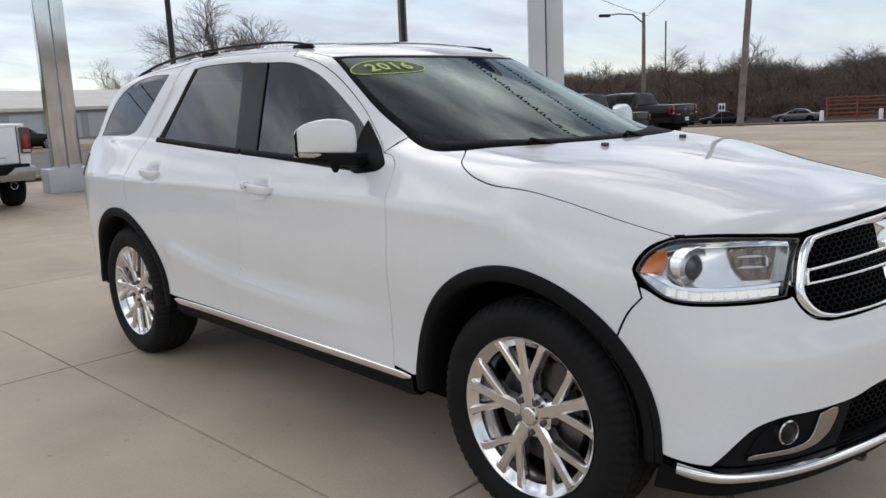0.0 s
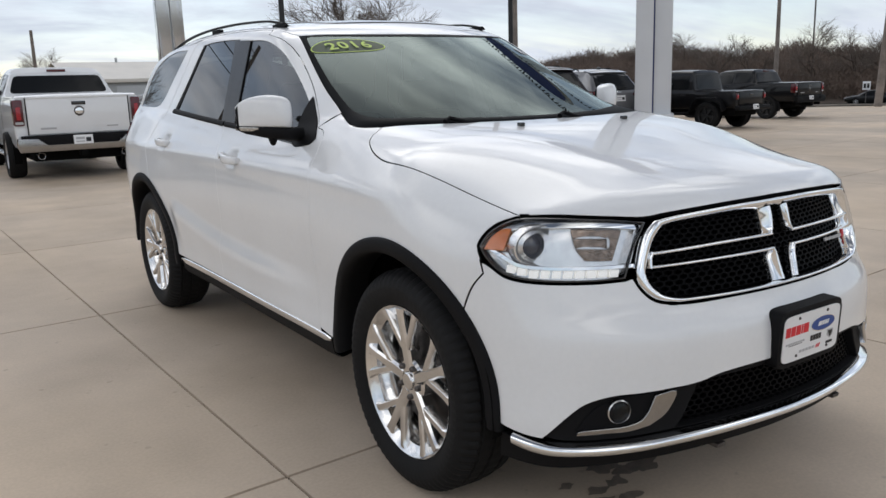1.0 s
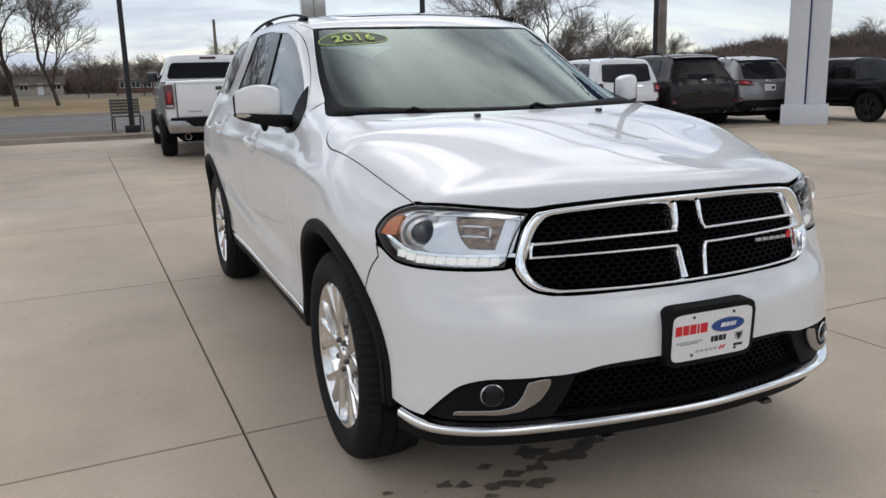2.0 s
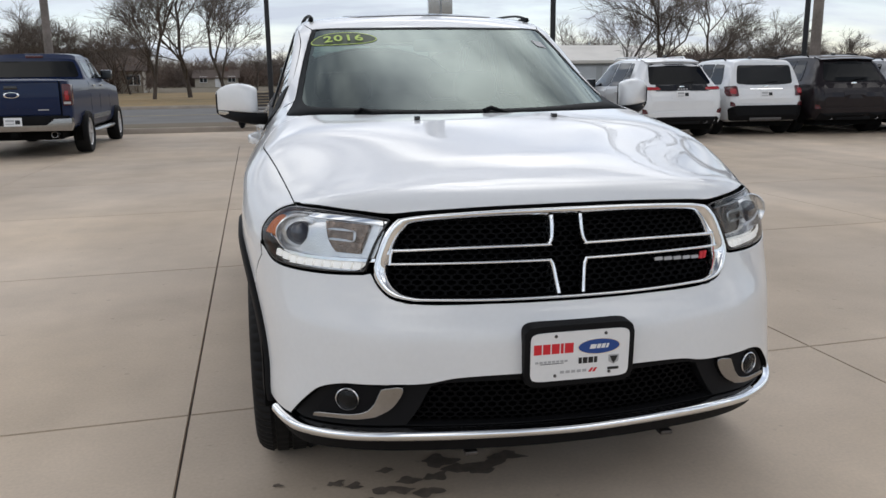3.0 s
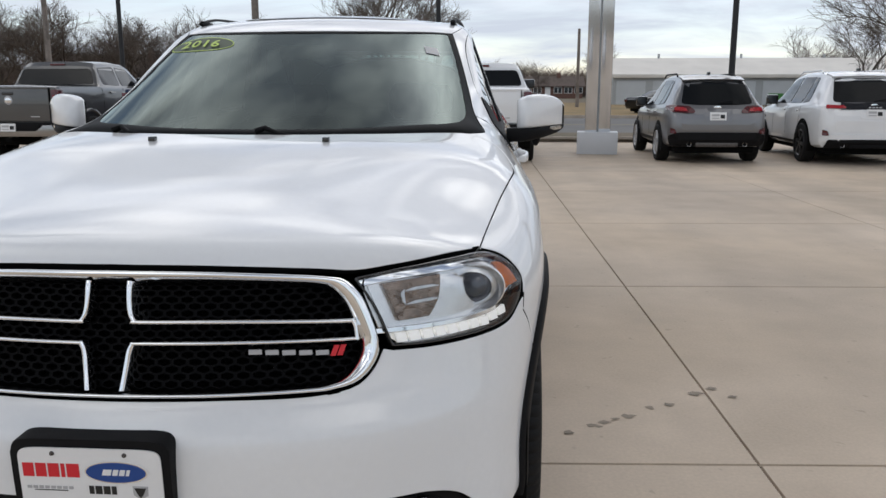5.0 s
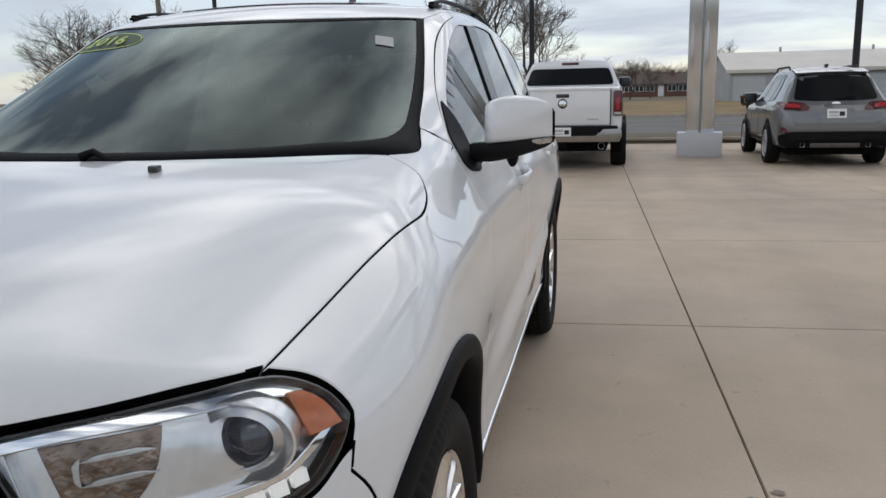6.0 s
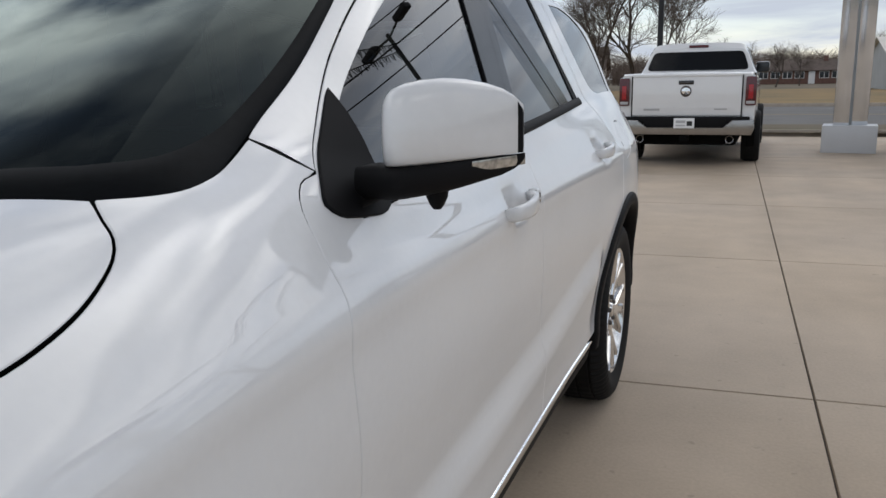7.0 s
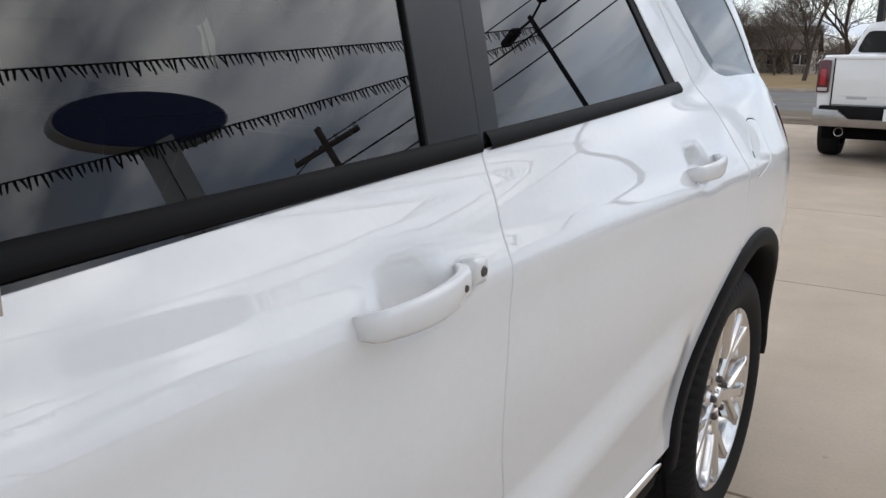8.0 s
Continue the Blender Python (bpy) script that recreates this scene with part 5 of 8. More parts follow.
for sgn in (1, -1):
    part("door_card", new_box((sgn * .79 - .03, -.85, .45), (sgn * .79 + .03, 2.05, 1.14), .02), LEATHER, suv)
    part("cabin_pillar", new_box((sgn * .72 - .03, .20, 1.12), (sgn * .72 + .03, .36, 1.62), .02, Matrix.Translation((sgn * .74, 0, 1.12)) @ Matrix.Rotation(radians(-sgn * 17), 4, "Y") @ Matrix.Translation((-sgn * .72, 0, -1.12))), CABIN_GREY, suv)


def seat(x, y, w):
    secs = [[(x + a, y + yy + .02, z + b) for a, b in superloop(w, .08, 24, .6)] for yy, z in ((-.27, .60), (0, .60), (.26, .58))]
    s = part("seat", loft(secs), LEATHER, suv, smooth=50)
    secs = [[(x + a * k, y + .22 + (z - .6) * .32 + b, z) for a, b in superloop(w, .075, 24, .6)] for z, k in ((.56, .95), (.8, 1.0), (1.05, .95), (1.18, .8), (1.21, .6))]
    part("backrest", loft(secs), LEATHER, s, smooth=50)
    secs = [[(x + a * k, y + .43 + b, z) for a, b in superloop(.13, .055, 24, .6)] for z, k in ((1.23, .8), (1.27, 1), (1.36, 1), (1.41, .75))]
    part("headrest", loft(secs), LEATHER, s, smooth=50)


for x, y, w in ((.38, -.1, .25), (-.38, -.1, .25), (.40, .85, .26), (-.40, .85, .26)):
    seat(x, y, w)
bm = bmesh.new()
m = Matrix.LocRotScale((.38, -.50, 1.05), Euler((radians(-68), 0, 0)), None)
tube(bm, [m @ Vector((.185 * math.cos(a), .185 * math.sin(a), 0)) for a in np.linspace(0, 2 * math.pi, 33)], .015, 8, cap=False)
for a in (0, 180, 270):
    tube(bm, [m @ Vector((0, 0, -.02)), m @ Vector((.18 * math.cos(radians(a)), .18 * math.sin(radians(a)), 0))], [.03, .014], 8)
part("steering_wheel", bm, LEATHER, suv, smooth=60)
part("rear_view_mirror", new_box((-.12, -.42, 1.50), (.12, -.39, 1.565), .015), GLOSS_BLACK, suv)

# front plate in its holder
ph = thing("plate_holder", "black plate holder with white dealer plate, fixed to the bumper", "plate holder", m=pose(0, -2.402, .593, 3, 0, 0))
b = bmesh.new()
extrude_outline(b, [(x, z) for x, z in superloop(.166, .092, 44, .22)], .05, .006)
part("holder_frame", b, BLACK_PLASTIC, ph, m=pose(0, -.022, 0), smooth=50)
b = bmesh.new()
extrude_outline(b, [(x, z) for x, z in superloop(.149, .074, 44, .2)], .003)
plate = part("plate", b, PLATE_WHITE, ph, "white dealer plate with red, blue and black print", m=pose(0, -.026, 0))
for x, z in ((-.075, .062), (.075, .062), (-.075, -.058), (.09, -.058)):
    part("plate_screw", lathe(bmesh.new(), [(.0005, -.004), (.004, -.003), (.005, 0)], 12, "y", Matrix.Translation((x, 0, z))), DULL_METAL, plate)


def print_bar(x0, x1, z0, z1, mat, skew=0.0, name="print"):
    b = bmesh.new()
    extrude_outline(b, [(x0 - skew, z0), (x1 - skew, z0), (x1 + skew, z1), (x0 + skew, z1)], .001)
    part(name, b, mat, plate, m=pose(0, -.0012, 0))


for x0, x1 in ((-.140, -.117), (-.113, -.091), (-.087, -.064), (-.060, -.052), (-.048, -.022)):
    print_bar(x0, x1, .010, .040, INK_RED)
for a, bb, mat, dy in ((.066, .026, PLATE_WHITE, -.0008), (.0645, .0245, CHROME, -.0012), (.062, .022, INK_BLUE, -.0018)):
    b = oval(a, bb, 0, .001)
    part("print", b, mat, plate, m=Matrix.Translation((.055, dy, .024)) @ Matrix.Rotation(math.pi / 2, 4, "X"))
for x0, x1 in ((.028, .046), (.049, .060), (.063, .074), (.077, .084)):
    b = bmesh.new()
    extrude_outline(b, [(x0 - .002, .018), (x1 - .002, .018), (x1 + .002, .031), (x0 + .002, .031)], .001)
    part("print", b, PLATE_WHITE, plate, m=pose(0, -.0036, 0))
for k in range(8):
    print_bar(-.135 + k * .0125, -.126 + k * .0125, -.017, -.011, INK_GREY)
print_bar(-.12, -.05, -.021, -.0195, INK_BLACK)
for x0, x1 in ((-.005, .005), (.008, .022), (.025, .039), (.042, .052)):
    print_bar(x0, x1, -.026, -.008, INK_BLACK)
b = bmesh.new()
extrude_outline(b, [(.086, -.006), (.118, -.006), (.117, -.026), (.102, -.036), (.087, -.026)], .001)
part("print", b, INK_GREY, plate, m=pose(0, -.0012, 0))
b = bmesh.new()
extrude_outline(b, [(.090, -.010), (.114, -.010), (.108, -.024), (.102, -.032), (.096, -.024)], .001)
part("print", b, INK_BLACK, plate, m=pose(0, -.0024, 0))
print_bar(.085, .119, -.052, -.044, INK_BLACK)
for k in range(5):
    print_bar(-.060 + k * .017, -.048 + k * .017, -.052, -.044, INK_GREY)
for k in range(2):
    print_bar(.030 + k * .012, .037 + k * .012, -.054, -.042, INK_RED, .004)


# ---- the lot, the road, buildings, poles ----
ASPHALT = material("road_asphalt", (0.17, 0.165, 0.16), 0.9, vary=0.2, scale=0.6, bump=0.002, bump_scale=60)
KERB = material("kerb_concrete", (0.42, 0.36, 0.30), 0.85, vary=0.25, scale=1.5, bump=0.001, bump_scale=50)
DRY_GRASS = material("dry_grass", (0.30, 0.20, 0.085), 0.95, vary=0.4, scale=0.25, tint=(0.20, 0.15, 0.07), bump=0.01, bump_scale=8)
EARTH = material("bare_ground", (0.17, 0.13, 0.09), 0.95, vary=0.4, scale=0.15, tint=(0.12, 0.105, 0.06), bump=0.01, bump_scale=5)
JOINT = material("joint_filler", (0.07, 0.055, 0.045), 0.95)
SLAB = concrete_material()
ALUMINIUM = material("aluminium_cladding", (0.74, 0.76, 0.79), 0.13, metal=0.95, vary=0.14, scale=2.5, rough_vary=0.06)
CLAD_WHITE = material("white_cladding", (0.62, 0.64, 0.67), 0.35, vary=0.06, scale=1.2, coat=0.2)
CLAD_BLUE = material("blue_stripe", (0.02, 0.035, 0.16), 0.35)
POLE_BLACK = material("pole_black", (0.016, 0.016, 0.018), 0.5, vary=0.3, scale=3)
POLE_WOOD = material("pole_wood", (0.25, 0.215, 0.19), 0.9, vary=0.4, scale=2.0, bump=0.004, bump_scale=14)
STEEL_WALL = material("shed_wall", (0.40, 0.42, 0.43), 0.6, vary=0.1, scale=0.6)
STEEL_ROOF = material("shed_roof", (0.66, 0.63, 0.58), 0.55, vary=0.1, scale=0.5)
ROLL_DOOR = material("roll_door", (0.52, 0.55, 0.57), 0.55, vary=0.08, scale=0.8)
BRICK_RED = material("brick_wall", (0.17, 0.095, 0.075), 0.9, vary=0.3, scale=3, bump=0.004, bump_scale=20)
SHINGLE = material("roof_shingle", (0.13, 0.10, 0.085), 0.95, vary=0.3, scale=2, bump=0.01, bump_scale=9)
SIDING = material("house_siding", (0.40, 0.36, 0.30), 0.8, vary=0.15, scale=1)
PANE = material("far_pane", (0.03, 0.035, 0.04), 0.1)
CABLE = material("cable_black", (0.02, 0.02, 0.02), 0.7)
RED_IRON = material("red_fence", (0.26, 0.08, 0.05), 0.7, vary=0.3, scale=2)



def ground_z(x, y):
    """The land falls away gently beyond the lot's far side, towards the woods."""
    d, az = math.hypot(x + .5, y + 3.5), math.degrees(math.atan2(x + .5, y + 3.5))
    return -.03 - 2.2 * min(max((d - 38) / 62, 0), 1) * float(step(40, 54, az) * step(150, 120, az))


ticks = [-900, -500, -300, -200, -150] + list(range(-120, 121, 4)) + [150, 200, 300, 500, 900]
gv = [(x, y, ground_z(x, y)) for x in ticks for y in ticks]
n = len(ticks)
ground = part("ground", mesh_of("ground", gv, [(i * n + j, (i + 1) * n + j, (i + 1) * n + j + 1, i * n + j + 1) for i in range(n - 1) for j in range(n - 1)]), EARTH)
tagged(ground, "winter ground of dry grass and bare soil", "ground", kind="structure")

# slabs of the lot: one corner, and the steps along both joints
CORNER, STEP_X, STEP_Y = Vector((-1.238, -1.192)), Vector((3.045, .156)), Vector((-.066, 2.776))
X0, X1, Y0, Y1 = -10, 10, -7, 7
bed = bmesh.new()
q = [CORNER + STEP_X * i + STEP_Y * j for i, j in ((X0, Y0), (X1, Y0), (X1, Y1), (X0, Y1))]
vs = [bed.verts.new((p.x, p.y, -.012)) for p in q]
bed.faces.new(vs)
lot = part("pavement", bed, JOINT)
tagged(lot, "tan concrete lot of square slabs with sawn joints", "pavement", kind="structure")


def slab_mesh():
    bm = bmesh.new()
    gx, gy, h = .0030, .0060, .003
    n = 6
    top = [[bm.verts.new((*((STEP_X * (gx / 3 + h / 3 + (1 - 2 * gx / 3 - 2 * h / 3) * i / n) + STEP_Y * (gy / 3 + h / 3 + (1 - 2 * gy / 3 - 2 * h / 3) * j / n))), 0)) for j in range(n + 1)] for i in range(n + 1)]
    for i in range(n):
        for j in range(n):
            bm.faces.new((top[i][j], top[i + 1][j], top[i + 1][j + 1], top[i][j + 1]))
    rim = [top[i][0] for i in range(n + 1)] + [top[n][j] for j in range(1, n + 1)] + [top[i][n] for i in range(n - 1, -1, -1)] + [top[0][j] for j in range(n - 1, 0, -1)]
    mid = (STEP_X + STEP_Y) / 2
    low = []
    for v in rim:
        d = Vector((v.co.x, v.co.y)) - mid
        d = d * (1 + h / max(d.length, .1))
        low.append(bm.verts.new((mid.x + d.x, mid.y + d.y, -.011)))
    for k in range(len(rim)):
        j = (k + 1) % len(rim)
        bm.faces.new((rim[k], low[k], low[j], rim[j]))
    return bm_mesh("slab", bm)


def kerb(name, pts, w=.18, h=.14, label=""):
    """A raised kerb along points, its rounded face to the lot."""
    secs = []
    for i, p in enumerate(pts):
        d = (Vector(pts[min(i + 1, len(pts) - 1)]) - Vector(pts[max(i - 1, 0)])).normalized()
        o = Vector((d.y, -d.x))
        secs.append([(p[0] + o.x * a, p[1] + o.y * a, b) for a, b in ((w, -.02), (w * .9, h * .7), (w * .7, h), (0, h), (0, -.02))])
    return tagged(part(name, loft(secs), KERB), label, "kerb", kind="structure")


def strip(name, pts, z, mat, label, category):
    """A thin sheet that follows the land, between two edges."""
    n = len(pts) // 2
    a, b = [np.array(p, float) for p in pts[:n]], [np.array(p, float) for p in pts[n:][::-1]]
    far = max(np.linalg.norm(a[0] - a[-1]), np.linalg.norm(a[0] - b[0]))
    m = max(2, int(far / 4))
    rows = []
    for i in range(m + 1):
        k = min(int(i / m * (n - 1)), n - 2)
        t = i / m * (n - 1) - k
        p, q = a[k] * (1 - t) + a[k + 1] * t, b[k] * (1 - t) + b[k + 1] * t
        w = max(2, int(np.linalg.norm(p - q) / 4)) if i == 0 else w
        row = []
        for j in range(w + 1):
            c = p + (q - p) * j / w
            fall = -.03 - ground_z(*c)
            row.append((*c, z - fall + min(.1, .3 * fall)))
        rows.append(row)
    w = len(rows[0])
    V = [v for r in rows for v in r]
    F = [(i * w + j, (i + 1) * w + j, (i + 1) * w + j + 1, i * w + j + 1) for i in range(m) for j in range(w - 1)]
    if (Vector(V[F[0][1]]) - Vector(V[F[0][0]])).cross(Vector(V[F[0][3]]) - Vector(V[F[0][0]])).z < 0:
        F = [f[::-1] for f in F]
    return tagged(part(name, mesh_of(name, V, F, smooth=False), mat), label, category, kind="structure")


kerb("kerb", [(-40, 17.4), (-20, 17.9), (0, 18.3), (8, 18.6), (16, 18.8), (30, 18.0)], label="low concrete kerb along the edge of the lot")
strip("lot_edge", [(-40, 13), (30, 13), (30, 18.0), (-40, 17.5)], -.004, SLAB, "strip of tan concrete along the kerb", "pavement")
strip("verge", [(-140, 17.6), (34, 18.2), (34, 21.6), (-140, 21.2)], .09, EARTH, "brown winter grass verge beside the road", "verge")
strip("road", [(-140, 21.2), (120, 21.9), (120, 38.6), (-140, 37.8)], -.01, ASPHALT, "pale grey two-lane asphalt road", "road")
strip("road_line", [(-140, 29.4), (120, 30.1), (120, 30.25), (-140, 29.55)], -.005, material("line_paint", (0.5, 0.36, 0.08), 0.8, vary=0.3), "worn yellow centre line on the asphalt road", "road line")
kerb("kerb_far", [(-140, 37.8), (-20, 38.1), (18, 38.3), (30, 38.35)], label="far concrete kerb of the road")
strip("field", [(-140, 38.0), (16, 38.4), (16, 88), (-140, 92)], .06, DRY_GRASS, "field of dry yellow winter grass", "field")
strip("field_yard", [(22, 38.6), (90, 38.8), (90, 110), (22, 100)], .03, EARTH, "gravel yard before the storage shed", "yard")
strip("drive", [(16, 38.4), (22, 38.6), (22, 100), (16, 100)], .02, KERB, "pale concrete drive to the storage shed", "drive")
rows = []
for d in np.linspace(36.5, 101, 24):
    ring = [(-.5 + d * math.sin(radians(a)), -3.5 + d * math.cos(radians(a))) for a in np.linspace(57, 104, 30)]
    rows.append([(x, y, ground_z(x, y) + .07) for x, y in ring])
k = len(rows[0])
side_road = part("side_road", mesh_of("side_road", [p for r in rows for p in r], [(i * k + j, i * k + j + 1, (i + 1) * k + j + 1, (i + 1) * k + j) for i in range(len(rows) - 1) for j in range(k - 1)]), ASPHALT)
tagged(side_road, "pale side road falling away beyond the lot", "road", kind="structure")
kerb("kerb_side", [(54.5, -38), (42, -8), (36, 6), (30, 18.0)], h=.07, label="concrete kerb between the lot and the side road")
strip("lot_side", [(18, -25), (49, -25), (30.2, 18.0), (18, 18.2)], -.006, SLAB, "wide apron of tan concrete", "pavement")


# wet spots and shoe prints
def blot(x, y, r, seed):
    rnd = random.Random(seed)
    bm = bmesh.new()
    ph = [rnd.random() * 6.28 for _ in range(4)]
    ring = [bm.verts.new((x + r * (1 + .3 * math.sin(2 * a + ph[0]) + .2 * math.sin(3 * a + ph[1]) + .12 * math.sin(5 * a + ph[2])) * math.cos(a), y + .7 * r * (1 + .3 * math.sin(2 * a + ph[3]) + .2 * math.sin(3 * a + ph[0]) + .12 * math.sin(7 * a + ph[1])) * math.sin(a), .0012 + .0005 * (seed % 50))) for a in (2 * math.pi * k / 28 for k in range(28))]
    bm.faces.new(ring)
    return bm


WET = material("wet_concrete", (0.21, 0.17, 0.138), 0.45, vary=0.3, scale=20)
DIRT = material("dirt_print", (0.315, 0.265, 0.21), 0.85, vary=0.3, scale=25)
spots = thing("wet_spots", "dark wet drip spots on the concrete", "stain")
for i, (x, y, r) in enumerate(((-.33, -1.94, .05), (-.22, -1.90, .06), (-.15, -1.91, .07), (-.43, -1.95, .035), (-.52, -2.0, .04), (-.62, -1.95, .03), (-.68, -1.92, .035), (-.38, -2.05, .045), (-.46, -2.02, .03), (-.30, -1.84, .06), (-.88, -1.89, .018), (-.57, -2.06, .02), (-.05, -1.86, .06), (-.5, -1.87, .025))):
    part("spot", blot(x, y, r, i), WET, spots)
prints = thing("shoe_prints", "faint dark shoe prints across the concrete", "stain")
for i, (x, y, r) in enumerate(((1.23, -.72, .03), (1.28, -.68, .022), (1.39, -.61, .03), (1.5, -.51, .02), (1.59, -.47, .026), (1.74, -.33, .03), (1.83, -.26, .026), (1.9, -.36, .02), (1.12, -.80, .022), (1.33, -.65, .015))):
    part("print", blot(x, y, r, 50 + i), DIRT, prints)


# sign pillars: folded metal cladding on a boxed foot
def pillar(name, x, y, turn, w, h, mats, label, category, sign=False):
    th = thing(name, label, category, m=pose(x, y, 0, 0, 0, turn))
    a, b, foot = mats
    part("foot", new_box((-w * (.58 if sign else .8), -w * (.46 if sign else .62), -.02), (w * (.58 if sign else .8), w * (.5 if sign else .62), .48), .01), foot, th)
    part("front_panel", new_box((-w * .5, -w * .36, .48), (-.02, w * .30, h), .01), a, th)
    part("side_panel", new_box((.02, -w * .22, .48), (w * .5, w * .44, h), .01), a, th)
    part("recess", new_box((-.03, -w * .18, .48), (.03, w * .28, h - .02)), b, th)
    if sign:
        for dy, k, mat in ((-.15, 1.0, CLAD_WHITE), (-.175, .965, CLAD_BLUE)):
            bm = oval(2.5 * k, .82 * k, 0, .30 if k == 1 else .35)
            part("sign_face", bm, mat, th, "plain blue oval sign with a white rim" if k == 1 else "", m=Matrix.Translation((0, 0, h + .75)) @ Matrix.Rotation(radians(-42), 4, "Z") @ Matrix.Translation((0, -dy, 0)) @ Matrix.Rotation(math.pi / 2, 4, "X"))
    return th


pillar("sign_pillar", 3.05, 14.25, -6, .55, 9.0, (ALUMINIUM, STEEL_WALL, CLAD_WHITE), "tall polished aluminium sign pillar on a grey box foot", "sign pillar")
pillar("sign_pillar", 14.45, 10.75, -48, .92, 10.0, (CLAD_WHITE, CLAD_BLUE, CLAD_WHITE), "white clad sign pillar with a blue stripe and oval sign", "sign pillar", sign=True)


def lamp_post(x, y, turn):
    th = thing("lamp_post", "slim black lot lamp post on a concrete foot", "lamp post", "lot lamp posts", m=pose(x, y, 0, 0, 0, turn))
    part("foot", lathe(bmesh.new(), [(.0005, .10), (.27, .10), (.29, .07), (.29, -.05)], 20, "z"), KERB, th)
    part("base_plate", new_box((-.19, -.19, .10), (.19, .19, .30), .02), POLE_BLACK, th)
    part("shaft", tube(bmesh.new(), [(0, 0, .28), (0, 0, 7.3)], [.075, .06], 10), POLE_BLACK, th)
    for s in (1, -1):
        part("arm", tube(bmesh.new(), [(0, 0, 7.2), (s * .55, 0, 7.3)], .03, 6), POLE_BLACK, th)
        part("lamp_head", new_box((s * .5 if s > 0 else -1.05, -.17, 7.25), (1.05 if s > 0 else -.5, .17, 7.4), .04), POLE_BLACK, th)


for x, y, turn in ((6.3, 15.7, 10), (12.9, 14.7, 40), (-.87, 19.5, 0), (-10.6, 20.4, 0)):
    lamp_post(x, y, turn)


def utility_pole(x, y, h, r, arm=True, turn=0, lamp=False, lean=0):
    th = thing("utility_pole", "weathered wooden utility pole" + (" with cross arm" if arm else " with street lamp" if lamp else " without wires"), "utility pole", "utility poles", m=pose(x, y, 0, 0, lean, turn))
    part("shaft", tube(bmesh.new(), [(0, 0, -.2), (0, 0, h * .5), (0, 0, h)], [r, r * .85, r * .7], 10), POLE_WOOD, th)
    if arm:
        part("cross_arm", new_box((-1.2, -.06, h - .75), (1.2, .06, h - .6), .01), POLE_WOOD, th)
        for dx in (-1.1, -.4, .4, 1.1):
            part("insulator", lathe(bmesh.new(), [(.0005, h - .42), (.04, h - .44), (.05, h - .5), (.03, h - .6)], 8, "z", Matrix.Translation((dx, 0, 0))), PLATE_WHITE, th)
    if lamp:
        part("lamp_arm", tube(bmesh.new(), [(0, 0, h - .6), (-.7, 0, h - .1), (-1.6, 0, h - .05), (-2.2, 0, h - .12)], .035, 6), POLE_BLACK, th)
        part("lamp_head", new_box((-2.75, -.13, h - .22), (-2.1, .13, h - .06), .05), POLE_BLACK, th)
    return th


utility_pole(14.9, 17.0, 10.4, .16, turn=-40)
utility_pole(-9.3, 30.1, 11, .17, arm=False)
utility_pole(7.4, 63.5, 6.3, .16, arm=False)
utility_pole(31.1, 13.4, 10.5, .155, turn=-64, lean=2.6)
utility_pole(38.36, 22.83, 6.2, .13, arm=False, lamp=True, turn=-30)
utility_pole(-24, 40, 10, .17, turn=-20)


def wire(a, b, sag, r=.014):
    a, b = Vector(a), Vector(b)
    pts = [a.lerp(b, t) - Vector((0, 0, 4 * sag * t * (1 - t))) for t in np.linspace(0, 1, 14)]
    return tagged(part("overhead_wire", tube(bmesh.new(), pts, r, 4), CABLE), "thin black overhead wire between poles", "wire", "overhead wires")


for dz, r in ((0, .02), (-.9, .03), (-1.6, .025)):
    wire((32.5, 13.8, 10.0 + dz), (14.9, 17.0, 9.9 + dz), .5, r)
    wire((32.5, 13.8, 10.0 + dz), (52, -30, 9.5 + dz), .7, r)
    wire((14.9, 17.0, 9.9 + dz), (-9.3, 30.1, 10.6 + dz), .6, r)
wire((38.5, 22.6, 6.1), (32.5, 13.8, 9.0), .2)
wire((38.5, 22.6, 6.0), (14.9, 17.0, 8.4), .5)
wire((32.5, 13.8, 9.6), (60, 6, 5.0), .6)

# pennant strings over the lot
def pennants(a, b, sag):
    a, b = Vector(a), Vector(b)
    bm = bmesh.new()
    at = lambda t: a.lerp(b, t) - Vector((0, 0, 4 * sag * t * (1 - t)))
    tube(bm, [at(t) for t in np.linspace(0, 1, 24)], .012, 4)
    d = (b - a).normalized()
    rnd = random.Random(5)
    n = int((b - a).length / .09)
    for k in range(n):
        p = at((k + .5) / n)
        w, l = .025, .14 + .08 * rnd.random()
        off = Vector((rnd.uniform(-.05, .05), rnd.uniform(-.05, .05), -l))
        v = [bm.verts.new(p - d * w), bm.verts.new(p + d * w), bm.verts.new(p + off + d * w * .5), bm.verts.new(p + off - d * w * .5)]
        bm.faces.new(v)
    ob = part("pennant_string", bm, CABLE)
    return tagged(ob, "string of small fringed pennants over the lot", "pennants", "pennant strings", kind="stuff")


pennants((6.3, 15.7, 7.0), (8.6, -9.0, 7.4), .5)
pennants((6.3, 15.7, 6.8), (12.4, -8.0, 7.0), .5)
lamp_post(8.8, -9.2, 0)
lamp_post(12.6, -8.2, 0)


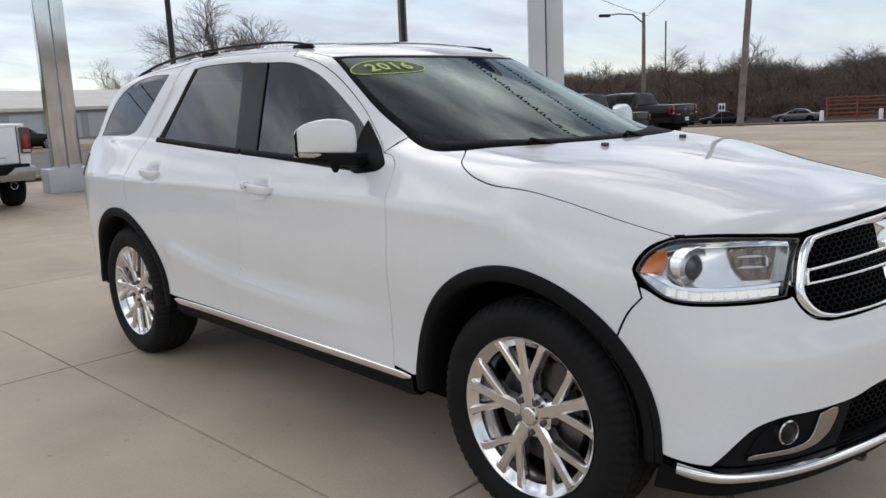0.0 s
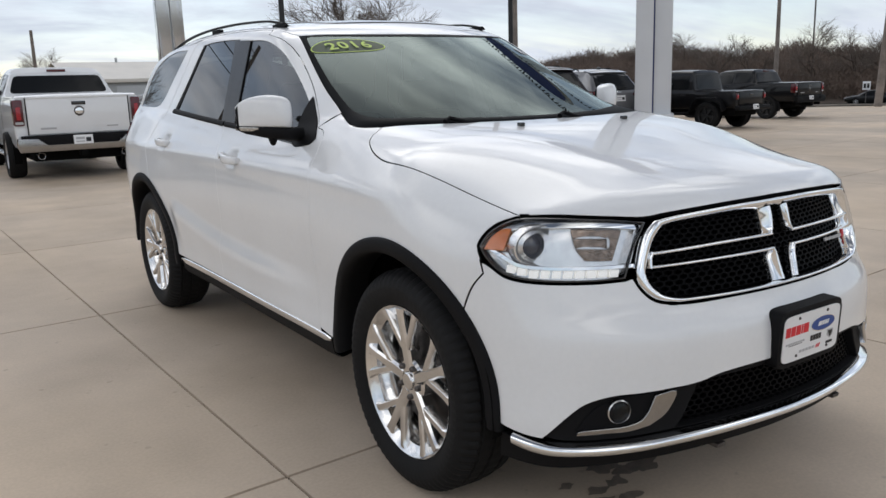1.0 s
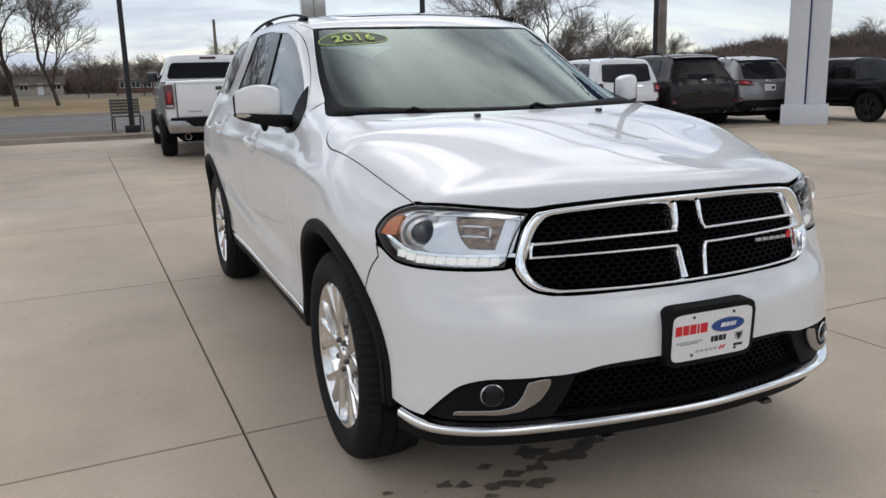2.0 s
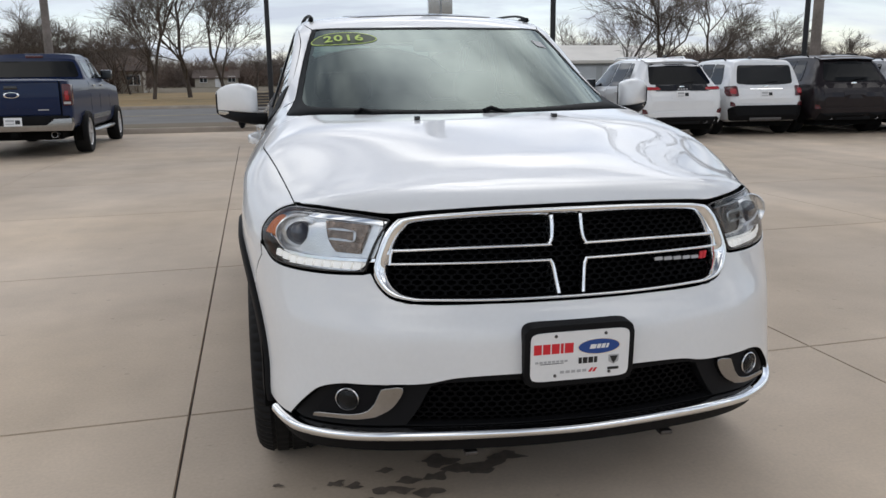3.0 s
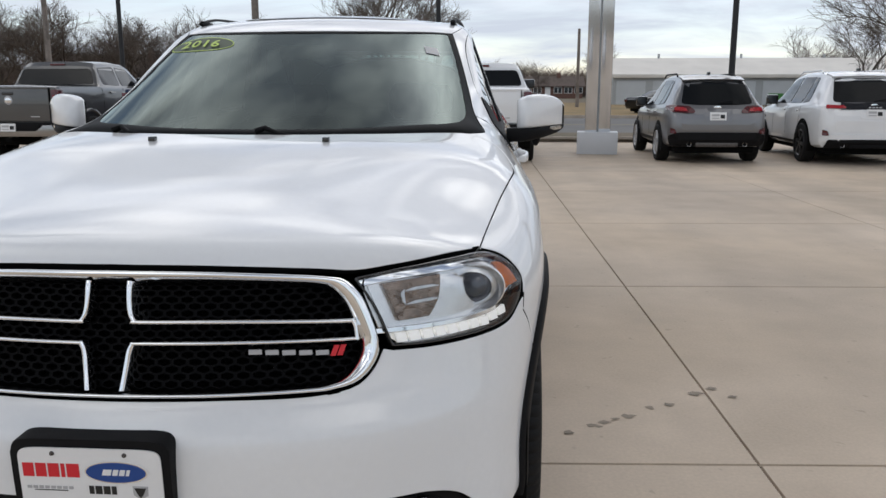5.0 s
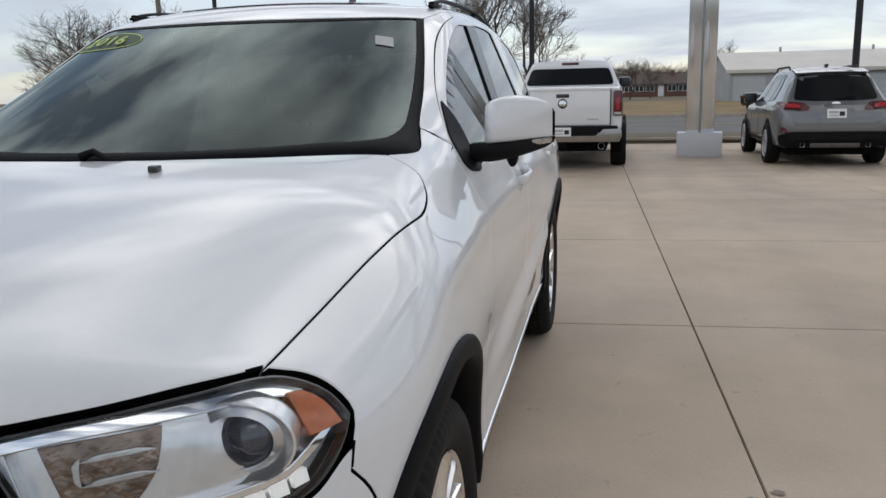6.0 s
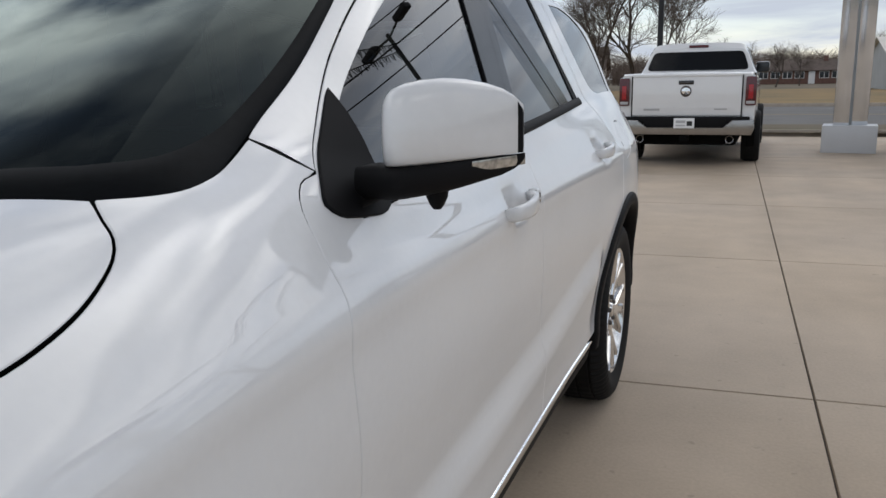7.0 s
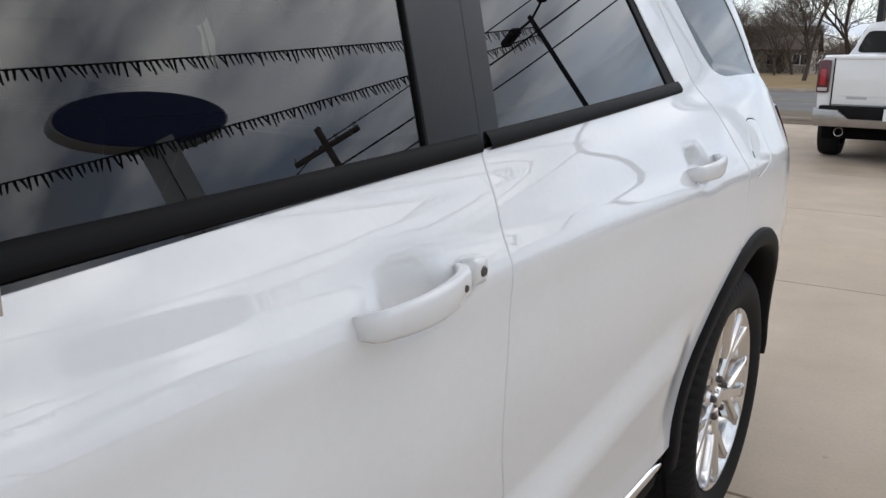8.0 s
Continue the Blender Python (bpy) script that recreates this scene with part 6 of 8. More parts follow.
# buildings
def shed(x0, y0, length, depth, eave, ridge, turn, doors):
    """A long storage shed, its door side facing the lot; the ridge runs along it."""
    th = thing("storage_shed", "long grey steel storage shed with roller doors and pale roof", "shed", m=pose(x0, y0, 0, 0, 0, turn))
    bm = bmesh.new()
    prof = [(0, 0), (0, eave), (depth / 2, ridge), (depth, eave), (depth, 0)]
    a = [bm.verts.new((0, y, z)) for y, z in prof]
    b = [bm.verts.new((length, y, z)) for y, z in prof]
    bm.faces.new(a); bm.faces.new(b[::-1])
    for k in (0, 3):
        bm.faces.new((a[k], b[k], b[k + 1], a[k + 1]))
    part("wall", bm, STEEL_WALL, th)
    for k, nm in ((0, "roof"), (1, "roof")):
        y0_, z0_, y1_, z1_ = (-.35, eave - .12, depth / 2, ridge + .04) if k == 0 else (depth + .35, eave - .12, depth / 2, ridge + .04)
        bm = bmesh.new()
        for i in range(int(length / .6) + 1):
            xa = -.4 + i * (length + .8) / (int(length / .6) + 1)
            xb = xa + (length + .8) / (int(length / .6) + 1)
            p = [(xa, y0_, z0_), (xb, y0_, z0_), (xb, y1_, z1_), (xa, y1_, z1_)]
            vs = [bm.verts.new(v) for v in p] + [bm.verts.new((v[0], v[1], v[2] + .05)) for v in p]
            for f in ((0, 1, 2, 3), (7, 6, 5, 4), (0, 4, 5, 1), (1, 5, 6, 2), (2, 6, 7, 3), (3, 7, 4, 0)):
                bm.faces.new([vs[j] for j in f])
            box(bm, (xa - .02, min(y0_, y1_), 0), (xa + .02, min(y0_, y1_) + .01, .01))
        part(nm, bm, STEEL_ROOF, th)
    part("fascia", new_box((-.4, -.40, eave - .40), (length + .4, -.30, eave - .10), .01), STEEL_ROOF, th)
    w = length / doors
    for i in range(doors):
        xa = (i + .5) * w
        roll = part("roller_door", new_box((xa - w * .40, -.03, .02), (xa + w * .40, .02, eave - .70)), ROLL_DOOR, th)
        for r in range(7):
            part("slat", new_box((xa - w * .40, -.05, .05 + r * (eave - .75) / 7), (xa + w * .40, -.028, .05 + (r + .94) * (eave - .75) / 7)), ROLL_DOOR, roll)
    for i in range(3):
        part("roof_vent", tube(bmesh.new(), [(length * (.2 + .3 * i), depth / 2, ridge), (length * (.2 + .3 * i), depth / 2, ridge + .5)], .12, 8), STEEL_WALL, th)
    return th


shed(12.0, 76, 28, 12, 3.0, 4.6, 1.5, 8)


def house(x, y, w, d, eave, ridge, turn, wall, windows, label):
    th = thing("house", label, "house", "houses across the road", m=pose(x, y, 0, 0, 0, turn))
    bm = bmesh.new()
    prof = [(0, 0), (0, eave), (d / 2, ridge), (d, eave), (d, 0)]
    a = [bm.verts.new((-w / 2, yy, z)) for yy, z in prof]
    b = [bm.verts.new((w / 2, yy, z)) for yy, z in prof]
    bm.faces.new(a); bm.faces.new(b[::-1]); bm.faces.new((a[0], b[0], b[1], a[1])); bm.faces.new((a[3], b[3], b[4], a[4]))
    part("wall", bm, wall, th)
    for y0_, y1_ in ((-.5, d / 2), (d + .5, d / 2)):
        ze = eave - .5 * (ridge - eave) / (d / 2)
        bm = bmesh.new()
        p = [(-w / 2 - .5, y0_, ze), (w / 2 + .5, y0_, ze), (w / 2 + .5, y1_, ridge + .05), (-w / 2 - .5, y1_, ridge + .05)]
        vs = [bm.verts.new(v) for v in p] + [bm.verts.new((v[0], v[1], v[2] + .12)) for v in p]
        for f in ((0, 1, 2, 3), (7, 6, 5, 4), (0, 4, 5, 1), (1, 5, 6, 2), (2, 6, 7, 3), (3, 7, 4, 0)):
            bm.faces.new([vs[j] for j in f])
        part("roof", bm, SHINGLE, th)
    for i in range(windows):
        xx = -w / 2 + (i + .6) * w / windows
        if i == windows // 2:
            part("door", new_box((xx - .5, -.06, 0), (xx + .5, .02, 2.05), .02), PLATE_WHITE, th)
        else:
            win = part("window", new_box((xx - .75, -.07, .9), (xx + .75, .01, 2.05), .02), PLATE_WHITE, th)
            for s in (-1, 1):
                part("pane", new_box((xx + s * .36 - .31, -.085, .98), (xx + s * .36 + .31, -.05, 1.97), .01), PANE, win)
    part("chimney", new_box((w * .2, d * .4, eave), (w * .2 + .7, d * .4 + .7, ridge + .7), .02), BRICK_RED, th)


house(9.0, 147, 15, 8, 2.3, 3.9, 0, BRICK_RED, 8, "low red brick house with a dark shingle roof")
house(-22, 88, 15, 9, 2.6, 4.8, 6, SIDING, 6, "low tan house with a dark shingle roof")
house(-40, 80, 16, 9, 2.7, 5.2, 14, BRICK_RED, 6, "low brick house with a broad brown roof")
house(-11.5, 160, 8, 6, 1.9, 3.2, 0, SIDING, 3, "pale house far across the field")

# roadside: sign, fence, mast
sg = thing("road_sign", "small white route sign on a thin post", "road sign", m=pose(52.4, 25.2, -.58, 0, 0, -62))
part("post", tube(bmesh.new(), [(0, 0, -.3), (0, 0, 1.0)], .03, 6), DULL_METAL, sg)
part("face", new_box((-.24, -.04, .80), (.24, -.01, 1.36), .01), PLATE_WHITE, sg)
for s in (-.1, .1):
    part("figure", new_box((s - .075, -.048, .92), (s + .075, -.038, 1.22)), INK_BLACK, sg)
fence = thing("pipe_fence", "rusty red pipe fence beside the side road", "fence", m=pose(47.05, 15.8, -.52, 0, 0, -64))
for i in range(9):
    part("post", tube(bmesh.new(), [(i * 1.6, 0, -.1), (i * 1.6, 0, 1.5)], .06, 6), RED_IRON, fence)
for z in (.30, .55, .80, 1.05, 1.25, 1.45):
    part("rail", tube(bmesh.new(), [(0, 0, z), (12.8, 0, z)], .045, 6), RED_IRON, fence)
part("panel", new_box((3.6, -.08, 1.0), (4.7, -.05, 1.5), .01), PLATE_WHITE, fence)
for x in (-1.6, 1.5, 2.1):
    gp = thing("gate_post", "white painted post before a red pipe fence", "post", "white posts", m=pose(47.5, 14.6, -.62, 0, 0, -64) @ pose(x, -.5, 0))
    part("shaft", lathe(bmesh.new(), [(.0005, .86), (.10, .84), (.12, .78), (.12, -.2)], 12, "z"), PLATE_WHITE, gp)
gs = thing("yard_sign", "small bright green sign board in the yard", "sign", m=pose(19.5, 52, 0))
part("board", new_box((-.5, 0, .5), (.5, .05, 1.2), .01), material("green_sign", (0.035, 0.17, 0.03), 0.6), gs)
for s in (-.6, .6):
    part("leg", tube(bmesh.new(), [(s, .02, -.1), (s, .02, .6)], .03, 6), DULL_METAL, gs)
board = thing("sign_board", "small white sign board with a dark round mark", "sign", m=pose(-14.6, 37.0, 0, 0, 0, 18))
part("board", new_box((-.55, 0, 1.35), (.55, .08, 2.05), .02), PLATE_WHITE, board)
part("mark", lathe(bmesh.new(), [(.0005, -.012), (.22, -.010), (.23, 0)], 24, "y", Matrix.Translation((-.28, 0, 1.70))), INK_BLACK, board)
for z_ in (1.78, 1.60):
    part("print", new_box((.0, -.012, z_), (.46, .0, z_ + .10)), INK_GREY, board)
for s_ in (-.4, .4):
    part("leg", new_box((s_ - .04, .01, -.05), (s_ + .04, .07, 1.36), .01), DULL_METAL, board)
bench = thing("bench", "grey slatted metal bench beside a lamp post", "bench", m=pose(-.95, 20.35, .08, 0, 0, 8))
for k in range(5):
    part("seat_slat", new_box((-.36, -.22 + .095 * k, .42), (.36, -.14 + .095 * k, .45), .006), DULL_METAL, bench)
    part("back_slat", new_box((-.36, .25 + .014 * k, .50 + .085 * k), (.36, .275 + .014 * k, .57 + .085 * k), .006), DULL_METAL, bench)
for s_ in (-1, 1):
    part("leg", tube(bmesh.new(), [(s_ * .38, -.22, -.02), (s_ * .38, -.20, .42), (s_ * .38, .22, .42), (s_ * .38, .32, .92)], .022, 6), DULL_METAL, bench)
    part("leg", tube(bmesh.new(), [(s_ * .38, .20, .42), (s_ * .38, .30, -.02)], .022, 6), DULL_METAL, bench)
mast = thing("radio_mast", "thin far radio mast", "mast", m=pose(150, 88, 0))
part("shaft", tube(bmesh.new(), [(0, 0, 0), (0, 0, 17)], .16, 4), DULL_METAL, mast)


# ---- parked vehicles: local y points forwards from the rear bumper ----
GLASS_CAR = material("parked_car_glass", (0.005, 0.006, 0.007), 0.06, spec=0.30)
RIM_BRIGHT = material("bright_rim", (0.62, 0.61, 0.60), 0.35, metal=0.6, vary=0.2, scale=8)
BLACK_RIM = material("black_rim", (0.012, 0.012, 0.012), 0.3)
P_BLUE = car_paint("blue_paint", (0.002, 0.012, 0.052), .0, .35, .3)
RIM_GREY = material("painted_rim", (0.45, 0.45, 0.46), 0.3, metal=0.8)


def simple_tyre(r, w):
    return bm_mesh("tyre", lathe(bmesh.new(), [(r * .66, w * .42), (r * .8, w * .5), (r * .94, w * .48), (r * .985, w * .38), (r, w * .2), (r, -w * .3), (r * .93, -w * .5), (r * .6, -w * .5)], 32, "x"), 35)


def simple_rim(r):
    bm = lathe(bmesh.new(), [(r, .10), (r * .96, .115), (r * .90, .10), (r * .86, .04), (.0005, .03)], 32, "x")
    for k in range(6):
        m = Matrix.Rotation(radians(60 * k), 4, "X")
        box(bm, (.05, -r * .11, r * .12), (.105, r * .11, r * .92), .01, m)
    lathe(bm, [(.0005, .112), (r * .2, .108), (r * .24, .06)], 16, "x")
    return bm_mesh("rim", bm, 35)


WHEELS = {}


def wheel_set(th, r, w, half, ys, rim_mat):
    key = (r, w)
    if key not in WHEELS:
        WHEELS[key] = (simple_tyre(r, w), simple_rim(r * .68))
    for y in ys:
        for s in (1, -1):
            m = Matrix.LocRotScale((s * (half - w * .42), y, r), Euler((radians(20 * y), 0, 0 if s > 0 else math.pi)), None)
            t = part("wheel", WHEELS[key][0], RUBBER, th, m=m)
            rim = new("rim", WHEELS[key][1])
            if len(rim.data.materials) == 0:
                rim.data.materials.append(rim_mat)
            rim.material_slots[0].link = "OBJECT"
            rim.material_slots[0].material = rim_mat
            rim.parent = t


class Shape:
    """Cross-sections along the car: y: (floor, belt, top, half width, half width of the top)."""

    def __init__(self, rows):
        y = [r[0] for r in rows]
        self.c = [(np.array(y), np.array([r[i] for r in rows])) for i in range(1, 6)]
        self.y0, self.y1 = y[0], y[-1]
        self.knots = y
        self.tree = None

    def at(self, y):
        return [float(np.interp(y, *c)) for c in self.c]

    def ring(self, y):
        lo, belt, top, w, wt = self.at(y)
        h = belt - lo
        half = [(w * .86, lo), (w * .955, lo + .05), (w * .985, lo + .13), (w * .997, lo + h * .35), (w, lo + h * .58), (w * .995, lo + h * .78), (w * .98, belt - h * .08), (w * .955, belt)]
        rise_ = top - belt
        half += [(wt + (w * .955 - wt) * k, belt + rise_ * t) for k, t in ((.80, .12), (.45, .42), (.14, .72))]
        half += [(wt - .012, belt + rise_ * .84), (wt - .04, belt + rise_ * .93), (wt - .10, belt + rise_ * .98), (wt - .22, top + .004), (wt * .4, top + .015)]
        return [(x, y, z) for x, z in half] + [(-x, y, z) for x, z in half[::-1]]

    def side(self, y, z):
        """Half width of the flank at a height."""
        r = self.ring(y)
        r = r[:len(r) // 2]
        zs, xs = [p[2] for p in r], [p[0] for p in r]
        return float(np.interp(z, zs, xs))

    def surface(self):
        """Rays meet this to lay panes, lamps and trim on the body."""
        if self.tree is None:
            ys = sorted(set(np.round(np.concatenate([np.arange(self.y0, self.y1, .06), self.knots]), 3)))
            rings = [self.ring(float(y)) for y in ys]
            n = len(rings[0])
            V = [p for r in rings for p in r]
            F = [(i * n + k, i * n + (k + 1) % n, (i + 1) * n + (k + 1) % n, (i + 1) * n + k) for i in range(len(rings) - 1) for k in range(n)]
            F.append(tuple(range(n)))
            self.tree = bvhtree.BVHTree.FromPolygons(V, F)
        return self.tree


def decal(th, name, sh, pts, mat, view="rear", lift=.008, r=.03, label="", deep=.02, both=False):
    """A pane, lamp or trim that follows the body: outline in (x, z) seen from behind, or (y, z) from the side."""
    tree_ = sh.surface()
    out = []
    for s in ((1, -1) if both or view == "side" else (1,)):
        o = np.array(rounded([(p[0] * s, p[1]) for p in pts] if view == "rear" else pts, r))
        v, f = fill(o, [], .11)
        V, ok = [], True
        for a, z in v:
            q = tree_.ray_cast(Vector((a, -1, z)), Vector((0, 1, 0))) if view == "rear" else tree_.ray_cast(Vector((s * 2, a, z)), Vector((-s, 0, 0)))
            if q[0] is None:
                ok = False
                break
            V.append((q[0], q[1] if q[1].dot(Vector((0, -1, .2)) if view == "rear" else Vector((s, 0, 0))) > 0 else -q[1]))
        if not ok:
            continue
        P = [q + n * lift for q, n in V]
        look_ = Vector((0, -1, 0)) if view == "rear" else Vector((s, 0, 0))
        F = []
        for t in f:
            a, b, c = (P[k] for k in t)
            F.append(tuple(t) if (b - a).cross(c - a).dot(look_) > 0 else tuple(t)[::-1])
        m, k = len(o), len(P)
        P += [V[i][0] - V[i][1] * deep for i in range(m)]
        for i in range(m):
            j = (i + 1) % m
            F.append((i, j, k + j, k + i))
        out.append(part(name, mesh_of(name, P, F, smooth=False), mat, th, label))
    return out


def rounded(pts, r=.05):
    """A polygon with its corners cut round and its sides divided."""
    out = []
    n = len(pts)
    for k in range(n):
        a, p, b = (np.array(pts[(k + j) % n], float) for j in (-1, 0, 1))
        u, w = (a - p), (b - p)
        ru, rw = min(r, np.linalg.norm(u) * .3), min(r, np.linalg.norm(w) * .3)
        p0, p1 = p + u / np.linalg.norm(u) * ru, p + w / np.linalg.norm(w) * rw
        out += [p0, p * .5 + (p0 + p1) * .25, p1]
        nxt = np.array(pts[(k + 1) % n], float)
        out += [p1 + (nxt - p1) * t for t in (.3, .6)]
    return [tuple(q) for q in out]


def flank(th, name, sh, pts, mat, lift=.006, label=""):
    """A pane or trim on both flanks, from (y, z) corners."""
    for s in (1, -1):
        bm = bmesh.new()
        c = rounded(pts)
        a = [bm.verts.new((s * (sh.side(y, z) + lift), y, z)) for y, z in c]
        b = [bm.verts.new((s * (sh.side(y, z) - .02), y, z)) for y, z in c]
        f = bm.faces.new(a)
        bmesh.ops.triangulate(bm, faces=[f])
        for k in range(len(a)):
            j = (k + 1) % len(a)
            bm.faces.new((a[k], b[k], b[j], a[j]))
        part(name, bm, mat, th, label)


def over(th, name, sh, ys, share, mat, lift=.008):
    """A pane on the sloping top (rear window, windscreen)."""
    bm = bmesh.new()
    rows = []
    for y in ys:
        lo, belt, top, w, wt = sh.at(y)
        hw = (wt - .06) * share
        rows.append([bm.verts.new((x * hw, y - lift, top + .015 - .015 * abs(x) + lift)) for x in (-1, -.5, 0, .5, 1)])
    for a, b in zip(rows, rows[1:]):
        for k in range(4):
            bm.faces.new((a[k], a[k + 1], b[k + 1], b[k]))
    return part(name, bm, mat, th)


def vehicle_body(th, sh, mat, step=.12):
    ys = sorted(set(np.round(np.concatenate([np.arange(sh.y0, sh.y1, step), sh.knots]), 3)))
    return part("body", loft([sh.ring(float(y)) for y in ys]), mat, th, smooth=28)


def arches(th, sh, r, ys, mat):
    for y in ys:
        for s in (1, -1):
            x = sh.side(y, r + .2) + .004
            bm = bmesh.new()
            a = [(y + (r + .055) * math.cos(t), r + (r + .055) * math.sin(t)) for t in np.linspace(-.35, math.pi + .35, 26)]
            vs = [bm.verts.new((s * x, yy, max(z, .12))) for yy, z in a]
            bm.faces.new(vs)
            ex = bmesh.ops.extrude_face_region(bm, geom=bm.faces[:])
            bmesh.ops.translate(bm, vec=(-s * .12, 0, 0), verts=[v for v in ex["geom"] if isinstance(v, bmesh.types.BMVert)])
            part("wheel_arch", bm, mat, th)


def number_plate(th, y, z, tilt=8):
    p = part("plate", new_box((-.152, -.008, -.076), (.152, .0, .076), .004), PLATE_WHITE, th, m=pose(0, y, z, -tilt))
    part("print", new_box((-.12, -.011, .0), (.02, -.008, .04)), INK_GREY, p)
    part("print", new_box((.04, -.011, -.04), (.12, -.008, .03)), INK_BLACK, p)
    part("print", new_box((-.12, -.011, -.045), (.02, -.008, -.025)), INK_GREY, p)


def rear_lamp(th, lo, hi):
    for s in (1, -1):
        part("tail_lamp", new_box((min(s * lo[0], s * hi[0]), lo[1], lo[2]), (max(s * lo[0], s * hi[0]), hi[1], hi[2]), .02), RED_LENS, th, smooth=50)


def door_mirror(th, sh, y, z, mat):
    for s in (1, -1):
        x = sh.side(y, z - .05)
        m = part("door_mirror", new_box((s * x if s > 0 else -x - .24, y - .06, z - .08), (x + .24 if s > 0 else -x, y + .08, z + .13), .04), mat, th, smooth=50)
        part("mirror_glass", new_box((s * (x + .05) if s > 0 else -x - .22, y - .068, z - .05), (x + .22 if s > 0 else -x - .05, y - .058, z + .11), .01), PANE, m)


def pickup(label, m, paint, trim=DIM_CHROME, h=1.95, bed=1.42, rim=RIM_GREY, r=.41, lamp_h=(.98, 1.36), tall=0.0, arch=DARK_GAP, lower=None, badge=INK_GREY, oval_badge=False, flares=False):
    th = thing("pickup_truck", label, "pickup truck", "parked vehicles", m=m)
    z = tall
    sh = Shape([(.10, .58 + z, bed - .06, bed - .02, .985, .93), (.16, .52 + z, bed - .03, bed, 1.0, .95), (1.78, .48 + z, bed - .02, bed + .005, 1.01, .96), (1.84, .48 + z, bed, bed + .03, 1.01, .90),
                (2.0, .48 + z, bed, h - .12, 1.01, .80), (2.12, .46 + z, bed, h - .03, 1.01, .78), (2.9, .46 + z, bed - .02, h, 1.01, .77), (3.5, .46 + z, bed - .03, h - .03, 1.01, .76), (3.75, .46 + z, bed - .05, h - .10, 1.01, .76),
                (4.4, .46 + z, bed - .08, bed - .02, 1.0, .86), (4.6, .46 + z, bed - .1, bed - .05, 1.0, .88), (5.6, .5 + z, bed - .16, bed - .11, .98, .85), (5.78, .55 + z, bed - .25, bed - .22, .92, .80)])
    vehicle_body(th, sh, paint)
    axles = (1.28, 4.95)
    arches(th, sh, r + .03, axles, arch)
    wheel_set(th, r, .28, 1.055, axles, rim)
    # tailgate with handle and plain badge
    tg = part("tailgate", new_box((-.80, .062, .78 + z), (.80, .12, bed - .03), .025), paint, th, smooth=50)
    for s in (1, -1):
        part("tailgate_gap", new_box((s * .808 - .006, .075, .76 + z), (s * .808 + .006, .11, bed - .04)), DARK_GAP, tg)
    part("tailgate_crease", new_box((-.70, .055, .90 + z), (.70, .066, .905 + z)), paint, tg)
    part("tailgate_spoiler", new_box((-.80, .045, bed - .055), (.80, .14, bed - .012), .018), paint, tg, smooth=50)
    part("tailgate_handle", new_box((-.11, .052, bed - .17), (.11, .066, bed - .11), .01), GLOSS_BLACK, tg)
    wide = 1.6 if oval_badge else 1.0
    part("badge", lathe(bmesh.new(), [(.0005, -.012), (.07, -.010), (.082, 0)], 24, "y", Matrix.Translation((0, .062, bed - .27)) @ Matrix.Diagonal((wide, 1, .75 if oval_badge else 1.05, 1))), CHROME if oval_badge else badge, tg)
    part("badge", lathe(bmesh.new(), [(.0005, -.017), (.058, -.015), (.066, -.008)], 24, "y", Matrix.Translation((0, .062, bed - .27)) @ Matrix.Diagonal((wide, 1, .70 if oval_badge else .9, 1))), P_BLUE if oval_badge else CHROME if badge is not GLOSS_BLACK else badge, tg)
    part("badge", new_box((-.62, .056, .86 + z), (-.38, .063, .89 + z)), INK_GREY, tg)
    part("badge", new_box((.42, .056, .87 + z), (.60, .063, .89 + z)), INK_GREY, tg)
    for s in (1, -1):
        lens = part("tail_lamp", new_box((min(s * .845, s * 1.004), .055, lamp_h[0]), (max(s * .845, s * 1.004), .27, lamp_h[1]), .03), RED_LENS, th, smooth=50)
        part("lamp_core", new_box((s * .925 - .035, .046, lamp_h[0] + .10), (s * .925 + .035, .06, lamp_h[1] - .12), .012), RED_BRIGHT, lens)
        part("lamp_bar", new_box((s * .925 - .06, .05, lamp_h[0] + .025), (s * .925 + .06, .062, lamp_h[0] + .07), .008), INK_GREY, lens)
    # bumper: bright ends and lower bar round a dark step with the plate
    b_ = bmesh.new()
    extrude_outline(b_, [(-.96, .50 + z), (.96, .50 + z), (1.0, .60 + z), (.99, .73 + z), (.68, .72 + z), (.56, .585 + z), (-.56, .585 + z), (-.68, .72 + z), (-.99, .73 + z), (-1.0, .60 + z)], .17, .022)
    bp = part("rear_bumper", b_, trim, th, m=pose(0, -.05, 0), smooth=40)
    part("bumper_step", new_box((-.93, -.01, .66 + z), (.93, .14, .77 + z), .02), BLACK_PLASTIC, bp, m=pose(0, .05, 0))
    part("bumper_recess", new_box((-.60, -.02, .59 + z), (.60, .10, .745 + z), .01), BLACK_PLASTIC, bp, m=pose(0, .05, 0))
    number_plate(th, -.035, .675 + z)
    part("hitch", new_box((-.06, -.06, .40 + z), (.06, .2, .48 + z), .01), DARK_GAP, th)
    part("underbody", new_box((-.75, .3, .32 + z), (.75, 5.4, .62 + z), .05), DARK_GAP, th)
    for s in (1, -1):
        part("exhaust", lathe(bmesh.new(), [(.05, -.0), (.058, -.005), (.058, .2), (.048, .2), (.046, .0)], 16, "y", Matrix.Translation((s * .66, .02, .43 + z))), trim, th)
        part("side_step", tube(bmesh.new(), [(s * .98, 1.85, .42 + z), (s * 1.02, 1.95, .40 + z), (s * 1.02, 4.2, .40 + z), (s * .98, 4.3, .42 + z)], .045, 8), trim, th)
    # glass
    decal(th, "rear_window", sh, [(-.84, bed + .05), (.84, bed + .05), (.73, h - .17), (-.73, h - .17)], GLASS_CAR, r=.07, lift=.012)
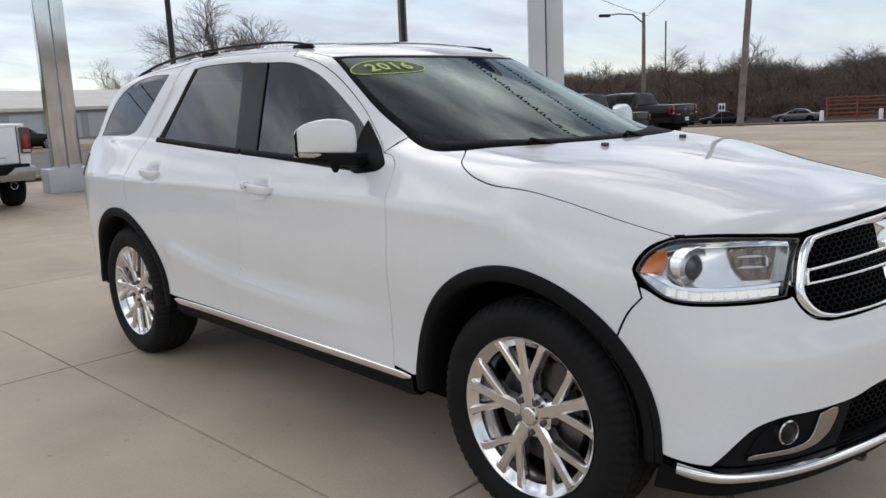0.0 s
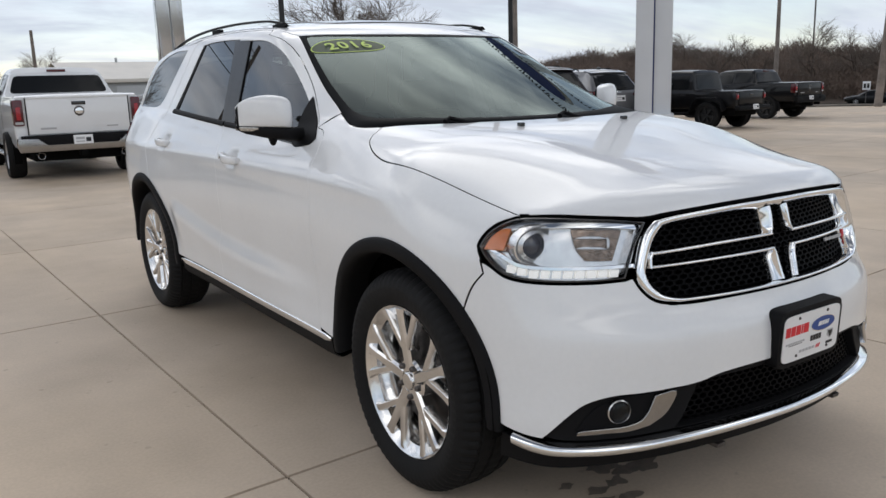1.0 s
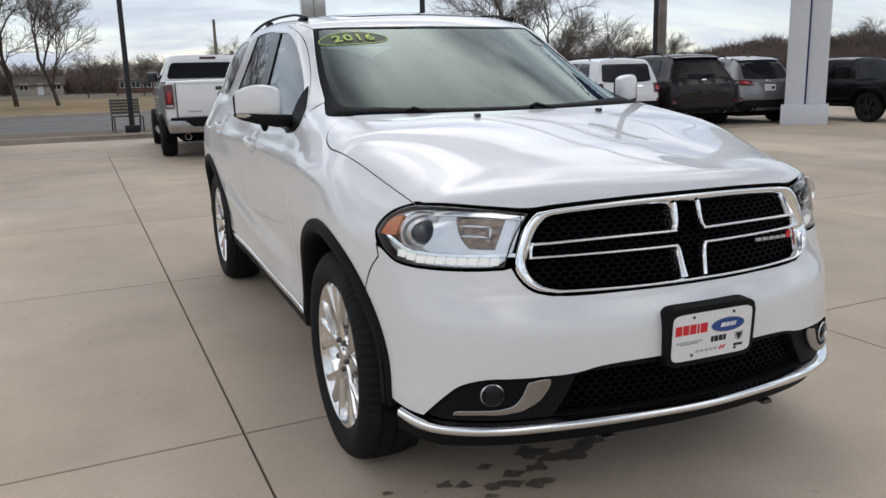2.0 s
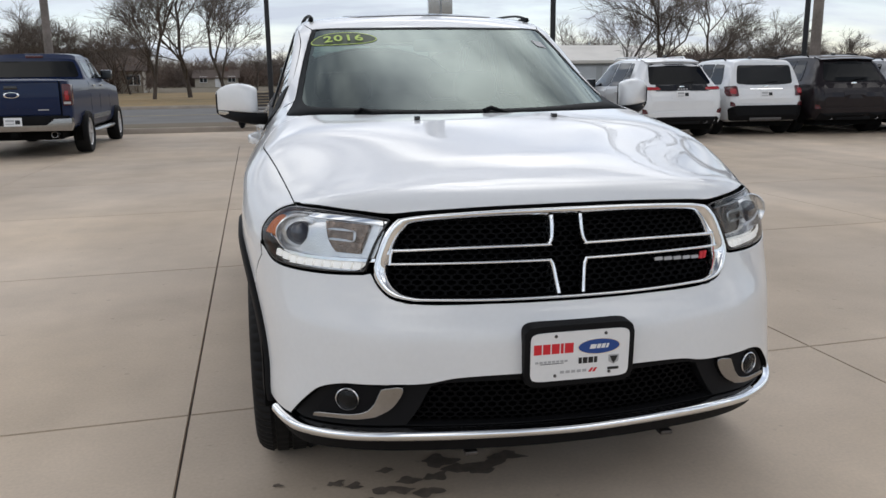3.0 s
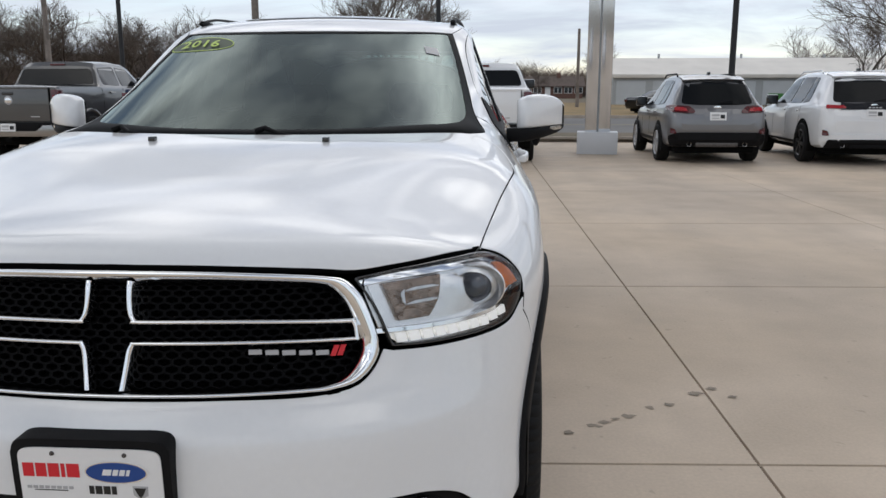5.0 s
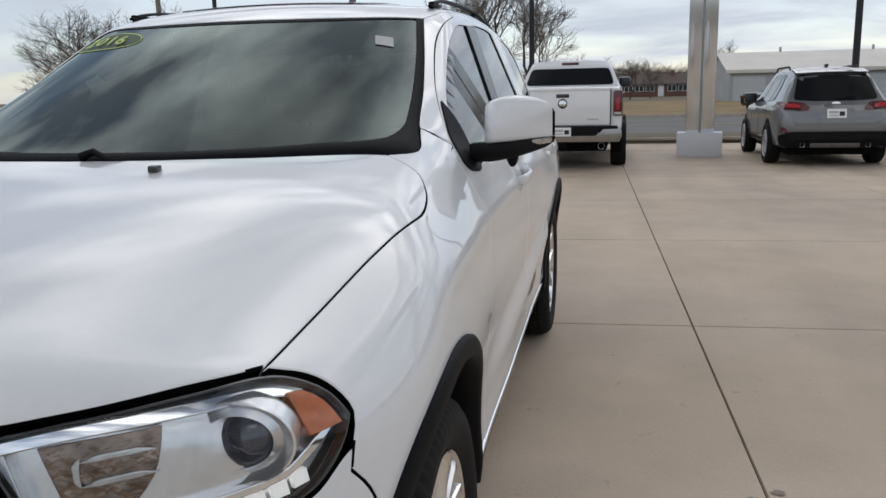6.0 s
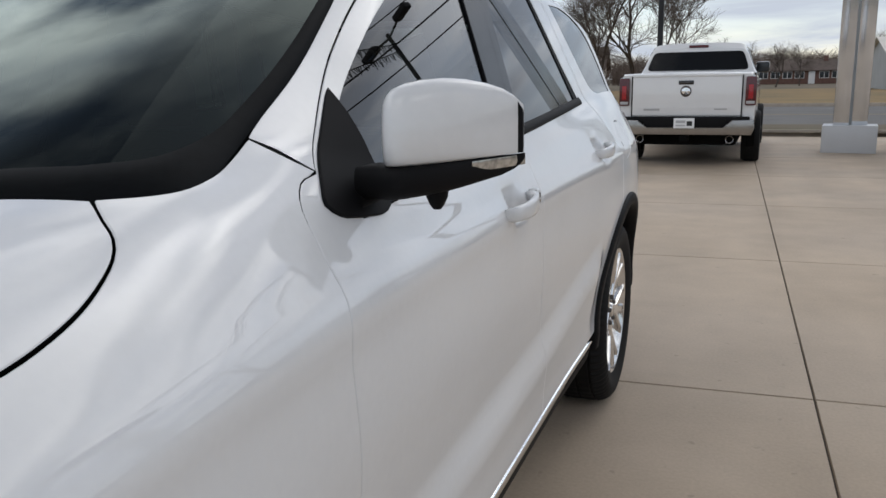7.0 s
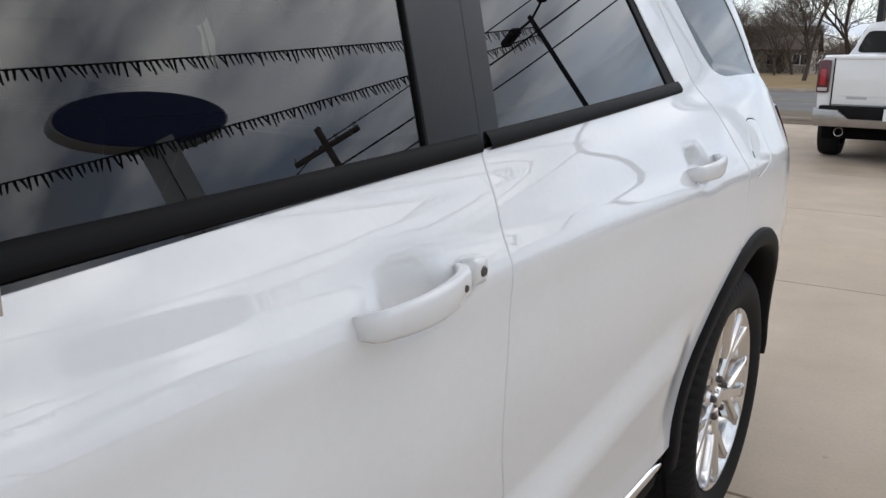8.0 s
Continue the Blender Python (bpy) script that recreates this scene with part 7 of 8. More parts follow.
    part("brake_light", new_box((-.16, 1.99, h - .10), (.16, 2.09, h - .05), .01), RED_LENS, th)
    flank(th, "side_window", sh, [(2.06, bed + .04), (2.12, h - .14), (2.85, h - .11), (2.85, bed + .02)], GLASS_CAR)
    flank(th, "side_window", sh, [(2.95, bed + .02), (2.95, h - .11), (3.52, h - .15), (4.05, bed + .02)], GLASS_CAR)
    over(th, "windscreen", sh, (3.82, 4.0, 4.2, 4.36), .95, GLASS_CAR, lift=-.01)
    for y in (2.35, 3.2):
        flank(th, "door_handle", sh, [(y - .12, bed - .14), (y - .12, bed - .10), (y + .1, bed - .10), (y + .1, bed - .14)], trim if trim is DIM_CHROME else paint, .03)
    door_mirror(th, sh, 3.85, bed + .08, GLOSS_BLACK)
    # door gaps, and the gap between cab and bed
    for y in (1.90, 2.92, 4.12):
        flank(th, "panel_gap", sh, [(y - .008, .56 + z), (y - .008, bed - .03), (y + .008, bed - .03), (y + .008, .56 + z)], DARK_GAP, .003)
    if flares:
        for y in axles:
            for s in (1, -1):
                rim_ = [(y + (r + .10) * math.cos(a), r + .03 + (r + .10) * math.sin(a)) for a in np.linspace(-.12, math.pi + .12, 22)]
                part("wheel_flare", tube(bmesh.new(), [(s * (sh.side(b, max(c, .6)) + .012), b, c) for b, c in rim_], .036, 6), paint, th)
    if lower:
        flank(th, "lower_trim", sh, [(.2, .5 + z), (.2, .60 + z), (.75, .60 + z), (.75, .5 + z)], lower, .008)
        flank(th, "door_trim", sh, [(2.0, .62 + z), (2.0, .72 + z), (4.1, .72 + z), (4.1, .62 + z)], lower, .012)
    return th


def crossover(label, m, paint, L=4.6, H=1.68, W=.93, belt=1.06, rake=.35, r=.36, rim=RIM_GREY, boxy=0.0, low=.62, glass=(.62, .50), lamp=None, inner=None, cladding=True, band=False, pipes=True, spoiler=True, rails=BLACK_PLASTIC, chrome_line=False, plate_z=None):
    """A parked hatchback on a higher floor, its tail to the lot."""
    th = thing("crossover", label, "suv", "parked vehicles", m=m)
    rk = rake
    sh = Shape([(.0, .46, belt - .30, belt - .26, W * .80, W * .70), (.03, .40, belt - .16, belt - .13, W * .87, W * .76), (.08, .36, belt - .06, belt - .02, W * .925, W * .82), (.15, .33, belt - .01, belt + .04, W * .965, .80 * W + boxy),
                (.15 + rk * .28, .32, belt, belt + (H - belt) * .36, W * .985, .765 * W + boxy), (.15 + rk * .62, .31, belt, belt + (H - belt) * .72, W * .995, .70 * W + boxy), (.15 + rk * .86, .31, belt, H - .09, W, .67 * W + boxy), (.20 + rk, .31, belt, H - .035, W, .66 * W + boxy), (.55 + rk, .30, belt, H - .008, W, .655 * W + boxy),
                (L * .42, .30, belt - .015, H, W, .655 * W + boxy), (L * .52, .30, belt - .03, H - .025, W, .65 * W + boxy), (L * .60, .30, belt - .05, H - .10, W, .65 * W + boxy), (L * .77, .30, belt - .07, belt - .02, W * .99, .76 * W), (L * .85, .32, belt - .12, belt - .07, W * .97, .78 * W), (L * .93, .35, belt - .19, belt - .15, W * .92, .74 * W), (L * .98, .40, belt - .30, belt - .27, W * .82, .66 * W), (L, .45, belt - .40, belt - .38, W * .70, .55 * W)])
    vehicle_body(th, sh, paint, .08)
    axles = (L * .205, L * .205 + L * .582)
    arches(th, sh, r + .015, axles, BLACK_PLASTIC if cladding else DARK_GAP)
    wheel_set(th, r, .235, W + .022, axles, rim)
    # tail: window under its spoiler, lamps, plate, cladding
    g0, g1 = glass
    top = H - .145
    decal(th, "rear_window", sh, [(-g0, belt + .07), (-g0 * .5, belt + .045), (g0 * .5, belt + .045), (g0, belt + .07), (g1, top), (-g1, top)], GLASS_CAR, r=.06, lift=.006)
    part("wiper", tube(bmesh.new(), [(0, .13, belt + .075), (.12, .145, belt + .10), (.30, .15, belt + .115)], .009, 6), MATTE_BLACK, th)
    hatch = decal(th, "tailgate", sh, [(-W * .70, low + .05), (W * .70, low + .05), (W * .755, belt - .06), (W * .66, belt + .02), (-W * .66, belt + .02), (-W * .755, belt - .06)], paint, r=.05, lift=.007, deep=.004)[0]
    lamp = lamp or [(W * .48, belt - .07), (W * .90, belt - .10), (W * .935, belt - .03), (W * .90, belt + .03), (W * .52, belt - .005)]
    decal(th, "tail_lamp", sh, lamp, RED_LENS, r=.025, lift=.028, both=True)
    if inner:
        decal(th, "lamp_core", sh, inner, RED_BRIGHT, r=.02, lift=.033, both=True)
    if band:
        decal(th, "tailgate_band", sh, [(-W * .62, belt - .075), (W * .62, belt - .075), (W * .60, belt + .045), (-W * .60, belt + .045)], GLOSS_BLACK, r=.02, lift=.026)
        for k in range(4):
            decal(th, "mark", sh, [(-.11 + .06 * k, belt - .055), (-.07 + .06 * k, belt - .055), (-.07 + .06 * k, belt - .032), (-.11 + .06 * k, belt - .032)], INK_GREY, r=.004, lift=.030)
    if chrome_line:
        decal(th, "tailgate_trim", sh, [(-W * .42, belt - .055), (W * .42, belt - .055), (W * .42, belt - .035), (-W * .42, belt - .035)], CHROME, r=.006, lift=.016)
    part("badge", lathe(bmesh.new(), [(.0005, -.010), (.048, -.008), (.055, .01)], 18, "y", Matrix.Translation((0, .085, belt + .002)) @ Matrix.Diagonal((1.4, 1, .65, 1))), CHROME, hatch)
    pz = plate_z or (low + belt) / 2 + .03
    decal(th, "plate_recess", sh, [(-.24, pz - .10), (.24, pz - .10), (.27, pz + .085), (-.27, pz + .085)], paint, r=.03, lift=.010, deep=.004)
    number_plate(th, .012, pz)
    part("tailgate_handle", new_box((-.085, -.004, low + .07), (.085, .03, low + .095), .006), GLOSS_BLACK, hatch)
    bump = [(-W * .90, .37), (W * .90, .37), (W * .94, low - .06), (W * .80, low), (-W * .80, low), (-W * .94, low - .06)]
    bp = decal(th, "rear_bumper", sh, bump, BLACK_PLASTIC if cladding else paint, r=.05, lift=.035, deep=.01)[0]
    if not cladding:
        decal(th, "bumper_insert", sh, [(-W * .86, .36), (W * .86, .36), (W * .82, .49), (-W * .82, .49)], BLACK_PLASTIC, r=.03, lift=.045)
    part("skid_plate", new_box((-W * .42, .0, .33), (W * .42, .16, .42), .02), DULL_METAL if cladding else BLACK_PLASTIC, bp, smooth=50)
    decal(th, "reflector", sh, [(W * .80, low - .015), (W * .90, low - .015), (W * .90, low + .09), (W * .83, low + .06)], RED_LENS, r=.012, lift=.042, both=True)
    for s in (1, -1):
        if pipes:
            part("exhaust", lathe(bmesh.new(), [(.036, -.0), (.042, -.004), (.042, .14), (.034, .14), (.032, .0)], 14, "y", Matrix.Translation((s * W * .55, .0, .38))), DIM_CHROME, th)
    part("underbody", new_box((-W * .8, .2, .20), (W * .8, L - .4, .42), .05), DARK_GAP, th)
    if spoiler:
        part("spoiler", loft([[(x, .06 + rk * .80 + .05 * abs(x), H - .105 - .05 * x * x), (x, .05 + rk * .80 + .05 * abs(x), H - .085 - .05 * x * x), (x, .32 + rk, H - .018 - .05 * x * x), (x, .34 + rk, H - .07 - .05 * x * x)] for x in np.linspace(-.62 * W - boxy, .62 * W + boxy, 9)]), paint, th, smooth=40)
    part("aerial", new_box((-.025, L * .20, H), (.025, L * .20 + .14, H + .055), .015), GLOSS_BLACK, th)
    t, zt = L, H - .105
    decal(th, "side_window", sh, [(.36 + rk, belt + .06), (.40 + rk, belt + .22), (.52 + rk, zt - .02), (t * .275, zt), (t * .275, belt + .035)], GLASS_CAR, "side", r=.05)
    decal(th, "side_window", sh, [(t * .285, belt + .035), (t * .285, zt), (t * .435, zt + .005), (t * .435, belt + .02)], GLASS_CAR, "side", r=.03)
    decal(th, "side_window", sh, [(t * .448, belt + .02), (t * .448, zt + .005), (t * .56, zt - .04), (t * .69, belt + .005)], GLASS_CAR, "side", r=.04)
    over(th, "windscreen", sh, tuple(t * v for v in (.645, .69, .73, .765)), .95, GLASS_CAR, lift=-.01)
    for y in (t * .265, t * .44, t * .635):
        flank(th, "panel_gap", sh, [(y - .006, .50), (y - .006, belt - .02), (y + .006, belt - .02), (y + .006, .50)], DARK_GAP, .002)
    for y in (t * .31, t * .485):
        flank(th, "door_handle", sh, [(y - .1, belt - .12), (y - .1, belt - .09), (y + .1, belt - .09), (y + .1, belt - .12)], paint, .03)
    flank(th, "sill_trim", sh, [(t * .29, .34), (t * .29, .44 if cladding else .40), (t * .70, .44 if cladding else .40), (t * .70, .34)], BLACK_PLASTIC, .012)
    door_mirror(th, sh, t * .655, belt + .06, GLOSS_BLACK)
    for s in (1, -1):
        xs = .60 * W + boxy
        part("roof_rail", tube(bmesh.new(), [(s * xs, .60 + rk, H - .03), (s * xs, .70 + rk, H + .02), (s * xs, t * .50, H + .018), (s * xs, t * .54, H - .04)], .017, 6), rails, th)
    return th


def jeep_truck(label, m, paint):
    """A boxy off-road pickup: upright cab with flat panes, open bed, wide black flares, large tyres."""
    th = thing("off_road_pickup", label, "pickup truck", "parked vehicles", m=m)
    bed, h, w = 1.20, 1.88, .80
    sh = Shape([(.06, .68, bed - .05, bed - .02, w * .98, w * .94), (.12, .66, bed - .02, bed, w, w * .96), (1.52, .66, bed - .02, bed, w, w * .96), (1.60, .62, bed, bed + .04, w, w * .93), (1.70, .62, bed, h - .10, w, .72), (1.78, .62, bed, h - .03, w, .70), (2.4, .62, bed, h, w, .69), (3.35, .62, bed, h - .02, w, .68), (3.50, .62, bed - .01, h - .10, w, .68), (3.78, .62, bed - .02, bed + .03, w, .74), (3.9, .62, bed - .03, bed + .01, w, .74), (5.05, .66, bed - .08, bed - .04, w * .86, .62), (5.2, .72, bed - .14, bed - .10, w * .80, .58)])
    vehicle_body(th, sh, paint)
    axles, r = (1.02, 4.50), .43
    wheel_set(th, r, .30, .94, axles, BLACK_RIM)
    for y in axles:
        for s in (1, -1):
            secs = []
            for a, b in ((-.62, .66), (-.52, .92), (-.36, 1.05), (.36, 1.05), (.52, .92), (.64, .64)):
                secs.append([(s * .74, y + a, b - .02), (s * .98, y + a, b - .05), (s * .98, y + a * .96, b - .09), (s * .74, y + a * .94, b - .07)])
            part("fender_flare", loft(secs), BLACK_PLASTIC, th, smooth=30)
            part("wheel_well", lathe(bmesh.new(), [(.50, .0), (.50, .02), (.0005, .02)], 24, "x", Matrix.Translation((s * .79, y, .50))), DARK_GAP, th)
    tg = part("tailgate", new_box((-.62, .035, .74), (.62, .09, bed - .03), .02), paint, th, smooth=50)
    part("tailgate_handle", new_box((-.09, .02, 1.05), (.09, .04, 1.10), .008), GLOSS_BLACK, tg)
    for s in (1, -1):
        lens = part("tail_lamp", new_box((s * .72 - .055, .02, .93), (s * .72 + .055, .10, 1.12), .015), RED_LENS, th, smooth=50)
        part("lamp_core", new_box((s * .72 - .03, .012, .97), (s * .72 + .03, .022, 1.08), .008), RED_BRIGHT, lens)
    part("rear_bumper", new_box((-.84, -.14, .60), (.84, .06, .74), .04), BLACK_PLASTIC, th, smooth=50)
    number_plate(th, -.15, .70)
    part("underbody", new_box((-.6, .2, .42), (.6, 5.0, .70), .05), DARK_GAP, th)
    decal(th, "rear_window", sh, [(-.62, bed + .08), (.62, bed + .08), (.58, h - .15), (-.58, h - .15)], GLASS_CAR, r=.05)
    for y0, y1 in ((1.84, 2.52), (2.62, 3.42)):
        decal(th, "side_window", sh, [(y0, bed + .07), (y0, h - .17), (y1 - .03, h - .17), (y1 + .03, bed + .07)], GLASS_CAR, "side", r=.05)
    for y in (1.56, 2.57, 3.60):
        flank(th, "panel_gap", sh, [(y - .008, .70), (y - .008, bed - .03), (y + .008, bed - .03), (y + .008, .70)], DARK_GAP, .003)
    for y in (2.0, 2.8):
        flank(th, "door_handle", sh, [(y - .1, bed - .13), (y - .1, bed - .09), (y + .1, bed - .09), (y + .1, bed - .13)], GLOSS_BLACK, .03)
    door_mirror(th, sh, 3.48, bed + .12, GLOSS_BLACK)
    for s in (1, -1):
        part("side_step", tube(bmesh.new(), [(s * .84, 1.75, .52), (s * .88, 1.85, .50), (s * .88, 3.7, .50), (s * .84, 3.8, .52)], .04, 8), BLACK_PLASTIC, th)
    return th


def sedan(label, m, paint):
    """A far parked saloon."""
    th = thing("sedan", label, "car", "far parked cars", m=m)
    sh = Shape([(0, .42, .78, .82, .78, .7), (.1, .32, .92, .98, .88, .75), (.9, .30, .95, 1.02, .9, .7), (1.5, .30, .93, 1.36, .9, .60), (2.1, .30, .92, 1.44, .9, .58), (2.6, .30, .91, 1.42, .9, .58), (3.5, .30, .90, .95, .9, .7), (4.5, .34, .76, .80, .85, .7), (4.75, .42, .64, .68, .75, .6)])
    vehicle_body(th, sh, paint, .2)
    arches(th, sh, .34, (.95, 3.75), DARK_GAP)
    wheel_set(th, .33, .22, .88, (.95, 3.75), RIM_GREY)
    flank(th, "side_window", sh, [(1.05, 1.0), (1.5, 1.32), (2.1, 1.38), (2.1, .97)], GLASS_CAR)
    flank(th, "side_window", sh, [(2.17, .97), (2.17, 1.38), (2.6, 1.36), (3.3, .96)], GLASS_CAR)
    over(th, "rear_window", sh, (.95, 1.2, 1.45), .95, GLASS_CAR)
    over(th, "windscreen", sh, (2.7, 3.0, 3.4), .95, GLASS_CAR, lift=-.01)
    rear_lamp(th, (.55, -.01, .72), (.86, .2, .88))
    part("underbody", new_box((-.7, .3, .16), (.7, 4.4, .4), .05), DARK_GAP, th)


P_GREY = car_paint("grey_paint", (0.10, 0.10, 0.10), .5, .3, .7)
P_SILVER = car_paint("silver_paint", (0.19, 0.19, 0.195), .6, .3, .7)
P_DARK = car_paint("black_paint", (0.008, 0.008, 0.009), .2, .3, .35)
P_MAROON = car_paint("dark_paint", (0.014, 0.010, 0.012), .2, .3, .4)

pickup("white crew-cab pickup with chrome bumper, its tailgate to the lot", pose(.45, 10.98, 0, 0, 0, -1), PAINT_WHITE, rim=RIM_GREY, badge=DULL_METAL, lamp_h=(.93, 1.36))
pickup("dark blue crew-cab pickup with chrome rear bumper and steps", pose(-5.43, 11.35, 0, 0, 0, 1.5), P_BLUE, lower=DIM_CHROME, rim=RIM_BRIGHT, lamp_h=(.95, 1.34), oval_badge=True)
pickup("metallic grey crew-cab pickup with chrome trim", pose(-8.58, 11.1, 0, 0, 0, .8), P_GREY, rim=RIM_BRIGHT, bed=1.46, h=2.0, r=.43, lamp_h=(.98, 1.40), flares=True)
crossover("silver-grey crossover with black lower cladding", pose(4.95, 11.55, 0, 0, 0, -1), P_SILVER, rake=.55, rim=RIM_GREY, glass=(.66, .55), low=.60, plate_z=.90,
          lamp=[(.44, .95), (.80, .97), (.90, 1.02), (.86, 1.09), (.52, 1.07), (.42, 1.0)], inner=[(.56, .985), (.80, 1.0), (.78, 1.05), (.58, 1.04)])
crossover("white crossover with a black tailgate band", pose(7.70, 11.35, 0, 0, 0, -3), PAINT_WHITE, L=4.78, H=1.74, W=.96, belt=1.10, rake=.62, rim=BLACK_RIM, cladding=False, band=True, low=.58, r=.38, glass=(.70, .58), rails=PAINT_WHITE, plate_z=.96,
          lamp=[(.44, 1.01), (.93, 1.02), (.94, 1.09), (.86, 1.15), (.46, 1.12)], inner=[(.50, 1.045), (.84, 1.05), (.82, 1.10), (.52, 1.085)])
crossover("small boxy white suv with black bumpers", pose(9.95, 11.75, 0, 0, 0, -5), PAINT_WHITE, L=4.23, H=1.70, W=.90, belt=1.08, rake=.18, boxy=.10, low=.68, spoiler=False, pipes=False, glass=(.66, .62), rails=MATTE_BLACK, chrome_line=True, plate_z=.93,
          lamp=[(.66, .88), (.86, .88), (.88, .96), (.86, 1.09), (.68, 1.09)], inner=[(.715, .93), (.815, .93), (.815, 1.04), (.715, 1.04)])
crossover("dark maroon-black suv with roof rails", pose(11.95, 11.45, 0, 0, 0, -7), P_MAROON, L=4.82, H=1.77, W=.97, belt=1.13, rake=.40, boxy=.03, rim=BLACK_RIM, cladding=False, r=.39, low=.60, glass=(.68, .58), rails=MATTE_BLACK,
          lamp=[(.30, 1.06), (.90, 1.04), (.95, 1.10), (.90, 1.16), (.30, 1.11)])
crossover("silver crossover beside the white pillar", pose(13.85, 11.3, 0, 0, 0, -9), P_SILVER, rake=.55, glass=(.66, .55), low=.60, plate_z=.90,
          lamp=[(.44, .95), (.80, .97), (.90, 1.02), (.86, 1.09), (.52, 1.07), (.42, 1.0)], inner=[(.56, .985), (.80, 1.0), (.78, 1.05), (.58, 1.04)])
jeep_truck("black boxy off-road pickup with wide fender flares", pose(16.6, 9.25, 0, 0, 0, 1.8) @ Matrix.Scale(.84, 4), P_DARK)
pickup("lifted black pickup with large tyres and red lamps", pose(21.9, 10.8, 0, 0, 0, .7) @ Matrix.Scale(.80, 4), P_DARK, trim=BLACK_PLASTIC, h=1.98, bed=1.42, rim=BLACK_RIM, r=.46, tall=.14, lamp_h=(1.02, 1.38), arch=BLACK_PLASTIC, badge=GLOSS_BLACK)
sedan("dark far saloon parked by the side road", pose(80.1, 36.7, -1.80, 0, 0, 33), P_DARK)
sedan("grey far saloon parked by the side road", pose(83.1, 30.0, -1.80, 0, 0, 10), P_GREY)
sedan("black saloon before the storage shed", pose(8.8, 45.0, 0, 0, 0, -70), P_DARK)


# ---- bare winter trees and woods ----
BARK = material("bark", (0.10, 0.080, 0.066), 0.95, vary=0.35, scale=3)
TWIG = material("twigs", (0.17, 0.14, 0.12), 0.95, vary=0.35, scale=0.8)
TWIG_RED = material("brush_twigs", (0.17, 0.125, 0.10), 0.95, vary=0.4, scale=0.12, tint=(0.11, 0.085, 0.07))


def grow(rnd, h, spread, levels=6, trunk=.017, fork=3):
    """Limbs of a bare tree as tapered tubes: thick wood and thin twigs."""
    wood, twigs = ([], []), ([], [])

    def limb(p, d, length, r, level):
        n = 3 if level < 2 else 2
        pts, q, dd = [p], p, d
        for _ in range(n):
            dd = (dd + Vector((rnd.uniform(-1, 1), rnd.uniform(-1, 1), rnd.uniform(-.25, .5))) * .20).normalized()
            q = q + dd * length / n
            pts.append(q)
        V, F = wood if level < 3 else twigs
        sides = 6 if level < 2 else 4 if level < 3 else 3
        u, rings = None, []
        for i, pt in enumerate(pts):
            t = (pts[min(i + 1, n)] - pts[max(i - 1, 0)]).normalized()
            u = (t.orthogonal() if u is None else u - t * u.dot(t)).normalized()
            w = t.cross(u)
            rr = r * (1 - .4 * i / n)
            rings.append(len(V))
            V.extend(pt + rr * (math.cos(2 * math.pi * k / sides) * u + math.sin(2 * math.pi * k / sides) * w) for k in range(sides))
        for a, b in zip(rings, rings[1:]):
            F.extend((a + k, a + (k + 1) % sides, b + (k + 1) % sides, b + k) for k in range(sides))
        if level >= levels:
            return
        kids = fork + (1 if level in (1, 2, 3, 4) else 0)
        for k in range(kids):
            t = 1.0 if k == 0 else rnd.uniform(.35, .95)
            base = pts[0].lerp(pts[-1], t) if n == 1 else pts[min(int(t * n), n - 1)].lerp(pts[min(int(t * n) + 1, n)], t * n - int(t * n) if t < 1 else 1)
            side = dd.orthogonal().normalized()
            side.rotate(Matrix.Rotation(rnd.uniform(0, 6.283), 3, dd))
            nd = (dd + side * rnd.uniform(.45, 1.0) * spread).normalized()
            nd.z = nd.z * .8 + .18
            limb(base, nd.normalized(), length * rnd.uniform(.60, .84), max(r * (.54 if k else .70), .006), level + 1)

    limb(Vector((0, 0, -.2)), Vector((rnd.uniform(-.05, .05), rnd.uniform(-.05, .05), 1)), h * .26, h * trunk, 0)
    return wood, twigs


def rise(x, y):
    """Height of the land under the woods on the far slope."""
    d, az = math.hypot(x + .5, y + 3.5), math.degrees(math.atan2(x + .5, y + 3.5))
    return ground_z(x, y) + float(step(36, 50, az)) * float(np.interp(d, [96, 108, 124, 140, 170], [0, 1.6, 3.6, 4.4, 4.0])) * (1 + .12 * math.sin(az * .9) + .06 * math.sin(az * 2.3))


TREES = []
for i, (spread, fork) in enumerate(((1.0, 3), (.8, 3), (1.15, 3), (.9, 3))):
    wd, tw = grow(random.Random(11 + i), 10, spread, 6, .011, fork)
    k = 10 / max(v.z for v in tw[0])
    wd, tw = (([v * k for v in q[0]], q[1]) for q in (wd, tw))
    TREES.append((mesh_of("trunk", *wd), mesh_of("crown", *tw, smooth=False)))


def tree(x, y, h, kind, turn, label="bare winter tree with a spreading dark crown", wide=1.0):
    th = thing("tree", label, "tree", "bare trees", m=Matrix.LocRotScale((x, y, rise(x, y) + .03), Euler((0, 0, radians(turn))), (h / 10 * wide, h / 10 * wide, h / 10)))
    part("trunk", TREES[kind][0], BARK, th)
    part("crown", TREES[kind][1], TWIG, th)


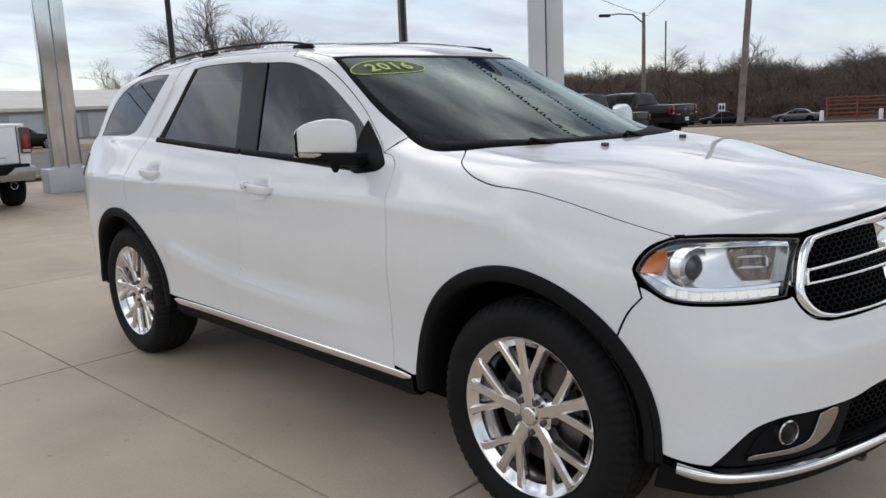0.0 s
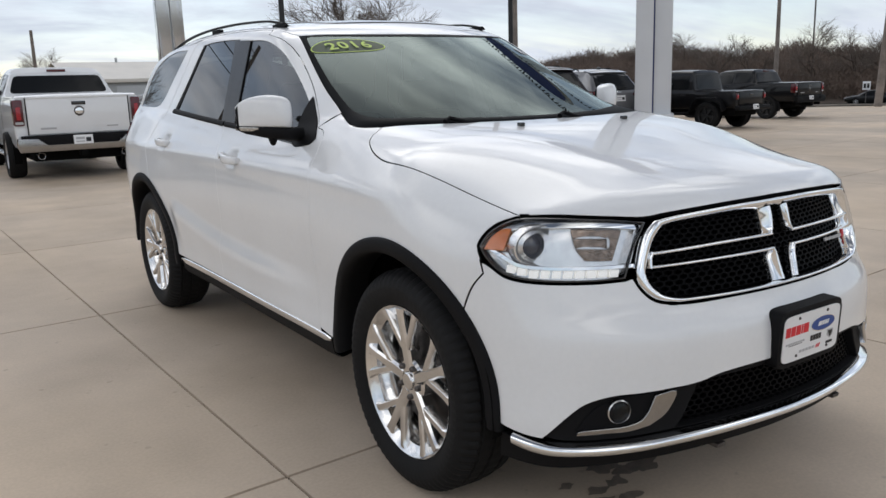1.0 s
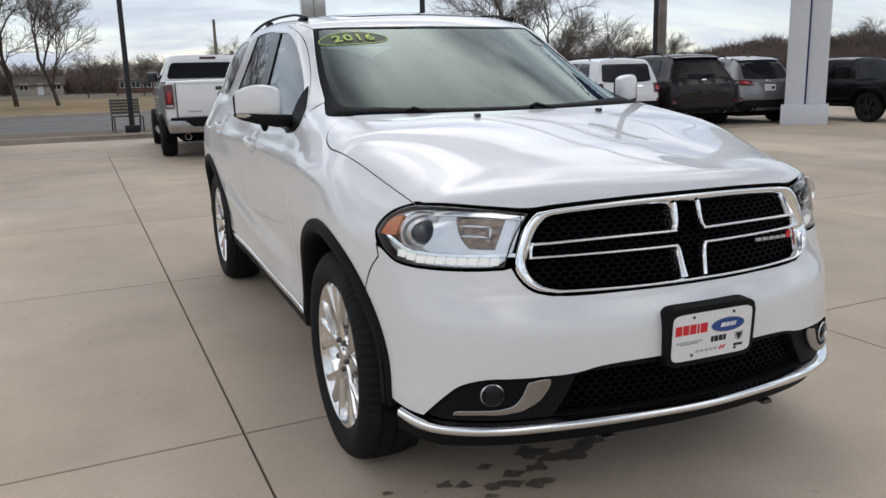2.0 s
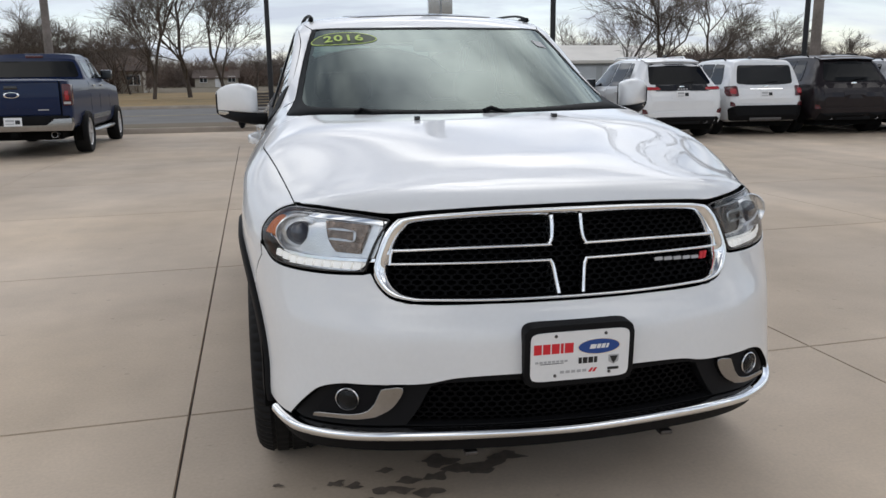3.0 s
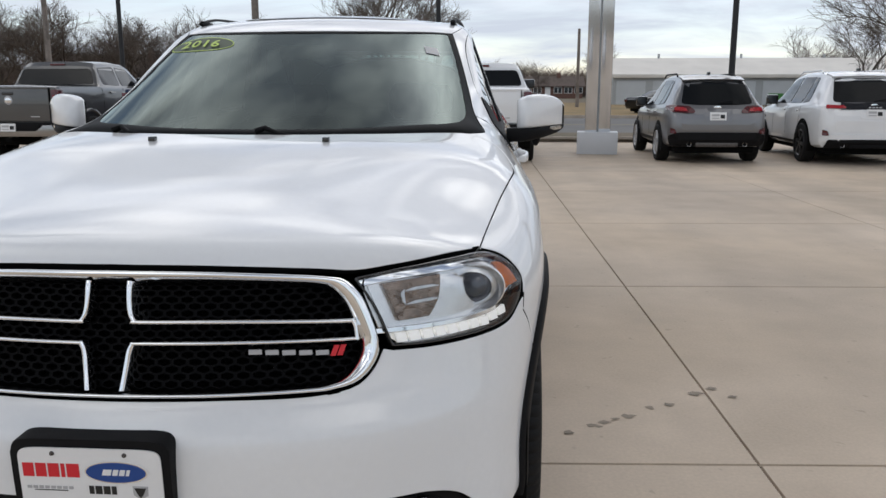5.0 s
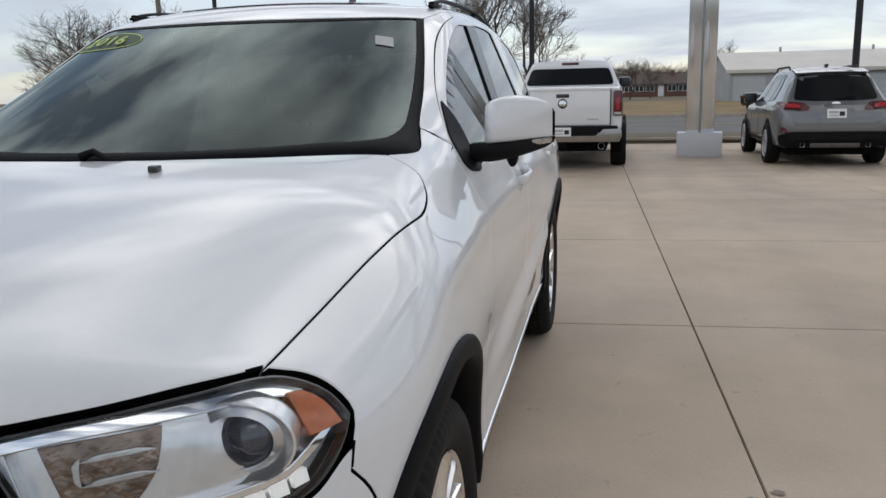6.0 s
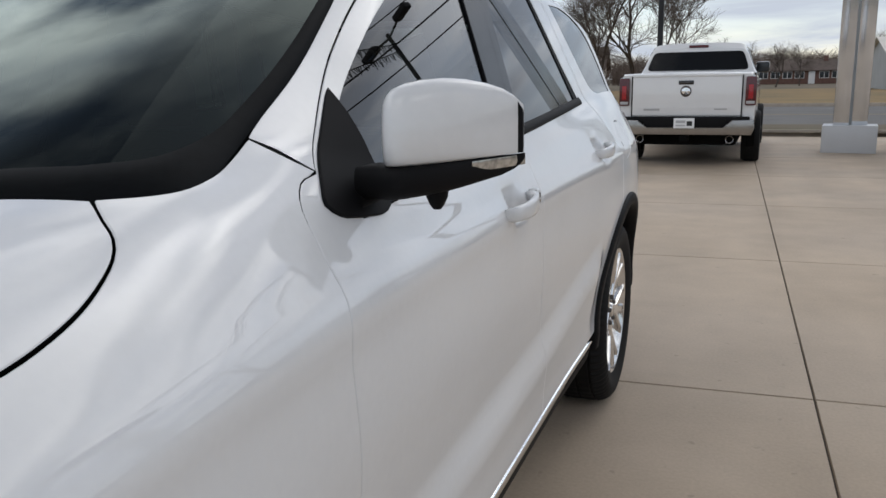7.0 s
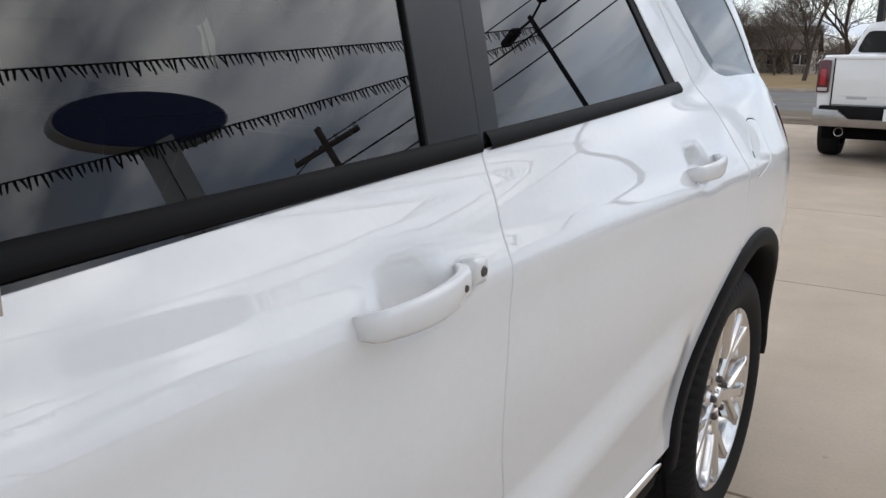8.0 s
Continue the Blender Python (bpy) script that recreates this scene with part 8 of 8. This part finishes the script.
# (bearing, distance, height, kind, turn, width) as seen from the lot
for az, dist, h, k, t, w in (
        (29.3, 72, 10.5, 0, 10, 1.15), (26.8, 60, 10.5, 2, 120, 1.2), (24.6, 66, 9.0, 1, 60, 1.1), (21.4, 105, 9.0, 1, 200, 1.2), (22.6, 118, 8.2, 3, 0, 1.3), (31.4, 84, 7.3, 3, 30, 1.1), (33.0, 88, 7.9, 1, 70, 1.0), (34.8, 86, 7.2, 0, 210, 1.1), (36.6, 92, 6.6, 2, 20, 1.2), (38.5, 95, 6.2, 3, 20, 1.2),
        (-8.2, 62, 11.5, 1, 40, 1.0), (-5.8, 66, 12.5, 0, 250, 1.1), (-3.4, 64, 10.5, 3, 90, 1.0), (-10.4, 80, 7.0, 2, 60, 1.1), (-12.6, 88, 6.6, 1, 300, 1.1),
        (-13.6, 84, 7.2, 3, 140, 1.2), (-15.8, 78, 7.8, 2, 10, 1.2), (-17.6, 86, 7.4, 0, 160, 1.2), (-19.4, 84, 7.9, 3, 100, 1.2), (-21.2, 84, 8.6, 1, 45, 1.2), (-23.8, 82, 8.2, 3, 80, 1.2), (-25.6, 80, 7.8, 2, 280, 1.2), (-27.4, 78, 8.2, 0, 200, 1.2), (-29.2, 76, 8.8, 1, 20, 1.2), (-31.4, 75, 8.4, 2, 120, 1.2), (-33.6, 76, 8.6, 0, 220, 1.2),
        (-1.2, 110, 6.4, 1, 150, 1.4), (.6, 118, 6.2, 2, 20, 1.3), (2.2, 112, 5.8, 3, 260, 1.3), (7.4, 130, 8.2, 0, 60, 1.1), (8.8, 130, 8.6, 2, 110, 1.1), (3.5, 125, 6.0, 0, 100, 1.2),
        (48.0, 120, 6.2, 2, 80, 1.3), (50.5, 118, 6.6, 0, 20, 1.3), (52.5, 108, 7.2, 1, 10, 1.3), (54.8, 108, 7.4, 3, 100, 1.2), (58.7, 105, 8.8, 0, 200, 1.1), (61.1, 106, 7.9, 2, 60, 1.1), (63.2, 104, 9.6, 1, 300, 1.2), (65.0, 105, 8.3, 3, 140, 1.0), (67.0, 112, 6.6, 2, 30, 1.1), (70.3, 106, 7.6, 0, 30, 1.3), (71.6, 104, 7.8, 3, 70, 1.3), (74, 104, 8, 1, 0, 1.3), (78, 104, 8, 0, 0, 1.3)):
    h *= 1.1 if -36 < az < -10 else 1
    tree(-.5 + dist * math.sin(radians(az)), -3.5 + dist * math.cos(radians(az)), h, k, t, wide=w)
    if -36 < az < -10:
        a, d = radians(az + .9), dist + 7
        tree(-.5 + d * math.sin(a), -3.5 + d * math.cos(a), h * 1.02, (k + 1) % 4, t + 75, wide=w * 1.05)


def woods(name, az0, az1, d0, d1, h0, h1, count, seed, label):
    """A far belt of leafless brush: a mass of thin upright twigs, as one object."""
    rnd = random.Random(seed)
    V, F = [], []
    for _ in range(count):
        az, dist = radians(rnd.uniform(az0, az1)), rnd.uniform(d0, d1)
        share = (dist - d0) / max(d1 - d0, 1)
        x, y = -.5 + dist * math.sin(az), -3.5 + dist * math.cos(az)
        h = (h0 + (h1 - h0) * share) * rnd.uniform(.55, 1.1)
        base = rise(x, y)
        p = Vector((x, y, base))
        r = .03 + .04 * rnd.random()
        for s in range(11):
            z0 = h * rnd.uniform(0, .75)
            a = rnd.uniform(0, 6.283)
            reach = h * rnd.uniform(.12, .34)
            q0 = p + Vector((rnd.uniform(-.5, .5), rnd.uniform(-.5, .5), z0))
            q1 = q0 + Vector((math.cos(a) * reach * .8, math.sin(a) * reach * .8, reach * rnd.uniform(.5, 1.3)))
            w = Vector((math.cos(a + 1.57), math.sin(a + 1.57), 0)) * r * (1.2 - z0 / h)
            k = len(V)
            V.extend((q0 - w, q0 + w, q1 + Vector((0, 0, .02)), q0 + Vector((0, 0, r * 2))))
            F.extend(((k, k + 1, k + 2), (k + 1, k + 3, k + 2), (k + 3, k, k + 2)))
    return tagged(part(name, mesh_of(name, V, F, smooth=False), TWIG_RED), label, "woods", kind="stuff")


woods("woods", 37, 90, 101, 144, 3.0, 4.5, 20000, 3, "dense brown leafless woods on the far slope")
woods("woods", -36, -8.5, 92, 120, 4.5, 7.0, 3200, 4, "brown leafless woods behind the houses")
woods("woods", -8.5, 9, 165, 195, 5.5, 7.5, 3200, 5, "low leafless woods beyond the field")
woods("woods", 24, 37, 100, 130, 4.0, 6.5, 2200, 6, "brown leafless brush beyond the shed")


# the wooded slope itself
def slope(name, az0, az1, label):
    bm = bmesh.new()
    rows = []
    for d in (95, 100, 104, 108, 114, 120, 126, 132, 140, 155, 170):
        ring = [(-.5 + d * math.sin(radians(a)), -3.5 + d * math.cos(radians(a))) for a in np.linspace(az0, az1, 60)]
        rows.append([bm.verts.new((x, y, rise(x, y) - .02)) for x, y in ring])
    for a, b in zip(rows, rows[1:]):
        for k in range(59):
            bm.faces.new((a[k], a[k + 1], b[k + 1], b[k]))
    return tagged(part(name, bm, material("leaf_litter", (0.10, 0.075, 0.058), 0.95, vary=0.4, scale=0.2)), label, "hillside", kind="structure")


slope("hillside", 37, 92, "brown leaf-littered hillside under the woods")


# ---- slabs of the lot, one by one ----
SLAB_MESH = slab_mesh()
for i in range(X0, X1):
    for j in range(Y0, Y1):
        p = CORNER + STEP_X * i + STEP_Y * j
        part("slab", SLAB_MESH, SLAB, lot, m=Matrix.Translation((p.x, p.y, 0)))
